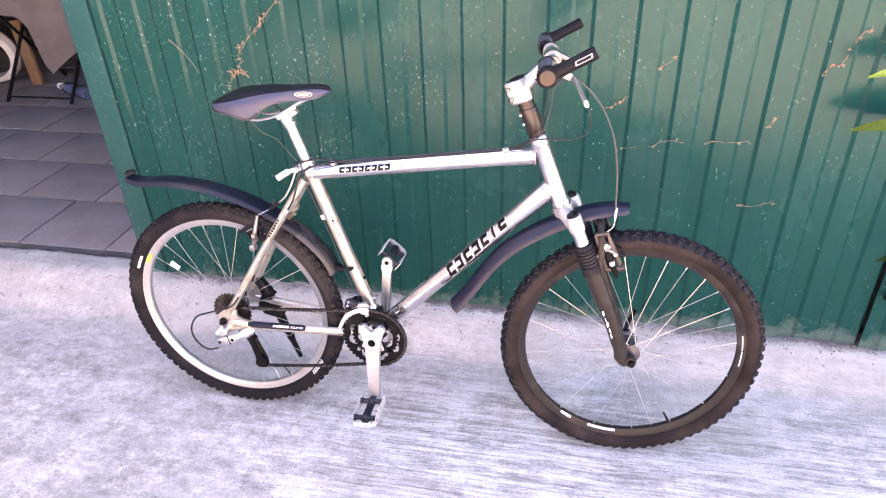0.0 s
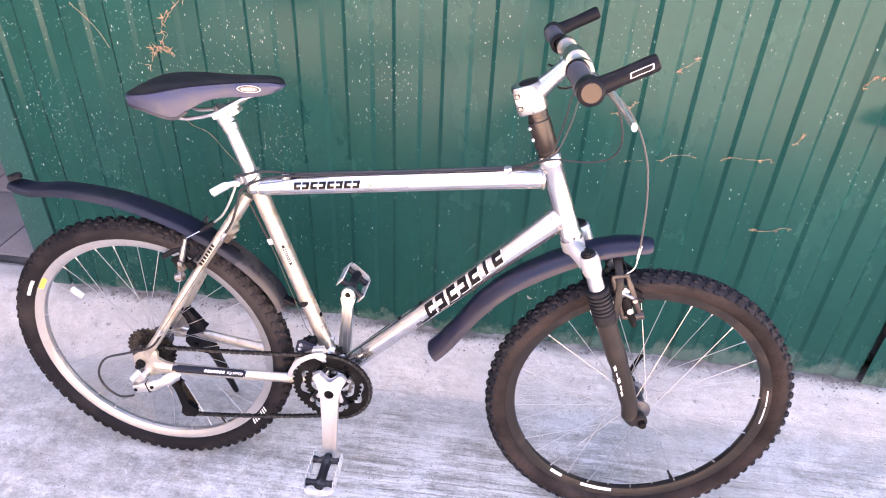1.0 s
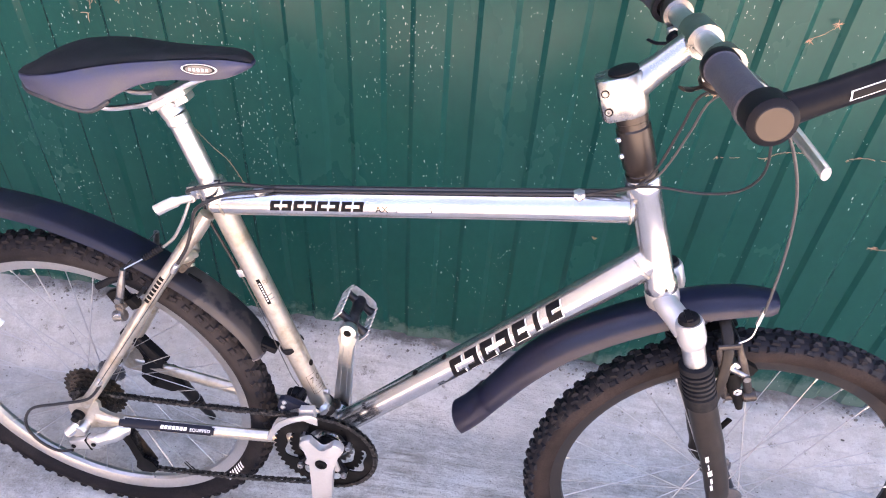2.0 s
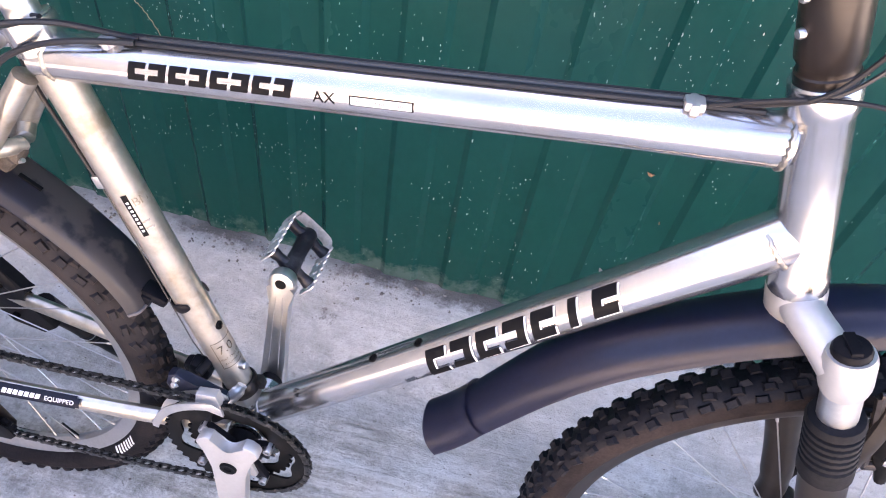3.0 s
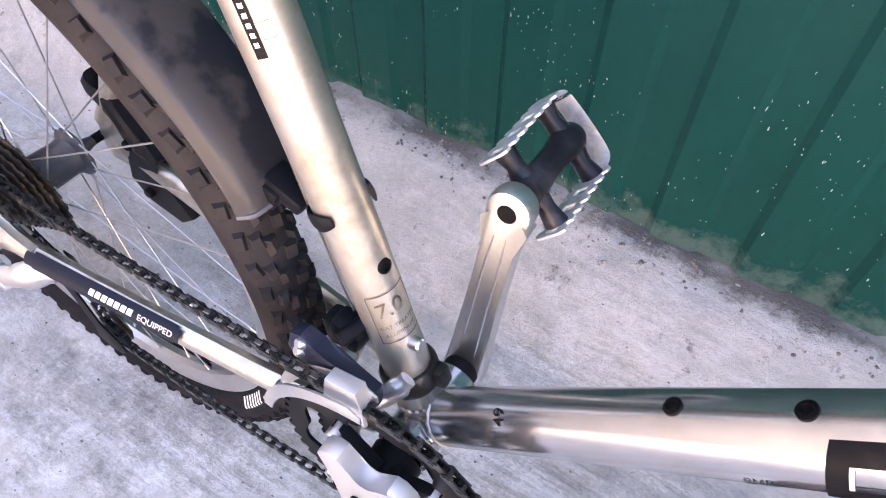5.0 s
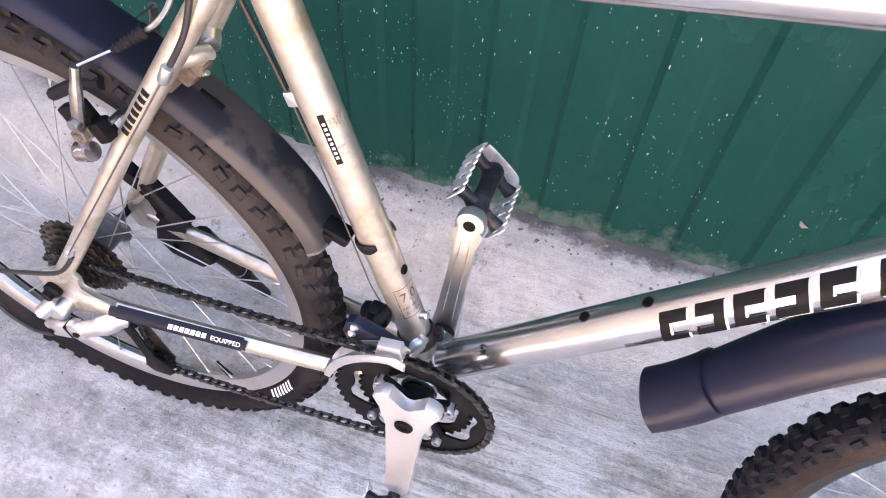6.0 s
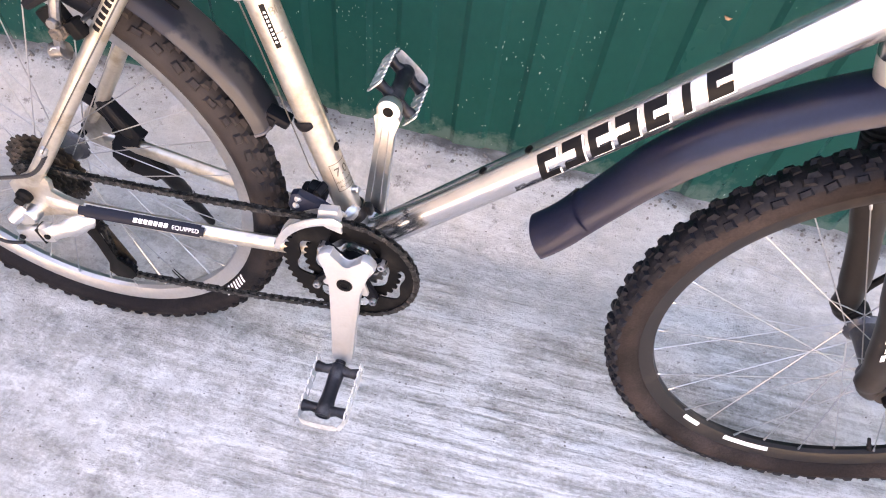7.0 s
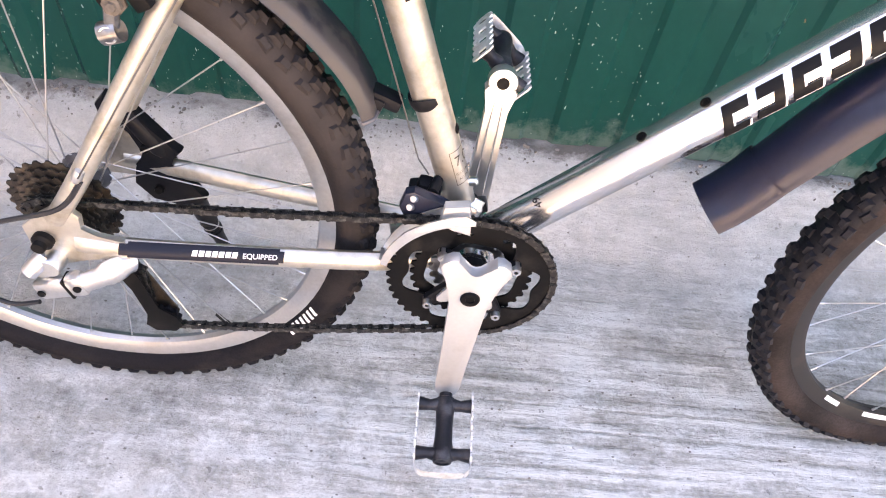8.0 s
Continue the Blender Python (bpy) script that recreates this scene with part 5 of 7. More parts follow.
# riser sleeve and stem
bm = bmesh.new()
lathe(bm, [(0, -0.002), (0.0195, 0), (0.0195, 0.006), (0.0182, 0.007), (0.0182, 0.012), (0.0205, 0.016), (0.0205, 0.067), (0.0185, 0.069), (0.0185, 0.076), (0.0195, 0.077), (0.0195, 0.085), (0, 0.086)], HT_A, UP, 22)
sleeve = part("steerer_sleeve", bm, M_SPACER, bike, "brown-black clamp sleeve under the stem", m=SB)
rear_dir = V(-UP.z, 0, UP.x)
for h in (0.036, 0.058):
    bm = bmesh.new()
    lathe(bm, [(0, 0.0035), (0.0028, 0.0035), (0.0036, 0.002), (0.0036, -0.002), (0, -0.002)], HT_A + UP * h + (rear_dir * 0.93 + V(0, -0.37, 0)).normalized() * 0.0205, (rear_dir * 0.93 + V(0, -0.37, 0)), 12)
    part("clamp_bolt", bm, M_ALU_SATIN, sleeve, "pale bolt head", m=SB)
ST0 = HT_A + UP * 0.0855
bm = bmesh.new()
outline = [(0.0225 * math.cos(radians(a)), 0.0225 * math.sin(radians(a))) for a in range(-112, 113, 14)]
outline += [(-0.018, 0.0192), (-0.027, 0.0182), (-0.0315, 0.015), (-0.033, 0.009), (-0.033, -0.009), (-0.0315, -0.015), (-0.027, -0.0182), (-0.018, -0.0192)]
layers = []
for h, k in ((0.0, 0.93), (0.003, 1.0), (0.0255, 1.01), (0.048, 1.0), (0.051, 0.93)):
    layers.append([bm.verts.new(ST0 + UP * h - rear_dir * (x * k) + V(0, y * k, 0)) for x, y in outline])
for A, B in zip(layers, layers[1:]):
    for i in range(len(outline)):
        j = (i + 1) % len(outline)
        bm.faces.new((A[i], A[j], B[j], B[i]))
bm.faces.new(layers[0])
bm.faces.new(layers[-1])
sb0 = ST0 + UP * 0.03 - rear_dir * 0.006
sweep(bm, [sb0, sb0.lerp(BAR, 0.2), sb0.lerp(BAR, 0.4), sb0.lerp(BAR, 0.85), BAR], [(0.019, 0.02), (0.0165, 0.0175), (0.0148, 0.0152), (0.0145, 0.0148), (0.016, 0.0155)], 20)
lathe(bm, [(0.0125, -0.024), (0.019, -0.0235), (0.0195, 0), (0.019, 0.0235), (0.0125, 0.024)], BAR, V(0, 1, 0), 22)
stem_part = part("stem", bm, M_STEM, bike, "silver riser stem", m=SB, sharp=40)
bm = bmesh.new()
lathe(bm, [(0, 0.0555), (0.012, 0.055), (0.0175, 0.0535), (0.018, 0.05), (0, 0.05)], ST0, UP, 22)
part("top_cap", bm, M_BLACK, stem_part, "black top cap", m=SB)
for h in (0.0145, 0.037):
    bm = bmesh.new()
    c = ST0 + UP * h + rear_dir * 0.0255 + V(0, -0.0185, 0)
    bd = V(0, -1, 0) + rear_dir * 0.3
    lathe(bm, [(0, -0.001), (0.0016, -0.001), (0.0022, 0.0012), (0.0034, 0.0012), (0.0038, -0.002), (0, -0.002)], c, bd, 14)
    part("stem_bolt", bm, M_MECH, stem_part, "steel socket bolt", m=SB)
    # dark ring laid on the stem as the shade of the bolt's recess
    bm = bmesh.new()
    lathe(bm, [(0.0036, 0.0004), (0.0048, 0.0006), (0.005, -0.002), (0.0036, -0.002)], c, bd, 18, closed=True)
    part("bolt_recess", bm, M_DARK_STEEL, stem_part, m=SB)

# handlebar
bm = bmesh.new()
bar_pts = curve_pts([P(BAR, -0.012, -0.265, 0.003), P(BAR, -0.006, -0.14, 0.002), BAR, P(BAR, -0.006, 0.14, 0.002), P(BAR, -0.012, 0.265, 0.003)], 6)
sweep(bm, bar_pts, 0.0122, 16)
hbar = part("handlebar", bm, M_ALU_SATIN, bike, "flat aluminium handlebar with black grips and bar ends", m=SBAR)
for s in (-1, 1):
    bm = bmesh.new()
    c = P(BAR, -0.009, 0, 0.0025)
    lathe(bm, [(0.0125, 0.118), (0.0168, 0.118), (0.0172, 0.121), (0.0172, 0.128), (0.0155, 0.130), (0.0153, 0.222), (0.0162, 0.224), (0.017, 0.228), (0.017, 0.236), (0.0125, 0.236)], c, V(-0.03, s, 0), 22, closed=True)
    grip = part("grip", bm, M_GRIP, hbar, "black foam grip", m=SBAR)
    bm = bmesh.new()
    lathe(bm, [(0.0125, 0.1155), (0.0176, 0.1155), (0.0182, 0.1175), (0.0182, 0.1265), (0.0174, 0.1285), (0.0125, 0.1285)], c, V(-0.03, s, 0), 22, closed=True)
    collar = part("grip_collar", bm, M_BLACK, hbar, "glossy black grip collar", m=SBAR)
    collar.parent = grip
    bm = bmesh.new()
    e = P(BAR, -0.012, s * 0.25, 0.003)
    lathe(bm, [(0, 0.0165), (0.015, 0.0165), (0.0195, 0.013), (0.0195, -0.013), (0.0165, -0.014), (0, -0.014)], e, V(-0.03, s, 0), 24)
    d = V(0.87, s * 0.02, 0.46).normalized()
    sweep(bm, [e + d * 0.01, e + d * 0.03, e + d * 0.045, e + d * 0.082, e + d * 0.091, e + d * 0.095], [(0.0125, 0.014), 0.0125, 0.0118, 0.0125, 0.0125, 0.0105], 18)
    be = part("bar_end", bm, M_BLACK, hbar, "black bar end horn", m=SBAR, sharp=40)
    bm = bmesh.new()
    lathe(bm, [(0, 0.0172), (0.0135, 0.0172), (0.0142, 0.0166), (0.0142, 0.016), (0, 0.016)], e, V(-0.03, s, 0), 22)
    part("end_plug", bm, M_SPACER, be, m=SBAR)
    if s < 0:
        bm = bmesh.new()
        tube_patch(bm, e + d * 0.045, e + d * 0.1, 0.0128, 0.008, 0.04, -0.3, 0.3, 0.3)
        lab = part("horn_badge", bm, M_WHITE, be, "white badge outline on the bar end", m=SBAR)
        bm = bmesh.new()
        tube_patch(bm, e + d * 0.045, e + d * 0.1, 0.0131, 0.0095, 0.0385, -0.24, 0.24, 0.3)
        bm.transform(SBAR)
        link("badge_field", bm, M_BLACK, be)
    # brake lever: perch, blade, shifter pod
    bm = bmesh.new()
    pc = P(BAR, -0.003, s * 0.103, 0.001)
    lathe(bm, [(0.0125, -0.011), (0.018, -0.011), (0.018, 0.011), (0.0125, 0.011)], pc, V(0, 1, 0), 18, closed=True)
    box(bm, (0.034, 0.034, 0.016), Matrix.Translation(P(pc, 0.026, s * 0.004, -0.014)) @ Matrix.Rotation(radians(28), 4, "Y"), 0.004)
    lev = part("brake_lever", bm, M_MECH, hbar, "silver brake lever", m=SBAR)
    bm = bmesh.new()
    lv = curve_pts([P(pc, 0.034, s * -0.004, -0.018), P(pc, 0.05, s * 0.02, -0.030), P(pc, 0.056, s * 0.06, -0.038), P(pc, 0.062, s * 0.1, -0.046), P(pc, 0.066, s * 0.122, -0.052)], 4)
    sweep(bm, lv, [(0.0048, 0.0085)] * 6 + [(0.0045, 0.0075)] * 8 + [(0.0045, 0.0085)] * 3, 10, ref=V(1, 0, 0.4))
    part("lever_blade", bm, M_ALU_SATIN, lev, m=SBAR)
    bm = bmesh.new()
    sc = P(pc, 0.004, s * -0.026, -0.026)
    lathe(bm, [(0, 0.010), (0.011, 0.009), (0.0155, 0.005), (0.0155, -0.004), (0.011, -0.009), (0, -0.010)], sc, V(0.25, 0.1 * s, 1), 20)
    box(bm, (0.026, 0.018, 0.014), pose(*P(sc, 0.02, s * -0.004, 0.002), 0, 14, 0), 0.004)
    part("shifter_pod", bm, M_BLACK if s > 0 else M_SPACER, lev, "dark shifter pod", m=SBAR)
    bm = bmesh.new()
    sweep(bm, curve_pts([P(sc, -0.012, s * 0.004, -0.006), P(sc, -0.024, s * 0.008, -0.008), P(sc, -0.034, s * 0.014, -0.006)], 4), [(0.004, 0.0018)] * 4 + [(0.006, 0.0018)] * 5, 8)
    part("thumb_lever", bm, M_SPACER if s < 0 else M_BLACK, lev, m=SBAR)
    bm = bmesh.new()
    box(bm, (0.016, 0.012, 0.02), pose(*P(sc, 0.012, s * 0.016, 0.008), 0, 24, 0), 0.003)
    box(bm, (0.02, 0.010, 0.012), pose(*P(sc, -0.006, s * 0.006, 0.009), 0, -20, 12 * s), 0.003)
    part("shifter_bracket", bm, M_ALU_SATIN, lev, "silver shifter bracket", m=SBAR)

# ---- seat ----
bm = bmesh.new()
SP_TOP = ST_TOP + st_dir * 0.105
sweep(bm, [ST_TOP - st_dir * 0.02, SP_TOP - st_dir * 0.018, SP_TOP - st_dir * 0.016, SP_TOP - st_dir * 0.004], [0.0138, 0.0138, 0.0155, 0.0155], 20)
sweep(bm, curve_pts([SP_TOP - st_dir * 0.004, P(SP_TOP, -0.006, 0, 0.010), P(SP_TOP, -0.002, 0, 0.022)], 4), [(0.016, 0.017)] * 4 + [(0.017, 0.02)] * 5, 16)
post = part("seatpost", bm, M_ALU_SATIN, bike, "silver aluminium seatpost", sharp=40)
bm = bmesh.new()
box(bm, (0.060, 0.05, 0.012), pose(*P(SP_TOP, 0.006, 0, 0.026), 0, -31, 0), 0.004)
box(bm, (0.044, 0.022, 0.010), pose(*P(SP_TOP, 0.008, 0, 0.014), 0, -31, 0), 0.004)
part("rail_clamp", bm, M_ALU_SATIN, post)
bm = bmesh.new()
lathe(bm, [(0.0185, -0.034), (0.0212, -0.033), (0.0212, -0.008), (0.0185, -0.007)], ST_TOP + st_dir * 0.006, st_dir, 22, closed=True)
box(bm, (0.02, 0.02, 0.022), Matrix.Translation(ST_TOP - st_dir * 0.014 + V(-0.024, 0, -0.004)) @ Matrix.Rotation(radians(-18), 4, "Y"), 0.003)
clamp = part("seat_clamp", bm, M_ALU, bike, "seat clamp with a silver quick-release lever")
bm = bmesh.new()
q0 = ST_TOP - st_dir * 0.018 + V(-0.027, -0.016, -0.004)
rod(bm, P(q0, 0, 0.036, 0), P(q0, 0, -0.004, 0), 0.0065, 12)
sweep(bm, curve_pts([P(q0, 0.002, -0.004, 0.002), P(q0, -0.02, -0.010, -0.004), P(q0, -0.05, -0.012, -0.022)], 5), [(0.0035, 0.006)] * 5 + [(0.0035, 0.0085)] * 6, 10)
part("release_lever", bm, M_ALU_SATIN, clamp)

# saddle: lofted sections from tail to nose: x, top, crease height, skirt foot, crease half width, skirt half width
SEC = [(0.058, 0.941, 0.938, 0.931, 0.020, 0.018), (0.066, 0.946, 0.941, 0.926, 0.040, 0.037), (0.085, 0.956, 0.947, 0.926, 0.057, 0.057), (0.11, 0.966, 0.952, 0.926, 0.065, 0.068),
       (0.14, 0.971, 0.958, 0.918, 0.064, 0.070), (0.168, 0.973, 0.964, 0.913, 0.056, 0.064), (0.195, 0.975, 0.968, 0.930, 0.046, 0.053), (0.225, 0.977, 0.971, 0.944, 0.036, 0.041),
       (0.26, 0.979, 0.974, 0.950, 0.028, 0.032), (0.295, 0.982, 0.977, 0.951, 0.0225, 0.026), (0.325, 0.984, 0.979, 0.956, 0.0195, 0.022), (0.345, 0.982, 0.977, 0.964, 0.015, 0.016), (0.354, 0.975, 0.973, 0.968, 0.006, 0.006)]
fineA = curve_pts([V(a[0], a[1], a[2]) for a in SEC], 4)
fineB = curve_pts([V(a[3], a[4], a[5]) for a in SEC], 4)
dense = [(p.x, p.y, p.z, q.x, q.y, q.z) for p, q in zip(fineA, fineB)]
bm = bmesh.new()
rings = []
for x, zt, ze, zb, hc, hs in dense:
    zm = (ze + zb) / 2
    half = [(hc * 0.8, ze - 0.001), (hc, ze), (hc + 0.0012, ze - 0.001), ((hc + hs) / 2 + 0.003, zm + (ze - zb) * 0.2), (hs + 0.001, zm - (ze - zb) * 0.2), (hs, zb + 0.001), (hs - 0.003, zb), (hs - 0.006, zb + 0.003), (hs * 0.5, zb + (ze - zb) * 0.5)]
    half = [(max(y, 0.001), z) for y, z in half]
    rings.append([bm.verts.new((x, -y, z)) for y, z in half] + [bm.verts.new((x, y, z)) for y, z in half[::-1]])
for P0, P1 in zip(rings, rings[1:]):
    k = len(P0)
    for j in range(k):
        bm.faces.new((P0[j], P0[(j + 1) % k], P1[(j + 1) % k], P1[j]))
bm.faces.new(rings[0])
bm.faces.new(rings[-1])
saddle = part("saddle", bm, M_SADDLE, bike, "blue-black vinyl saddle with a darker top", sharp=50)
bm = bmesh.new()
rows = []
for x, zt, ze, zb, hc, hs in dense:
    rows.append([bm.verts.new((x, hc * u * 1.01, ze + 0.0015 + (zt - ze) * (1 - abs(u) ** 2.6) - 0.004 * (1 - u * u) ** 3 * (1 if x < 0.24 else 0.3))) for u in [-1 + i / 6 for i in range(13)]])
for P0, P1 in zip(rows, rows[1:]):
    for j in range(12):
        bm.faces.new((P0[j], P0[j + 1], P1[j + 1], P1[j]))
bmesh.ops.solidify(bm, geom=bm.faces[:], thickness=0.002)
part("top_panel", bm, M_SADDLE_TOP, saddle, "black top panel of the saddle", sharp=50)
for side in (-1, 1):
    bm = bmesh.new()
    sweep(bm, [V(x, side * (hs - 0.001), zb) for x, zt, ze, zb, hc, hs in dense[:24]], 0.0032, 8)
    part("piping", bm, M_SADDLE_TOP, saddle, "black edge piping")
for k, (sc_, matl) in enumerate(((1.0, M_WHITE), (0.88, M_SADDLE_TOP), (0.74, M_MECH))):
    bm = bmesh.new()
    vs = [bm.verts.new((0.297 + 0.0215 * sc_ * math.cos(a), -0.0282 - 0.0005 * k + 0.14 * 0.0215 * sc_ * math.cos(a), 0.9675 + 0.0068 * sc_ * math.sin(a))) for a in [2 * math.pi * i / 28 for i in range(28)]]
    bm.faces.new(vs)
    bmesh.ops.solidify(bm, geom=bm.faces[:], thickness=0.0004)
    part("saddle_badge", bm, matl, saddle, "oval white outline badge")
for k in range(5):
    bm = bmesh.new()
    box(bm, (0.003, 0.0006, 0.0036), pose(0.287 + k * 0.005, -0.0304 + 0.14 * (k * 0.005 - 0.01), 0.9675))
    part("print_bar", bm, M_WHITE, saddle)
for s in (-1, 1):
    bm = bmesh.new()
    sweep(bm, curve_pts([(0.31, s * 0.012, 0.957), (0.28, s * 0.018, 0.945), (0.25, s * 0.021, 0.928), (0.22, s * 0.022, 0.912), (0.19, s * 0.024, 0.904), (0.165, s * 0.028, 0.901), (0.145, s * 0.034, 0.908), (0.13, s * 0.038, 0.926)], 5), 0.0036, 8)
    part("rail", bm, M_STEEL, saddle, "steel saddle rail")

# ---- drivetrain ----
def gear(bm, c, r, ri, teeth, y0, y1, depth=0.0045, lobe=0.0):
    n = teeth * 4
    prof = (0.0, 0.0, 1.0, 1.0)
    outer = [(c.x + (r - depth * prof[i % 4]) * math.cos(2 * math.pi * i / n), c.z + (r - depth * prof[i % 4]) * math.sin(2 * math.pi * i / n)) for i in range(n)]
    rin = [ri - lobe * max(0.0, math.cos(4 * (2 * math.pi * i / n - radians(38)))) ** 1.5 - 0.3 * lobe * max(0.0, -math.cos(4 * (2 * math.pi * i / n - radians(38)))) ** 3 for i in range(n)]
    inner = [(c.x + rin[i] * math.cos(2 * math.pi * i / n), c.z + rin[i] * math.sin(2 * math.pi * i / n)) for i in range(n)]
    ring_plate(bm, outer, inner, y0, y1)


YR = -0.052
bm = bmesh.new()
prof = [(-0.037, 0.040), (-0.029, 0.024), (-0.0225, 0.008), (-0.0205, -0.012), (-0.0195, -0.035), (-0.018, -0.07), (-0.0162, -0.12), (-0.0152, -0.172), (-0.0132, -0.187), (-0.0075, -0.195), (0.0, -0.198), (0.0075, -0.195), (0.0132, -0.187), (0.0152, -0.172), (0.0162, -0.12), (0.018, -0.07), (0.0195, -0.035), (0.0205, -0.012), (0.0225, 0.008),
        (0.029, 0.024), (0.037, 0.040), (0.034, 0.048), (0.026, 0.054), (0.019, 0.054), (0.012, 0.041), (0.006, 0.0345), (0.0, 0.0325), (-0.006, 0.0345), (-0.012, 0.041), (-0.019, 0.054), (-0.026, 0.054), (-0.034, 0.048)]
tilt = radians(1.8)
rot = lambda x, z: (BB.x + x * math.cos(tilt) + z * math.sin(tilt), BB.z - x * math.sin(tilt) + z * math.cos(tilt))
plate(bm, [rot(x, z) for x, z in prof], -0.081, -0.067, 0.0022)
crank = part("crank_arm", bm, M_SILVER_PAINT, bike, "silver right crank with a forked spider", sharp=40)
bm = bmesh.new()
lathe(bm, [(0, 0.0005), (0.0045, 0.0005), (0.005, 0.002), (0.0095, 0.0025), (0.0105, 0.001), (0.0105, -0.003), (0, -0.003)], P(BB, 0, -0.0815, 0), V(0, -1, 0), 20)
part("crank_bolt", bm, M_DARK_STEEL, crank)
bm = bmesh.new()
lathe(bm, [(0.0145, -0.064), (0.0185, -0.062), (0.02, -0.04), (0.0145, -0.038)], BB, V(0, 1, 0), 22, closed=True)
part("bottom_bracket_cup", bm, M_BLACK, crank)
# dark disc added to stand for the shade inside the recess
bm = bmesh.new()
lathe(bm, [(0, -0.0655), (0.010, -0.0655), (0.0135, -0.0645), (0.0145, -0.062), (0.0145, -0.058), (0, -0.058)], BB, V(0, 1, 0), 22)
part("dust_plug", bm, M_DARK_STEEL, crank)
for name, r, ri, teeth, y in (("chainring", 0.0900, 0.0735, 44, YR - 0.004), ("chainring", 0.0655, 0.0505, 32, YR + 0.004), ("chainring", 0.0455, 0.036, 22, YR + 0.012)):
    bm = bmesh.new()
    gear(bm, BB, r, ri, teeth, y - 0.0013, y + 0.0013, 0.0045, 0.022 if r > 0.07 else 0.006)
    part(name, bm, M_DARK_STEEL if r > 0.06 else M_MECH, crank, "black toothed chainring" if r > 0.06 else "small steel chainring", sharp=30)
for k in range(4):
    a = radians(38 + 90 * k)
    d, t_ = V(math.cos(a), 0, math.sin(a)), V(-math.sin(a), 0, math.cos(a))
    bm = bmesh.new()
    plate(bm, [((P(BB) + d * rr + t_ * ww).x, (P(BB) + d * rr + t_ * ww).z) for rr, ww in ((0.018, -0.014), (0.046, -0.008), (0.056, -0.0055), (0.0605, 0.0), (0.056, 0.0055), (0.046, 0.008), (0.018, 0.014))], -0.063, -0.055, 0.001)
    part("spider_arm", bm, M_BLACK, crank)
    if k > 1:
        bm = bmesh.new()
        plate(bm, [((P(BB) + d * rr + t_ * ww).x, (P(BB) + d * rr + t_ * ww).z) for rr, ww in ((0.012, -0.016), (0.040, -0.004), (0.042, 0.0), (0.040, 0.004), (0.012, 0.016))], -0.0668, -0.0625, 0.0008)
        part("spider_web", bm, M_SILVER_PAINT, crank, "silver web of the crank spider")
for k in range(4):
    a = radians(38 + 90 * k)
    bm = bmesh.new()
    lathe(bm, [(0.0022, 0.003), (0.0048, 0.003), (0.0053, 0.001), (0.0053, -0.012), (0.0022, -0.012)], V(BB.x + 0.0545 * math.cos(a), -0.066, BB.z + 0.0545 * math.sin(a)), V(0, -1, 0), 12, closed=True)
    part("ring_bolt", bm, M_STEEL, crank)
# left crank, pointing up
bm = bmesh.new()
arc = lambda cz, r, a0, a1, n: [(r * math.cos(radians(a0 + (a1 - a0) * i / n)), cz + r * math.sin(radians(a0 + (a1 - a0) * i / n))) for i in range(n + 1)]
plate(bm, arc(0.167, 0.0158, -35, 215, 14) + [(-0.0118, 0.135), (-0.0122, 0.09), (-0.014, 0.04)] + arc(0.0, 0.0175, 190, 350, 9) + [(0.014, 0.04), (0.0122, 0.09), (0.0118, 0.135)], -0.0085, 0.0075, 0.0038)
ML = Matrix.Translation(P(BB, 0, 0.055, 0)) @ Matrix.Rotation(radians(3.2), 4, "Y") @ Matrix.Rotation(radians(-6.5), 4, "X")
crank_l = part("crank_arm", bm, M_ALU_SATIN, bike, "polished left crank pointing up", m=ML, sharp=40)
bm = bmesh.new()
lathe(bm, [(0, 0.0009), (0.006, 0.0009), (0.0068, 0.0003), (0.0068, -0.003), (0, -0.003)], V(0, -0.0083, 0.167), V(0, -1, 0), 16)
part("pedal_thread", bm, M_DARK_STEEL, crank_l, m=ML)
bm = bmesh.new()
for sx in (-1, 1):
    sweep(bm, curve_pts([(sx * 0.0068, -0.0076, 0.022), (sx * 0.0058, -0.0082, 0.06), (sx * 0.0054, -0.0082, 0.11), (sx * 0.0042, -0.0076, 0.147)], 5), [(0.0012, 0.001)] * 16, 6)
part("rib", bm, M_ALU_SATIN, crank_l, m=ML)
bm = bmesh.new()
lathe(bm, [(0, -0.02), (0.012, -0.02), (0.0145, -0.016), (0.0145, -0.009), (0, -0.009)], V(0, 0, 0), V(0, 1, 0), 18)
part("dust_ring", bm, M_BLACK, crank_l, m=ML)


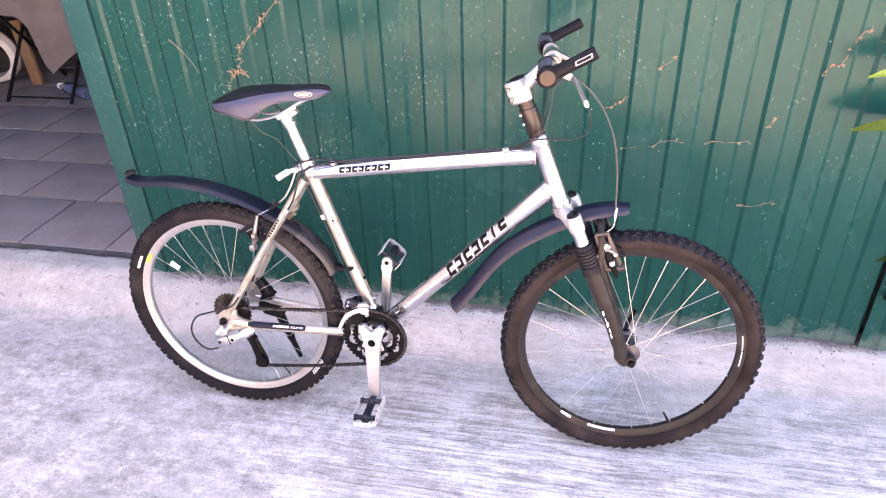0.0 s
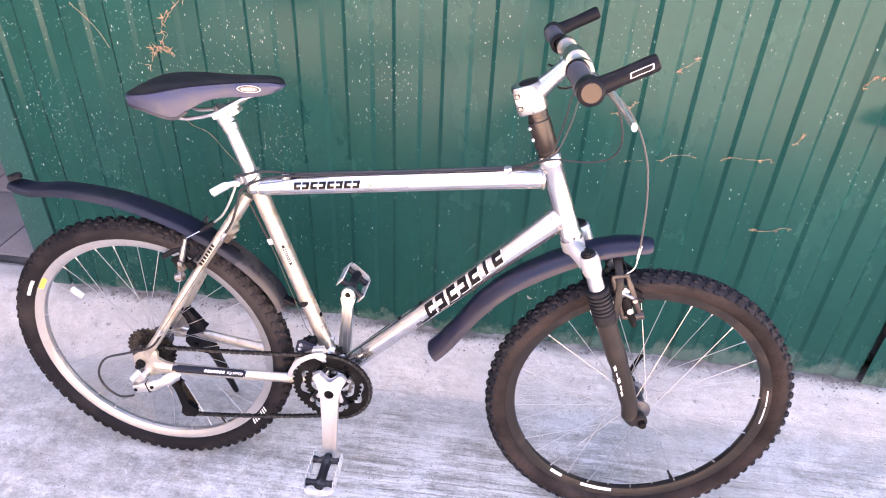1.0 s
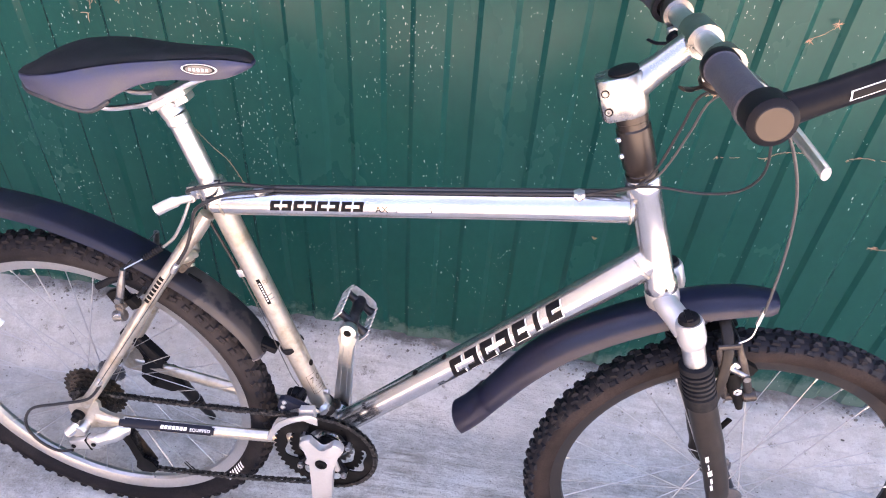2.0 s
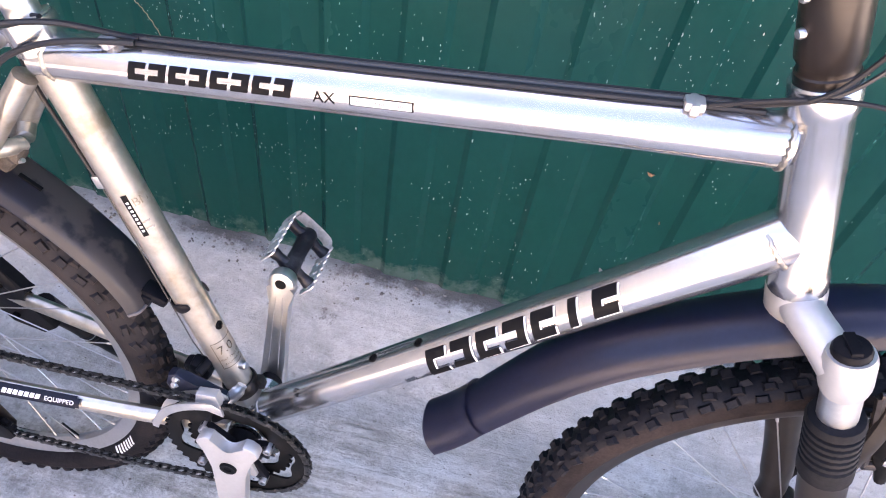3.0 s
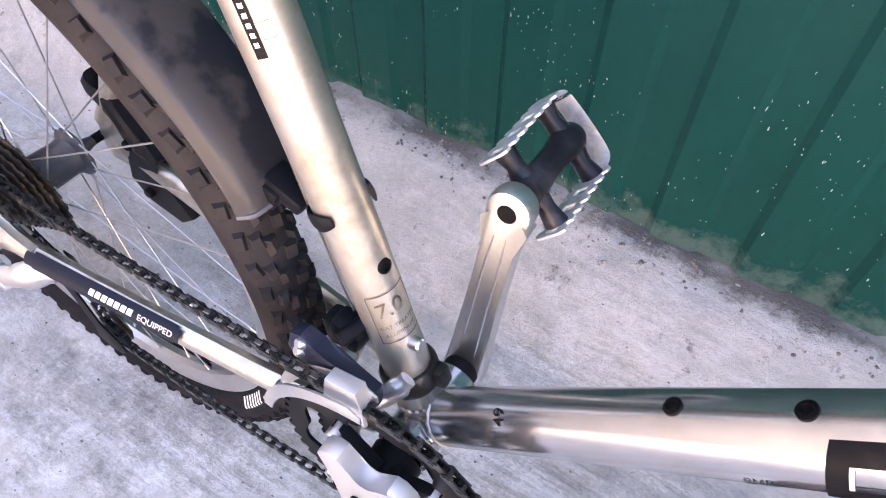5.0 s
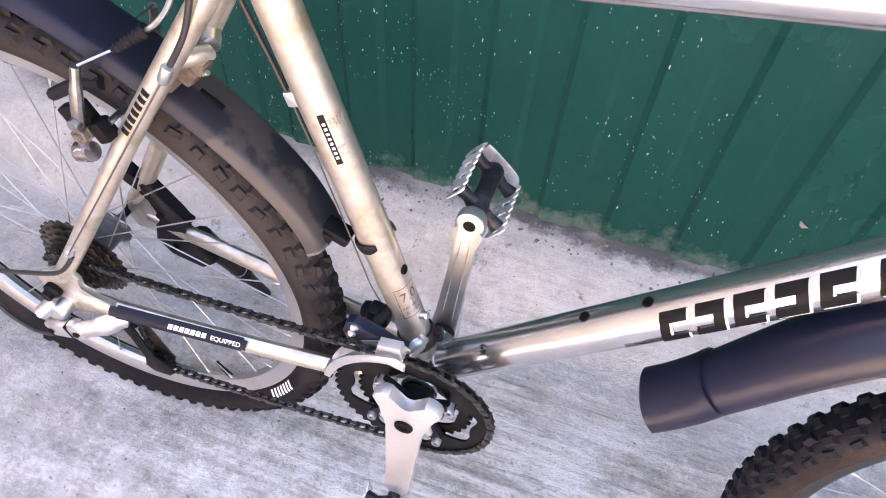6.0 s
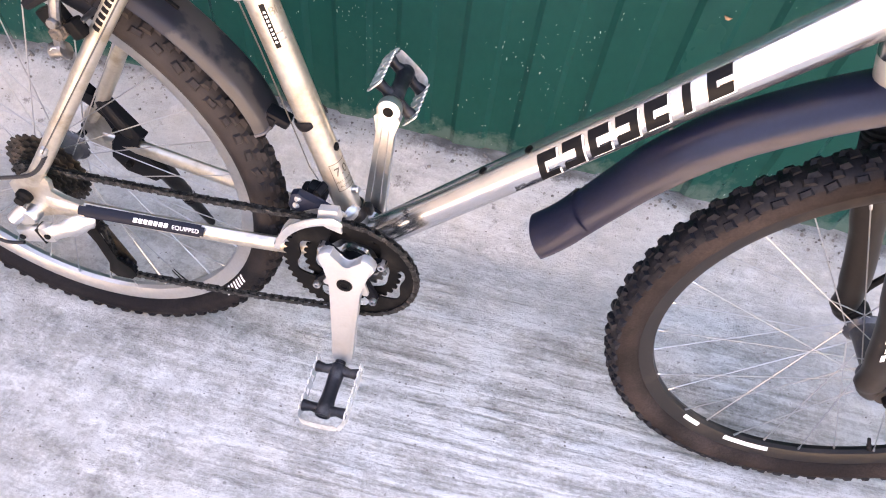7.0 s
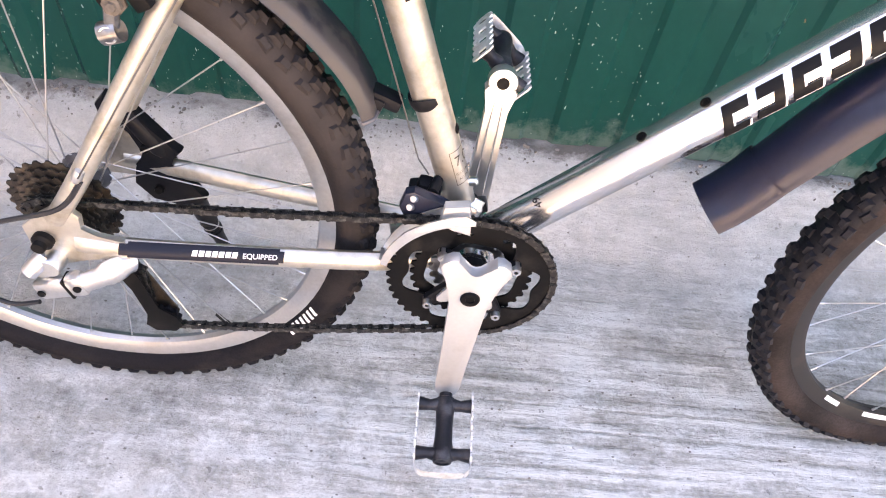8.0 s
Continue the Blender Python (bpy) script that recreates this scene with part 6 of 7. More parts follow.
def pedal(m, label):
    """A cage pedal along +y from its spindle's root; z is its upper face."""
    bm = bmesh.new()
    lathe(bm, [(0, 0.003), (0.0088, 0.003), (0.0088, 0.008), (0.0125, 0.010), (0.0135, 0.018), (0.0122, 0.026), (0.0112, 0.045), (0.0118, 0.064), (0.0138, 0.076), (0.0138, 0.084), (0.0115, 0.089), (0.0095, 0.089), (0.008, 0.0875), (0, 0.0875)], n=20)
    body = part("pedal", bm, M_PEDAL, bike, label, m=m, sharp=40)
    for y in (0.017, 0.079):
        bm = bmesh.new()
        bend = 0.001 if y < 0.05 else -0.001
        sizes = [(0.0085, 0.0105), (0.0066, 0.0075), (0.0078, 0.0095), (0.0095, 0.0115), (0.0078, 0.0095), (0.0066, 0.0075), (0.0085, 0.0105)]
        sweep(bm, [(x, y + (bend if abs(x) == 0.02 else 0), 0) for x in (-0.0345, -0.02, -0.012, 0, 0.012, 0.02, 0.0345)], sizes, 12)
        part("cross_arm", bm, M_PEDAL, body, m=m, sharp=40)
    # toothed sheet plates with windows between the posts
    teeth = 7
    for s in (-1, 1):
        bm = bmesh.new()
        def slab(poly):
            A = [bm.verts.new((s * 0.0345, y, z)) for y, z in poly]
            B = [bm.verts.new((s * 0.0365, y, z)) for y, z in poly]
            bm.faces.new(A)
            bm.faces.new(B[::-1])
            for i in range(len(poly)):
                j = (i + 1) % len(poly)
                bm.faces.new((A[i], A[j], B[j], B[i]))
        for up_ in (1, -1):
            edge = []
            for i in range(teeth):
                y0 = 0.002 + 0.088 * i / teeth
                w = 0.088 / teeth
                edge += [(y0, 0.0105), (y0 + w * 0.22, 0.0150), (y0 + w * 0.62, 0.0150), (y0 + w * 0.84, 0.0105)]
            edge.append((0.09, 0.0105))
            slab([(y, z * up_) for y, z in edge] + [(0.09, 0.0058 * up_), (0.002, 0.0058 * up_)])
        for y0, y1 in ((0.002, 0.0065), (0.015, 0.033), (0.041, 0.054), (0.062, 0.078), (0.086, 0.09)):
            slab([(y0, -0.0058), (y1, -0.0058), (y1, 0.0058), (y0, 0.0058)])
        part("cage_plate", bm, M_CAGE, body, "toothed steel cage plate", m=m)
    bm = bmesh.new()
    sweep(bm, curve_pts([(-0.0355, 0.088, 0), (-0.0335, 0.097, 0), (-0.026, 0.1025, 0), (0, 0.104, 0), (0.026, 0.1025, 0), (0.0335, 0.097, 0), (0.0355, 0.088, 0)], 4), [(0.001, 0.0098)] * 25, 8, ref=V(1, 0.3, 0))
    part("cage_end", bm, M_CAGE, body, "bent steel end strap", m=m)
    return body


pr = V(rot(0, -0.181)[0], -0.083, rot(0, -0.181)[1])
pedal(Matrix.Translation(pr) @ Matrix.Rotation(radians(180), 4, "Z") @ Matrix.Rotation(radians(-7), 4, "X") @ Matrix.Rotation(radians(4), 4, "Y") @ Matrix.Diagonal((0.92, 0.99, 0.95, 1)), "black cage pedal lying level")
pedal(ML @ Matrix.Translation((0, 0.008, 0.167)) @ Matrix.Rotation(radians(6.5), 4, "X") @ Matrix.Rotation(radians(38), 4, "Y") @ Matrix.Diagonal((0.88, 0.88, 0.88, 1)), "black cage pedal tipped over")

# chain: along the sprocket, over the big ring, back through the pulley
PUL_A, PUL_B = V(0.058, 0, 0.270), V(0.0855, 0, 0.186)
R_C, R_S = 0.088, 0.030
path = []
for a in [i * radians(9) for i in range(0, 8)]:
    path.append(V(R_S * math.cos(radians(150) - a), -0.045, AXLE_R.z + R_S * math.sin(radians(150) - a)))
up_a = radians(96)
for i in range(22):
    t = i / 21
    p0, p1 = path[7] if i else path[7], V(BB.x + R_C * math.cos(up_a), -0.0555, BB.z + R_C * math.sin(up_a))
    path.append(p0.lerp(p1, t) - V(0, 0, 0.004 * math.sin(math.pi * t)))
for i in range(1, 24):
    a = up_a - (up_a + radians(100)) * i / 23
    path.append(V(BB.x + R_C * math.cos(a), -0.056, BB.z + R_C * math.sin(a)))
last = path[-1]
low = P(PUL_B, 0.006, -0.046, -0.016)
for i in range(1, 24):
    path.append(last.lerp(low, i / 23) - V(0, 0, 0.005 * math.sin(math.pi * i / 23)))
for i in range(1, 7):
    a = radians(-80) - radians(150) * i / 6
    path.append(V(PUL_B.x + 0.0175 * math.cos(a), -0.046, PUL_B.z + 0.0175 * math.sin(a)))
path.append(P(PUL_A, 0.016, -0.045, 0.0))
path.append(V(-0.004, -0.045, AXLE_R.z - R_S))
bm = bmesh.new()
run, dist = [path[0]], 0.0
for a, b in zip(path, path[1:]):
    seg = (b - a).length
    while dist + seg >= 0.0127:
        need = 0.0127 - dist
        a = a + (b - a) * (need / seg)
        seg = (b - a).length
        run.append(a.copy())
        dist = 0.0
        if seg < 1e-7:
            break
    dist += seg
for i, (a, b) in enumerate(zip(run, run[1:])):
    d = (b - a).normalized()
    c = (a + b) / 2
    ang = -math.atan2(d.z, d.x)
    m = Matrix.Translation(c) @ Matrix.Rotation(ang, 4, "Y")
    off = 0.0034 if i % 2 else 0.0023
    for s in (-1, 1):
        vs = []
        for y in (s * off - 0.0005, s * off + 0.0005):
            vs.append([bm.verts.new(m @ V(x, y, z)) for x, z in ((-0.0098, -0.0022), (-0.0085, -0.0042), (-0.004, -0.0033), (0.004, -0.0033), (0.0085, -0.0042), (0.0098, -0.0022), (0.0098, 0.0022), (0.0085, 0.0042), (0.004, 0.0033), (-0.004, 0.0033), (-0.0085, 0.0042), (-0.0098, 0.0022))])
        bm.faces.new(vs[0])
        bm.faces.new(vs[1][::-1])
        for k in range(12):
            bm.faces.new((vs[0][k], vs[0][(k + 1) % 12], vs[1][(k + 1) % 12], vs[1][k]))
    rod(bm, a - V(0, 0.0044, 0), a + V(0, 0.0044, 0), 0.0026, 6)
part("chain", bm, M_CHAIN, bike, "oily dark bicycle chain", sharp=40)

# rear derailleur
bm = bmesh.new()
lathe(bm, [(0, 0.012), (0.0105, 0.012), (0.0125, 0.008), (0.0125, -0.008), (0, -0.008)], V(0.002, -0.076, 0.302), V(0, -1, 0), 18)
box(bm, (0.016, 0.014, 0.03), pose(-0.006, -0.08, 0.298, 0, 20, 0), 0.005)
rd = part("rear_derailleur", bm, M_ALU_SATIN, bike, "silver rear derailleur with a dark cage", sharp=40)
bm = bmesh.new()
box(bm, (0.044, 0.014, 0.024), pose(0.005, -0.089, 0.277, 0, -16, 0), 0.005)
box(bm, (0.018, 0.016, 0.028), pose(0.028, -0.088, 0.285, 0, -16, 0), 0.006)
sweep(bm, curve_pts([(0.03, -0.087, 0.284), (0.052, -0.082, 0.293), (0.07, -0.072, 0.300), (0.08, -0.062, 0.298)], 5), [(0.008, 0.012)] * 6 + [(0.009, 0.0145)] * 6 + [(0.009, 0.013)] * 3 + [(0.006, 0.010)], 16)
rd_body = part("body", bm, M_ALU_SATIN, rd, "silver parallelogram body")
for px, pz in ((-0.010, 0.272), (0.030, 0.285)):
    bm = bmesh.new()
    lathe(bm, [(0, 0.002), (0.003, 0.002), (0.0042, 0.001), (0.0042, -0.004), (0, -0.004)], V(px, -0.0965, pz), V(0, -1, 0), 12)
    part("pivot_pin", bm, M_DARK_STEEL, rd_body)
# solid dark sliver that draws the shade between the two body halves
bm = bmesh.new()
box(bm, (0.003, 0.017, 0.026), pose(0.0195, -0.0885, 0.2815, 0, -16, 0), 0.0008)
part("pivot_gap", bm, M_DARK_STEEL, rd_body)
bm = bmesh.new()
lathe(bm, [(0, 0.014), (0.006, 0.014), (0.0085, 0.012), (0.0095, 0.0), (0.0095, -0.014), (0, -0.014)], V(-0.010, -0.084, 0.304), V(-0.55, -0.5, -0.5), 16)
part("barrel", bm, M_STEEL, rd)
bm = bmesh.new()
plate(bm, [(0.05, 0.288), (0.066, 0.288), (0.074, 0.26), (0.084, 0.212), (0.102, 0.198), (0.108, 0.182), (0.098, 0.170), (0.074, 0.168), (0.064, 0.178), (0.070, 0.198), (0.062, 0.24), (0.05, 0.268)], -0.0565, -0.0545, 0.0006)
part("cage_plate", bm, M_DARK_STEEL, rd, "dark oily derailleur cage")
bm = bmesh.new()
plate(bm, [(0.05, 0.286), (0.064, 0.286), (0.1, 0.19), (0.094, 0.172), (0.076, 0.172), (0.07, 0.19)], -0.0395, -0.0378, 0.0005)
part("cage_plate", bm, M_COG, rd)
for c in (PUL_A, PUL_B):
    bm = bmesh.new()
    gear(bm, c, 0.0185, 0.004, 11, -0.049, -0.044, 0.003)
    part("jockey_wheel", bm, M_BLACK, rd)
bm = bmesh.new()
sweep(bm, curve_pts([(0.062, -0.074, 0.418), (0.035, -0.08, 0.385), (-0.02, -0.085, 0.366), (-0.072, -0.087, 0.345), (-0.096, -0.088, 0.302), (-0.088, -0.088, 0.262), (-0.058, -0.088, 0.238), (-0.024, -0.088, 0.246)], 7), 0.0026, 8)
part("shift_cable", bm, M_CABLE, bike, "black gear cable loop")

# front derailleur
fd_n = V(0.947, -0.12, 0.32).normalized()
bm = bmesh.new()
lathe(bm, [(R_ST + 0.0002, -0.009), (R_ST + 0.003, -0.009), (R_ST + 0.0042, -0.006), (R_ST + 0.0042, 0.006), (R_ST + 0.003, 0.009), (R_ST + 0.0002, 0.009)], BB + st_dir * 0.053, st_dir, 22, closed=True)
box(bm, (0.014, 0.012, 0.016), Matrix.Translation(P(BB + st_dir * 0.053, 0.02, 0.006, 0.004)) @ Matrix.Rotation(radians(-18), 4, "Y"), 0.003)
fd = part("front_derailleur", bm, M_CLAMP, bike, "front derailleur with a silver cage", sharp=40)
bm = bmesh.new()
lathe(bm, [(0, 0.006), (0.0035, 0.006), (0.0048, 0.0045), (0.005, -0.003), (0, -0.003)], BB + st_dir * 0.091 + fd_n * (R_ST + 0.002), fd_n, 12)
part("clamp_bolt", bm, M_STEEL, fd, "bright bolt head")
bm = bmesh.new()
plate(bm, [(0.352, 0.402), (0.357, 0.420), (0.366, 0.4235), (0.376, 0.418), (0.390, 0.410), (0.404, 0.406), (0.421, 0.402), (0.423, 0.389), (0.402, 0.387), (0.386, 0.393), (0.369, 0.389), (0.357, 0.39)], -0.047, -0.035, 0.003)
part("link_arm", bm, M_FD_BLUE, fd, "blue-black derailleur link")
bm = bmesh.new()
box(bm, (0.026, 0.02, 0.022), pose(0.379, -0.014, 0.401, 0, 12, 0), 0.006)
box(bm, (0.016, 0.018, 0.026), pose(0.368, -0.012, 0.394, 0, -10, 0), 0.005)
lathe(bm, [(0, 0.010), (0.0045, 0.010), (0.0055, 0.008), (0.0055, -0.010), (0, -0.010)], V(0.386, -0.02, 0.413), V(0.3, 1, 0.2), 14)
part("spring_housing", bm, M_BLACK, fd)
bm = bmesh.new()
sweep(bm, curve_pts([(0.409, -0.046, 0.378), (0.418, -0.04, 0.384), (0.427, -0.03, 0.393), (0.432, -0.024, 0.402)], 4), [(0.004, 0.006)] * 5 + [(0.0045, 0.008)] * 5 + [(0.0035, 0.006)] * 3, 10)
part("cable_arm", bm, M_ALU_SATIN, fd)
bm = bmesh.new()
plate(bm, [(0.396, 0.4195), (0.4195, 0.424), (0.423, 0.404), (0.4245, 0.386), (0.407, 0.391), (0.3925, 0.397)], -0.0605, -0.0495, 0.0009)
cover = part("cover_plate", bm, M_SILVER_PAINT, fd, "pale silver cover plate")
for k in range(3):
    bm = bmesh.new()
    box(bm, (0.0125 - 0.003 * k, 0.0006, 0.0018), pose(0.408, -0.0588, 0.4125 - 0.0045 * k, 0, -12, 0))
    part("print_bar", bm, M_MECH, cover)
outer, inner = [], []
for i in range(15):
    a = radians(94 + 72 * i / 14)
    ro = 0.1035 - 0.004 * max(0, (i - 8) / 6) - (0.006 if i == 0 else 0)
    outer.append((BB.x + ro * math.cos(a), BB.z + ro * math.sin(a)))
    inner.append((BB.x + 0.0925 * math.cos(a), BB.z + 0.0915 * math.sin(a)))
for y in (-0.0665, -0.0495):
    bm = bmesh.new()
    plate(bm, outer + inner[::-1], y - 0.0008, y + 0.0008, 0.0003)
    part("cage_plate", bm, M_ALU_SATIN, fd, "silver derailleur cage")
bm = bmesh.new()
box(bm, (0.006, 0.018, 0.008), pose(BB.x - 0.0935, -0.058, BB.z + 0.0275, 0, -20, 0), 0.001)
part("cage_bridge", bm, M_ALU_SATIN, fd)
for x, z in ((0.3665, 0.4155), (0.3635, 0.404)):
    bm = bmesh.new()
    lathe(bm, [(0, 0.004), (0.003, 0.004), (0.0039, 0.0025), (0.0039, -0.004), (0, -0.004)], V(x, -0.0465, z), V(-0.35, -0.75, 0.45), 12)
    part("limit_screw", bm, M_STEEL, fd, "bright limit screw")

# ---- mudguards ----
ROUND = ((0, 0), (0.22, 0.012), (0.42, 0.06), (0.6, 0.15), (0.75, 0.28), (0.87, 0.46), (0.94, 0.66), (0.975, 0.86), (0.985, 1.0), (1.0, 1.03))
FLAT = ((0, 0), (0.3, 0.015), (0.55, 0.06), (0.72, 0.13), (0.8, 0.2), (0.85, 0.32), (0.9, 0.55), (0.955, 0.82), (0.985, 0.98), (1.0, 1.0))


def mudguard(name, pts, half, drop, material, label, m=None, taper=(), across=ROUND):
    """A gutter along pts, arched across, with rolled lips."""
    pts = curve_pts([V(x, 0, z) for x, z in pts], 6)
    bm = bmesh.new()
    n = 2 * len(across) - 2
    rows = []
    for i, p in enumerate(pts):
        a, b = pts[max(i - 1, 0)], pts[min(i + 1, len(pts) - 1)]
        t = (b - a).normalized()
        up = V(-t.z, 0, t.x)
        up = up if up.z > 0 or (abs(up.z) < 0.3 and up.x < 0) else -up
        f = i / (len(pts) - 1)
        w = half * lerp_table(f, taper) if taper else half
        row = []
        for u, d in [(-u, d) for u, d in across[:0:-1]] + list(across):
            row.append(bm.verts.new(p + V(0, w * u, 0) - up * (drop * (w / half) * d)))
        rows.append(row)
    for A, B in zip(rows, rows[1:]):
        for j in range(n):
            bm.faces.new((A[j], A[j + 1], B[j + 1], B[j]))
    bmesh.ops.solidify(bm, geom=bm.faces[:], thickness=0.0024)
    return part(name, bm, material, bike, label, sharp=50, m=m)


fm = mudguard("front_mudguard", [(1.062, 0.729), (1.015, 0.729), (0.955, 0.716), (0.895, 0.691), (0.841, 0.661), (0.785, 0.622), (0.736, 0.572), (0.696, 0.513), (0.668, 0.467)], 0.036, 0.029, M_FENDER,
              "matt blue-black front mudguard under the crown", SG, [(0, 0.6), (0.04, 0.74), (0.15, 0.85), (0.35, 0.95), (0.75, 0.96), (1, 0.86)])
flap = mudguard("end_flap", [(0.6765, 0.4875), (0.667, 0.4715), (0.653, 0.4535), (0.639, 0.439)], 0.034, 0.0265, M_FENDER, "black flap end of the mudguard", SG)
flap.parent = fm
bm = bmesh.new()
rod(bm, crown_c - UP * 0.03, crown_c + UP * 0.002, 0.012, 14)
box(bm, (0.03, 0.034, 0.014), pose(*P(crown_c, 0.01, 0, -0.026), 0, 10, 0), 0.003)
part("crown_plug", bm, M_BLACK, fm, m=SG)

rm = mudguard("rear_mudguard", [(-0.245, 0.722), (-0.20, 0.715), (-0.14, 0.722), (-0.075, 0.720), (0.0, 0.710), (0.066, 0.692), (0.12, 0.671), (0.17, 0.645), (0.22, 0.615), (0.262, 0.581), (0.298, 0.542), (0.318, 0.508), (0.325, 0.487)], 0.031, 0.0135, M_FENDER_DUSTY,
              "dusty black rear mudguard flicked up at the tail", None, [(0, 0.7), (0.06, 0.9), (0.12, 1.0), (0.5, 1.0), (1, 0.95)], FLAT)
bm = bmesh.new()
end_up = V(0.949, 0, 0.316)
sweep(bm, [V(0.325, 0.0295 * u, 0.487) - end_up * (0.0128 * d) for u, d in [(-u, d) for u, d in FLAT[:0:-1]] + list(FLAT)], 0.002, 8)
part("end_lip", bm, M_FENDER_DUSTY, rm, "rolled lower lip of the mudguard")
bm = bmesh.new()
c = BB + st_dir * 0.199
box(bm, (0.03, 0.02, 0.013), pose(0.331, 0, 0.4945, 0, 22, 0), 0.004)
box(bm, (0.014, 0.026, 0.017), pose(0.322, 0, 0.491, 0, 22, 0), 0.003)
part("clip", bm, M_BLACK, rm, "black strap clip holding the guard to the seat tube")
bm = bmesh.new()
st_up = V(0, -1, 0).cross(st_dir)
st_up = st_up if st_up.z > 0 else -st_up
ring = [c + st_dir * (0.003 * math.sin(a)) + (V(0, -1, 0) * math.cos(a) + st_up * math.sin(a)) * (R_ST + 0.0016) for a in [-4.0 + 4.45 * i / 24 for i in range(25)]]
sweep(bm, ring, [(0.0016, 0.0062)] * 22 + [(0.0016, 0.0055), (0.0016, 0.0045), (0.0012, 0.003)], 10, ref=V(0, -1, 0.001))
part("strap", bm, M_BLACK, rm, "black rubber strap round the seat tube")
bm = bmesh.new()
box(bm, (0.024, 0.0042, 0.004), pose(0.222, 0, 0.6138, 0, 34, 0), 0.0008)
part("slot", bm, M_INK, rm)
# bracket under the brake bridge that carries the guard
bm = bmesh.new()
box(bm, (0.022, 0.046, 0.008), pose(0.193, 0, 0.636, 0, 32, 0), 0.003)
box(bm, (0.026, 0.024, 0.020), pose(0.206, 0, 0.643, 0, 40, 0), 0.005)
box(bm, (0.010, 0.018, 0.022), pose(0.222, 0, 0.652, 0, 20, 0), 0.003)
bracket = part("bracket", bm, M_BRACKET, rm, "dusty brown mounting bracket")
bm = bmesh.new()
lathe(bm, [(0, 0.013), (0.0022, 0.013), (0.0026, 0.0115), (0.0026, -0.006), (0, -0.006)], V(0.217, -0.004, 0.640), V(0.9, -0.1, 0.45), 12)
part("bolt", bm, M_STEEL, bracket, "bright bolt end")
bm = bmesh.new()
lathe(bm, [(0, 0.005), (0.012, 0.005), (0.014, 0.002), (0.014, -0.004), (0, -0.004)], V(-0.238, 0, 0.731), V(-0.2, 0, 1), 16)
part("tail_cap", bm, M_RUBBER, rm)

# ---- brakes ----
def v_brake(side, boss, topp, material, parent, m=None):
    bm = bmesh.new()
    mid = boss.lerp(topp, 0.5) + V(0, side * 0.004, 0)
    sweep(bm, curve_pts([boss, mid, topp], 5), [(0.0045, 0.006)] * 8 + [(0.004, 0.0045)] * 3, 10)
    lathe(bm, [(0, 0.008), (0.009, 0.008), (0.0095, 0.006), (0.0095, -0.008), (0, -0.008)], boss, V(0.9, 0, 0.3), 14)
    arm = part("brake_arm", bm, material, parent, "steel brake arm", m=m)
    bm = bmesh.new()
    lathe(bm, [(0, 0.0045), (0.005, 0.0045), (0.0055, 0.003), (0.0055, -0.02), (0, -0.02)], boss.lerp(topp, 0.42) + V(0, side * 0.008, 0), V(0, side, 0), 12)
    part("pad_bolt", bm, M_MECH, arm, m=m)
    return arm


bm = bmesh.new()
rod(bm, (0.150, -0.046, 0.6), (0.150, 0.046, 0.6), 0.003, 8)
rb = part("rear_brake", bm, M_STEEL, bike, "aluminium rim brake at the rear")
for s in (-1, 1):
    arm = v_brake(s, V(0.118, s * 0.052, 0.562), V(0.142, s * 0.050, 0.655), M_MECH, rb)
    bm = bmesh.new()
    sweep(bm, curve_pts([(0.07, s * 0.022, 0.588), (0.102, s * 0.022, 0.608), (0.132, s * 0.022, 0.618)], 4), [(0.006, 0.006)] * 9, 8)
    part("brake_pad", bm, M_RUBBER, arm)
    bm = bmesh.new()
    box(bm, (0.03, 0.012, 0.026), pose(0.122, s * 0.046, 0.598, 0, -28, 0), 0.003)
    box(bm, (0.014, 0.016, 0.02), pose(0.146, s * 0.05, 0.594, 0, -28, 0), 0.003)
    part("pad_holder", bm, M_DARK_STEEL, arm)
    bm = bmesh.new()
    lathe(bm, [(0, 0.009), (0.0035, 0.009), (0.0045, 0.007), (0.0075, 0.0065), (0.0075, 0.001), (0.0095, 0.0), (0.0095, -0.004), (0, -0.004)], V(0.127, s * 0.055, 0.588), V(0.1, s, 0.1), 6)
    part("pad_nut", bm, M_BRACKET, arm, "dusty brown hexagon nut")
    bm = bmesh.new()
    coil = [V(0.118 + 0.0062 * math.cos(a), s * (0.05 + 0.0006 * a), 0.563 + 0.0062 * math.sin(a)) for a in [i * 0.45 for i in range(42)]]
    sweep(bm, coil, 0.0009, 5)
    part("return_spring", bm, M_STEEL, arm, "coiled steel return spring")
bm = bmesh.new()
rod(bm, (0.142, -0.05, 0.655), (0.142, 0.05, 0.655), 0.0011, 5)
part("brake_wire", bm, M_CABLE_GREY, rb)
bm = bmesh.new()
sweep(bm, curve_pts([(0.248, -0.012, 0.775), (0.232, -0.016, 0.735), (0.212, -0.018, 0.700), (0.19, -0.02, 0.680)], 5), 0.0024, 8)
sweep(bm, [(0.19, -0.02, 0.680), (0.166, -0.031, 0.665), (0.144, -0.05, 0.656)], 0.0011, 6)
part("noodle", bm, M_STEEL, rb)
bm = bmesh.new()
n0, n1 = V(0.192, -0.019, 0.682), V(0.166, -0.031, 0.665)
sweep(bm, [n0.lerp(n1, i / 16) for i in range(17)], [0.0062 - 0.0014 * (i % 2) - 0.0014 * (i / 16) for i in range(17)], 10)
part("noodle_boot", bm, M_RUBBER, rb)

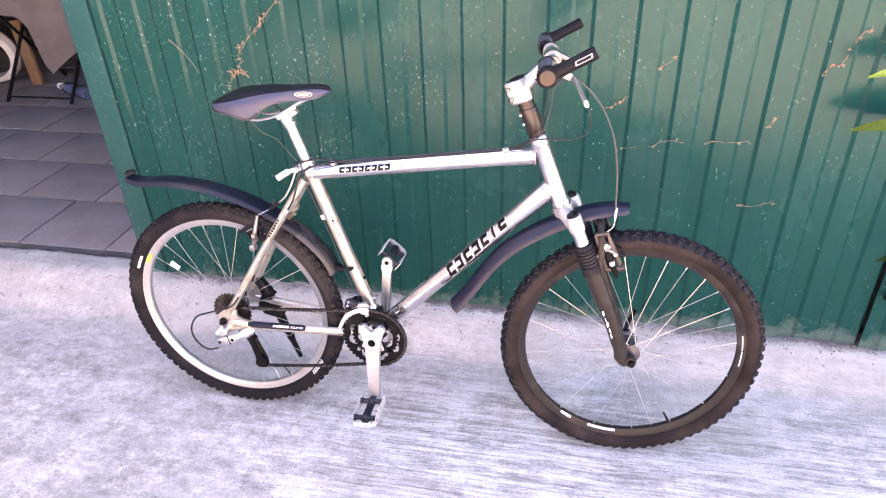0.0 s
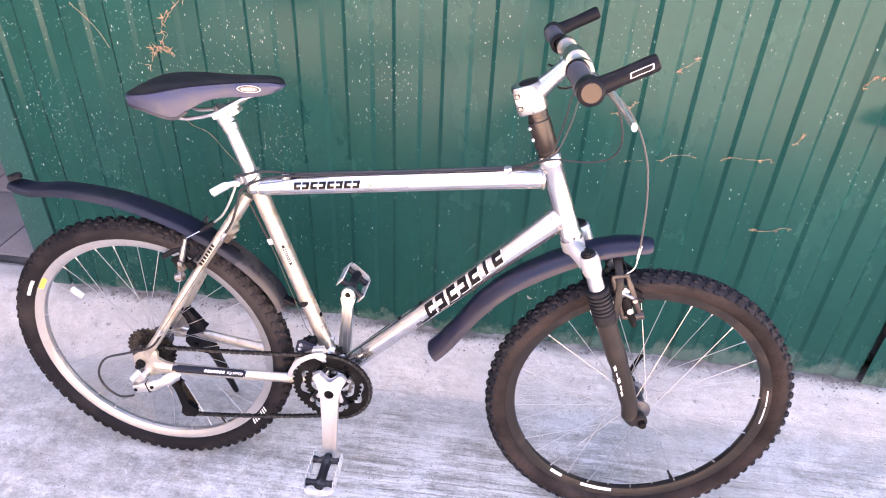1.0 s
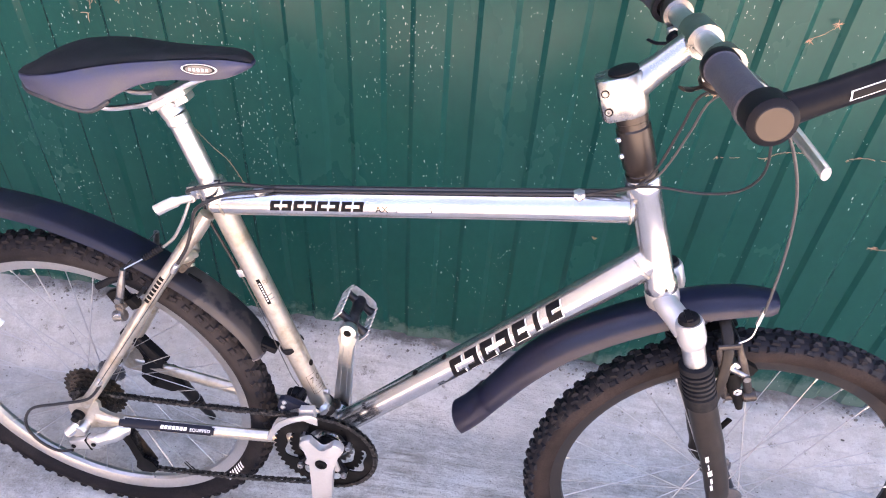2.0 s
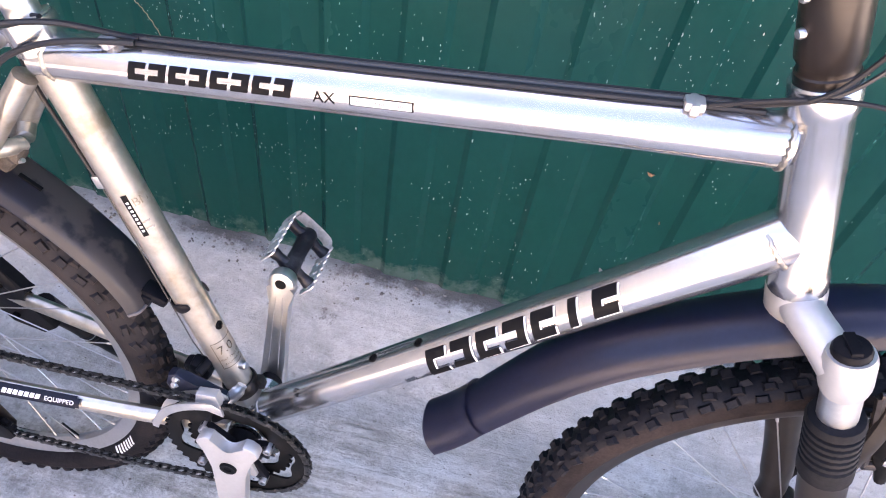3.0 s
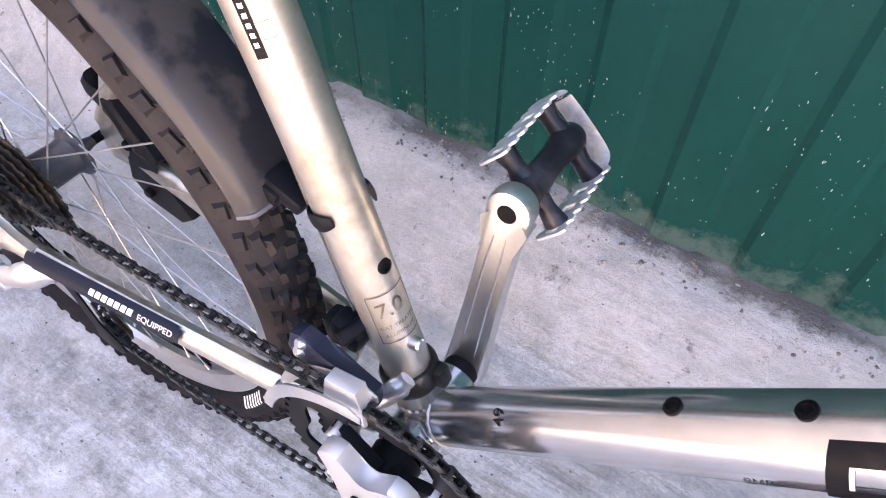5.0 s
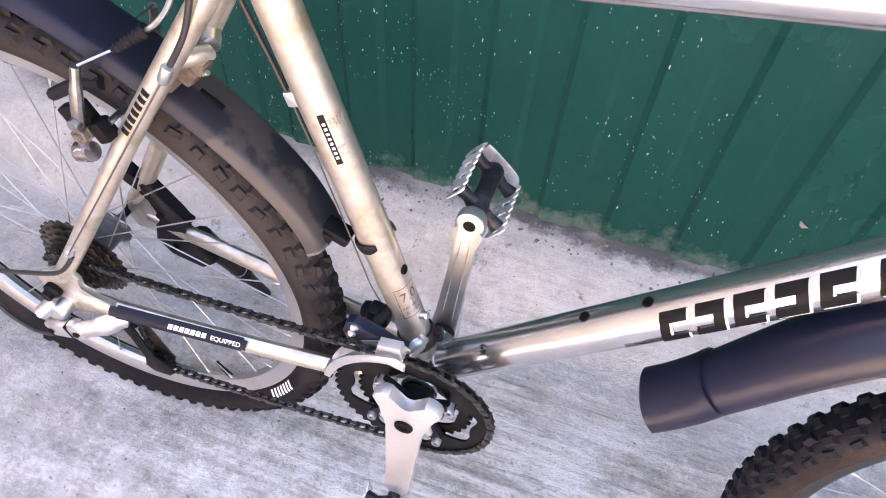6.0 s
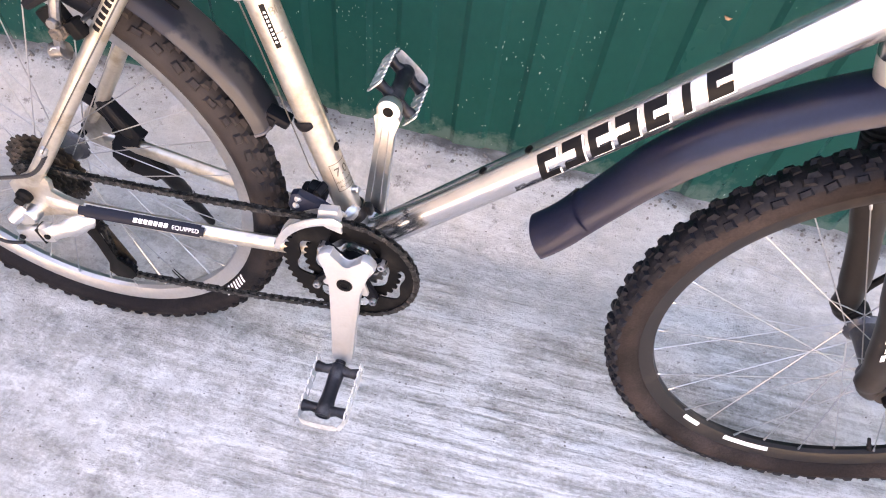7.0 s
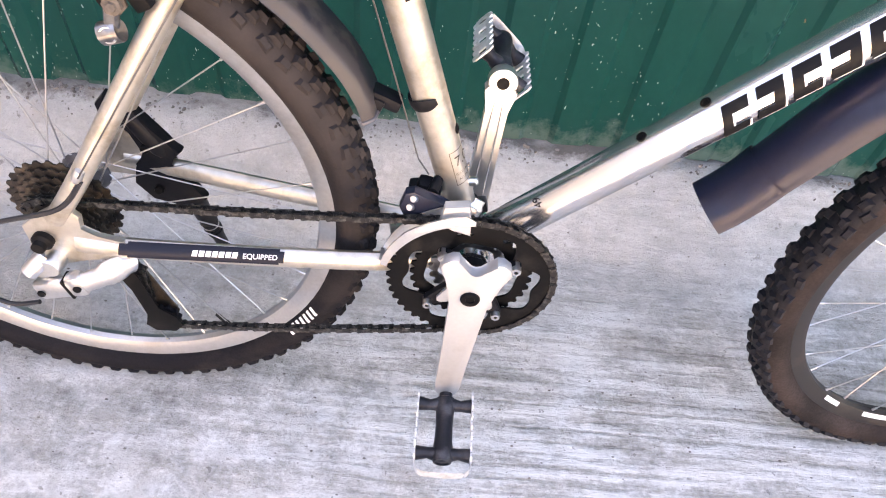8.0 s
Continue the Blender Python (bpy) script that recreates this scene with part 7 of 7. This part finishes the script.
bm = bmesh.new()
rod(bm, (1.03, -0.05, 0.62), (1.03, 0.05, 0.62), 0.003, 8)
fb = part("front_brake", bm, M_STEEL, bike, "aluminium rim brake on the fork", m=SW)
for s in (-1, 1):
    arm = v_brake(s, V(1.052, s * 0.054, 0.588), V(1.012, s * 0.050, 0.676), M_CLAMP, fb, SW)
    bm = bmesh.new()
    rod(bm, (1.000, s * 0.058, 0.642), (1.036, s * 0.058, 0.626), 0.0048, 12)
    part("pad_post", bm, M_MECH, arm, m=SW)
    bm = bmesh.new()
    sweep(bm, [(1.016, s * 0.054, 0.626), (1.024, s * 0.056, 0.606), (1.040, s * 0.056, 0.576), (1.046, s * 0.055, 0.562)], [(0.006, 0.009), (0.007, 0.010), (0.005, 0.007), (0.004, 0.005)], 10)
    part("pad_lever", bm, M_DARK_STEEL, arm, m=SW)
    bm = bmesh.new()
    box(bm, (0.032, 0.014, 0.062), pose(1.022, s * 0.048, 0.616, 0, 28, 0), 0.003)
    part("pad_holder", bm, M_DARK_STEEL, arm, m=SW)
    bm = bmesh.new()
    lathe(bm, [(0, 0.009), (0.003, 0.009), (0.0036, 0.007), (0.0062, 0.0065), (0.0062, 0.001), (0.0075, 0.0), (0.0075, -0.005), (0, -0.005)], V(1.030, s * 0.058, 0.6), V(0, s, 0), 6)
    part("pad_nut", bm, M_STEEL, arm, "bright hexagon nut", m=SW)
    bm = bmesh.new()
    sweep(bm, [(0.986, s * 0.055, 0.668), (1.003, s * 0.056, 0.626), (1.02, s * 0.056, 0.58)], [(0.0032, 0.0045)] * 3, 8)
    sweep(bm, [(0.985, s * 0.055, 0.668), (1.014, s * 0.053, 0.673)], [(0.003, 0.0045)] * 2, 8)
    sweep(bm, [(1.02, s * 0.056, 0.58), (1.052, s * 0.055, 0.588)], [(0.0035, 0.0055)] * 2, 8)
    part("parallel_link", bm, M_CLAMP, arm, "dark parallel link", m=SW)
    bm = bmesh.new()
    box(bm, (0.024, 0.012, 0.018), pose(1.010, s * 0.0525, 0.640, 0, 28, 0), 0.003)
    box(bm, (0.007, 0.016, 0.05), pose(1.003, s * 0.054, 0.628, 0, 28, 0), 0.002)
    part("pad_bracket", bm, M_STEEL, arm, m=SW)
    bm = bmesh.new()
    sweep(bm, curve_pts([(0.998, s * 0.022, 0.612), (1.03, s * 0.022, 0.612), (1.062, s * 0.022, 0.602)], 4), [(0.006, 0.006)] * 9, 8)
    part("brake_pad", bm, M_RUBBER, arm, m=SW)
bm = bmesh.new()
rod(bm, (1.018, -0.05, 0.672), (1.018, 0.05, 0.672), 0.0011, 5)
part("brake_wire", bm, M_CABLE_GREY, fb, m=SW)
bm = bmesh.new()
sweep(bm, curve_pts([(1.028, -0.046, 0.718), (1.025, -0.05, 0.69), (1.012, -0.05, 0.676)], 5), 0.0012, 8)
sweep(bm, [(1.029, -0.046, 0.735), (1.027, -0.047, 0.708)], 0.003, 8)
part("noodle", bm, M_ALU_SATIN, fb, m=SW)

# ---- cables ----
def cable(pts, r, material, label=""):
    bm = bmesh.new()
    sweep(bm, curve_pts(pts, 9), r, 8)
    return part("cable", bm, material, bike, label)


cable([(0.905, -0.075, 1.045), (0.945, -0.06, 1.012), (0.982, -0.05, 0.965), (1.010, -0.046, 0.9), (1.024, -0.045, 0.82), (1.029, -0.046, 0.735)], 0.0019, M_CABLE_GREY, "grey front brake cable")
tt_t = (TT_B - TT_A).normalized()
tt_n = V(-tt_t.z, 0, tt_t.x)
TOPC = TT_A + tt_t * 0.512 + tt_n * (R_TT + 0.004)
cable([(0.905, -0.085, 1.035), (0.938, -0.075, 1.005), (0.9575, -0.062, 0.945), (0.947, -0.045, 0.906), (0.911, -0.035, 0.89), (0.858, -0.028, 0.887), (0.82, -0.022, 0.876), P(TOPC, 0, -0.009, 0)], 0.0017, M_CABLE, "black cable housing")
cable([(0.885, -0.07, 1.03), (0.866, -0.06, 1.015), (0.8605, -0.045, 0.97), (0.85, -0.031, 0.912), (0.832, -0.026, 0.882), P(TOPC, 0.02, -0.004, 0.002)], 0.0017, M_CABLE, "black cable housing")
cable([(0.9, -0.06, 1.03), (0.878, -0.058, 1.01), (0.872, -0.042, 0.966), (0.858, -0.03, 0.91), (0.836, -0.022, 0.88), P(TOPC, 0.02, 0.003, 0.002)], 0.0015, M_CABLE_GREY, "grey cable housing")
# housings along the top tube
for y in (-0.006, 0.0, 0.006):
    a, b = TT_A + tt_t * 0.085 + tt_n * (R_TT + 0.003 - abs(y) * 0.2), TT_A + tt_t * 0.548 + tt_n * (R_TT + 0.003 - abs(y) * 0.2)
    cable([P(a, 0, y, 0), P(a.lerp(b, 0.5), 0, y, -0.001), P(b, 0, y, 0)], 0.0019, M_CABLE_GREY if y == 0 else M_CABLE)
cable([P(TT_A + tt_t * 0.095 + tt_n * (R_TT + 0.003), 0, -0.008, 0), (0.322, -0.02, 0.794), (0.288, -0.0255, 0.783), (0.262, -0.031, 0.765), (0.252, -0.033, 0.735), (0.241, -0.0365, 0.702), (0.224, -0.0415, 0.672)], 0.0026, M_CABLE, "black cable housing curling round the seat cluster")
cable([P(TT_A + tt_t * 0.095 + tt_n * (R_TT + 0.003), 0, -0.002, 0), (0.31, -0.012, 0.802), (0.275, -0.027, 0.8), (0.252, -0.026, 0.79), (0.248, -0.012, 0.775)], 0.0026, M_CABLE)
bm = bmesh.new()
sweep(bm, [(0.224, -0.0415, 0.672), (0.064, -0.0795, 0.426)], 0.0009, 5)
part("shift_cable", bm, M_CABLE_GREY, bike)
bm = bmesh.new()
lathe(bm, [(0, 0.01), (0.004, 0.01), (0.005, 0.008), (0.005, -0.008), (0.004, -0.01), (0, -0.01)], V(0.2195, -0.0425, 0.665), V(0.5, -0.1, 0.8), 12)
part("cable_adjuster", bm, M_ALU_SATIN, bike)
# cable down the back of the seat tube
cable([(0.29, -0.006, 0.80), (0.262, -0.004, 0.79), (0.262, -0.003, 0.74), (0.285, -0.002, 0.675), (0.2975, -0.002, 0.643)], 0.0022, M_CABLE, "black cable housing behind the seat tube")
bm = bmesh.new()
sweep(bm, [(0.2975, -0.002, 0.643), (0.3185, -0.002, 0.582), (0.366, -0.004, 0.43), (0.378, -0.008, 0.415)], 0.0008, 6)
part("shift_cable", bm, M_CABLE_GREY, bike)
bm = bmesh.new()
box(bm, (0.016, 0.008, 0.014), pose(0.3035, -0.002, 0.642, 0, -19, 0), 0.002)
part("cable_stop", bm, M_ALU_SATIN, frame_part)

# ---- kickstand, down to the ground on the left side ----
def kick_world(x, y):
    m = bike.matrix_basis.inverted()
    return m @ V(x, y, ground_z(x, y) + 0.004)


KF = kick_world(-0.462, 1.738)
bm = bmesh.new()
plate(bm, [(0.019, 0.393), (0.018, 0.406), (0.03, 0.42), (0.036, 0.402), (0.05, 0.41), (0.06, 0.4), (0.082, 0.362), (0.1, 0.351), (0.082, 0.334), (0.098, 0.311), (0.118, 0.282), (0.098, 0.266), (0.055, 0.275), (0.037, 0.298), (0.044, 0.328), (0.061, 0.345), (0.047, 0.372), (0.038, 0.389)], 0.057, 0.072, 0.004)
kick = part("kickstand", bm, M_BLACK, bike, "black kickstand lowered to the concrete", sharp=40)
bm = bmesh.new()
k0 = V(0.078, 0.09, 0.285)
sweep(bm, [k0, k0.lerp(KF, 0.12), k0.lerp(KF, 0.35), k0.lerp(KF, 0.42), k0.lerp(KF, 0.62), k0.lerp(KF, 0.66), k0.lerp(KF, 0.97), KF], [0.0165, 0.0155, 0.0125, 0.0125, 0.0115, 0.0095, 0.0075, 0.006], 14)
part("leg", bm, M_BLACK, kick)
for x, z in ((0.062, 0.355), (0.066, 0.295)):
    bm = bmesh.new()
    lathe(bm, [(0, 0.003), (0.0045, 0.003), (0.0055, 0.0015), (0.0055, -0.003), (0, -0.003)], V(x, 0.0535, z), V(0, -1, 0), 12)
    part("bolt", bm, M_DARK_STEEL, kick)
for k in range(4):
    bm = bmesh.new()
    f = 0.47 + k * 0.035
    lathe(bm, [(0.010, -0.001), (0.0128, -0.001), (0.0128, 0.001), (0.010, 0.001)], k0.lerp(KF, f), KF - k0, 14, closed=True)
    part("collar_rib", bm, M_STEEL if k == 1 else M_BLACK, kick)
bm = bmesh.new()
sweep(bm, [(0.046, 0.064, 0.4), (0.05, 0.064, 0.394), (0.074, 0.064, 0.352), (0.079, 0.064, 0.343)], [0.009, 0.0115, 0.0115, 0.008], 14)
part("barrel", bm, M_BLACK, kick)
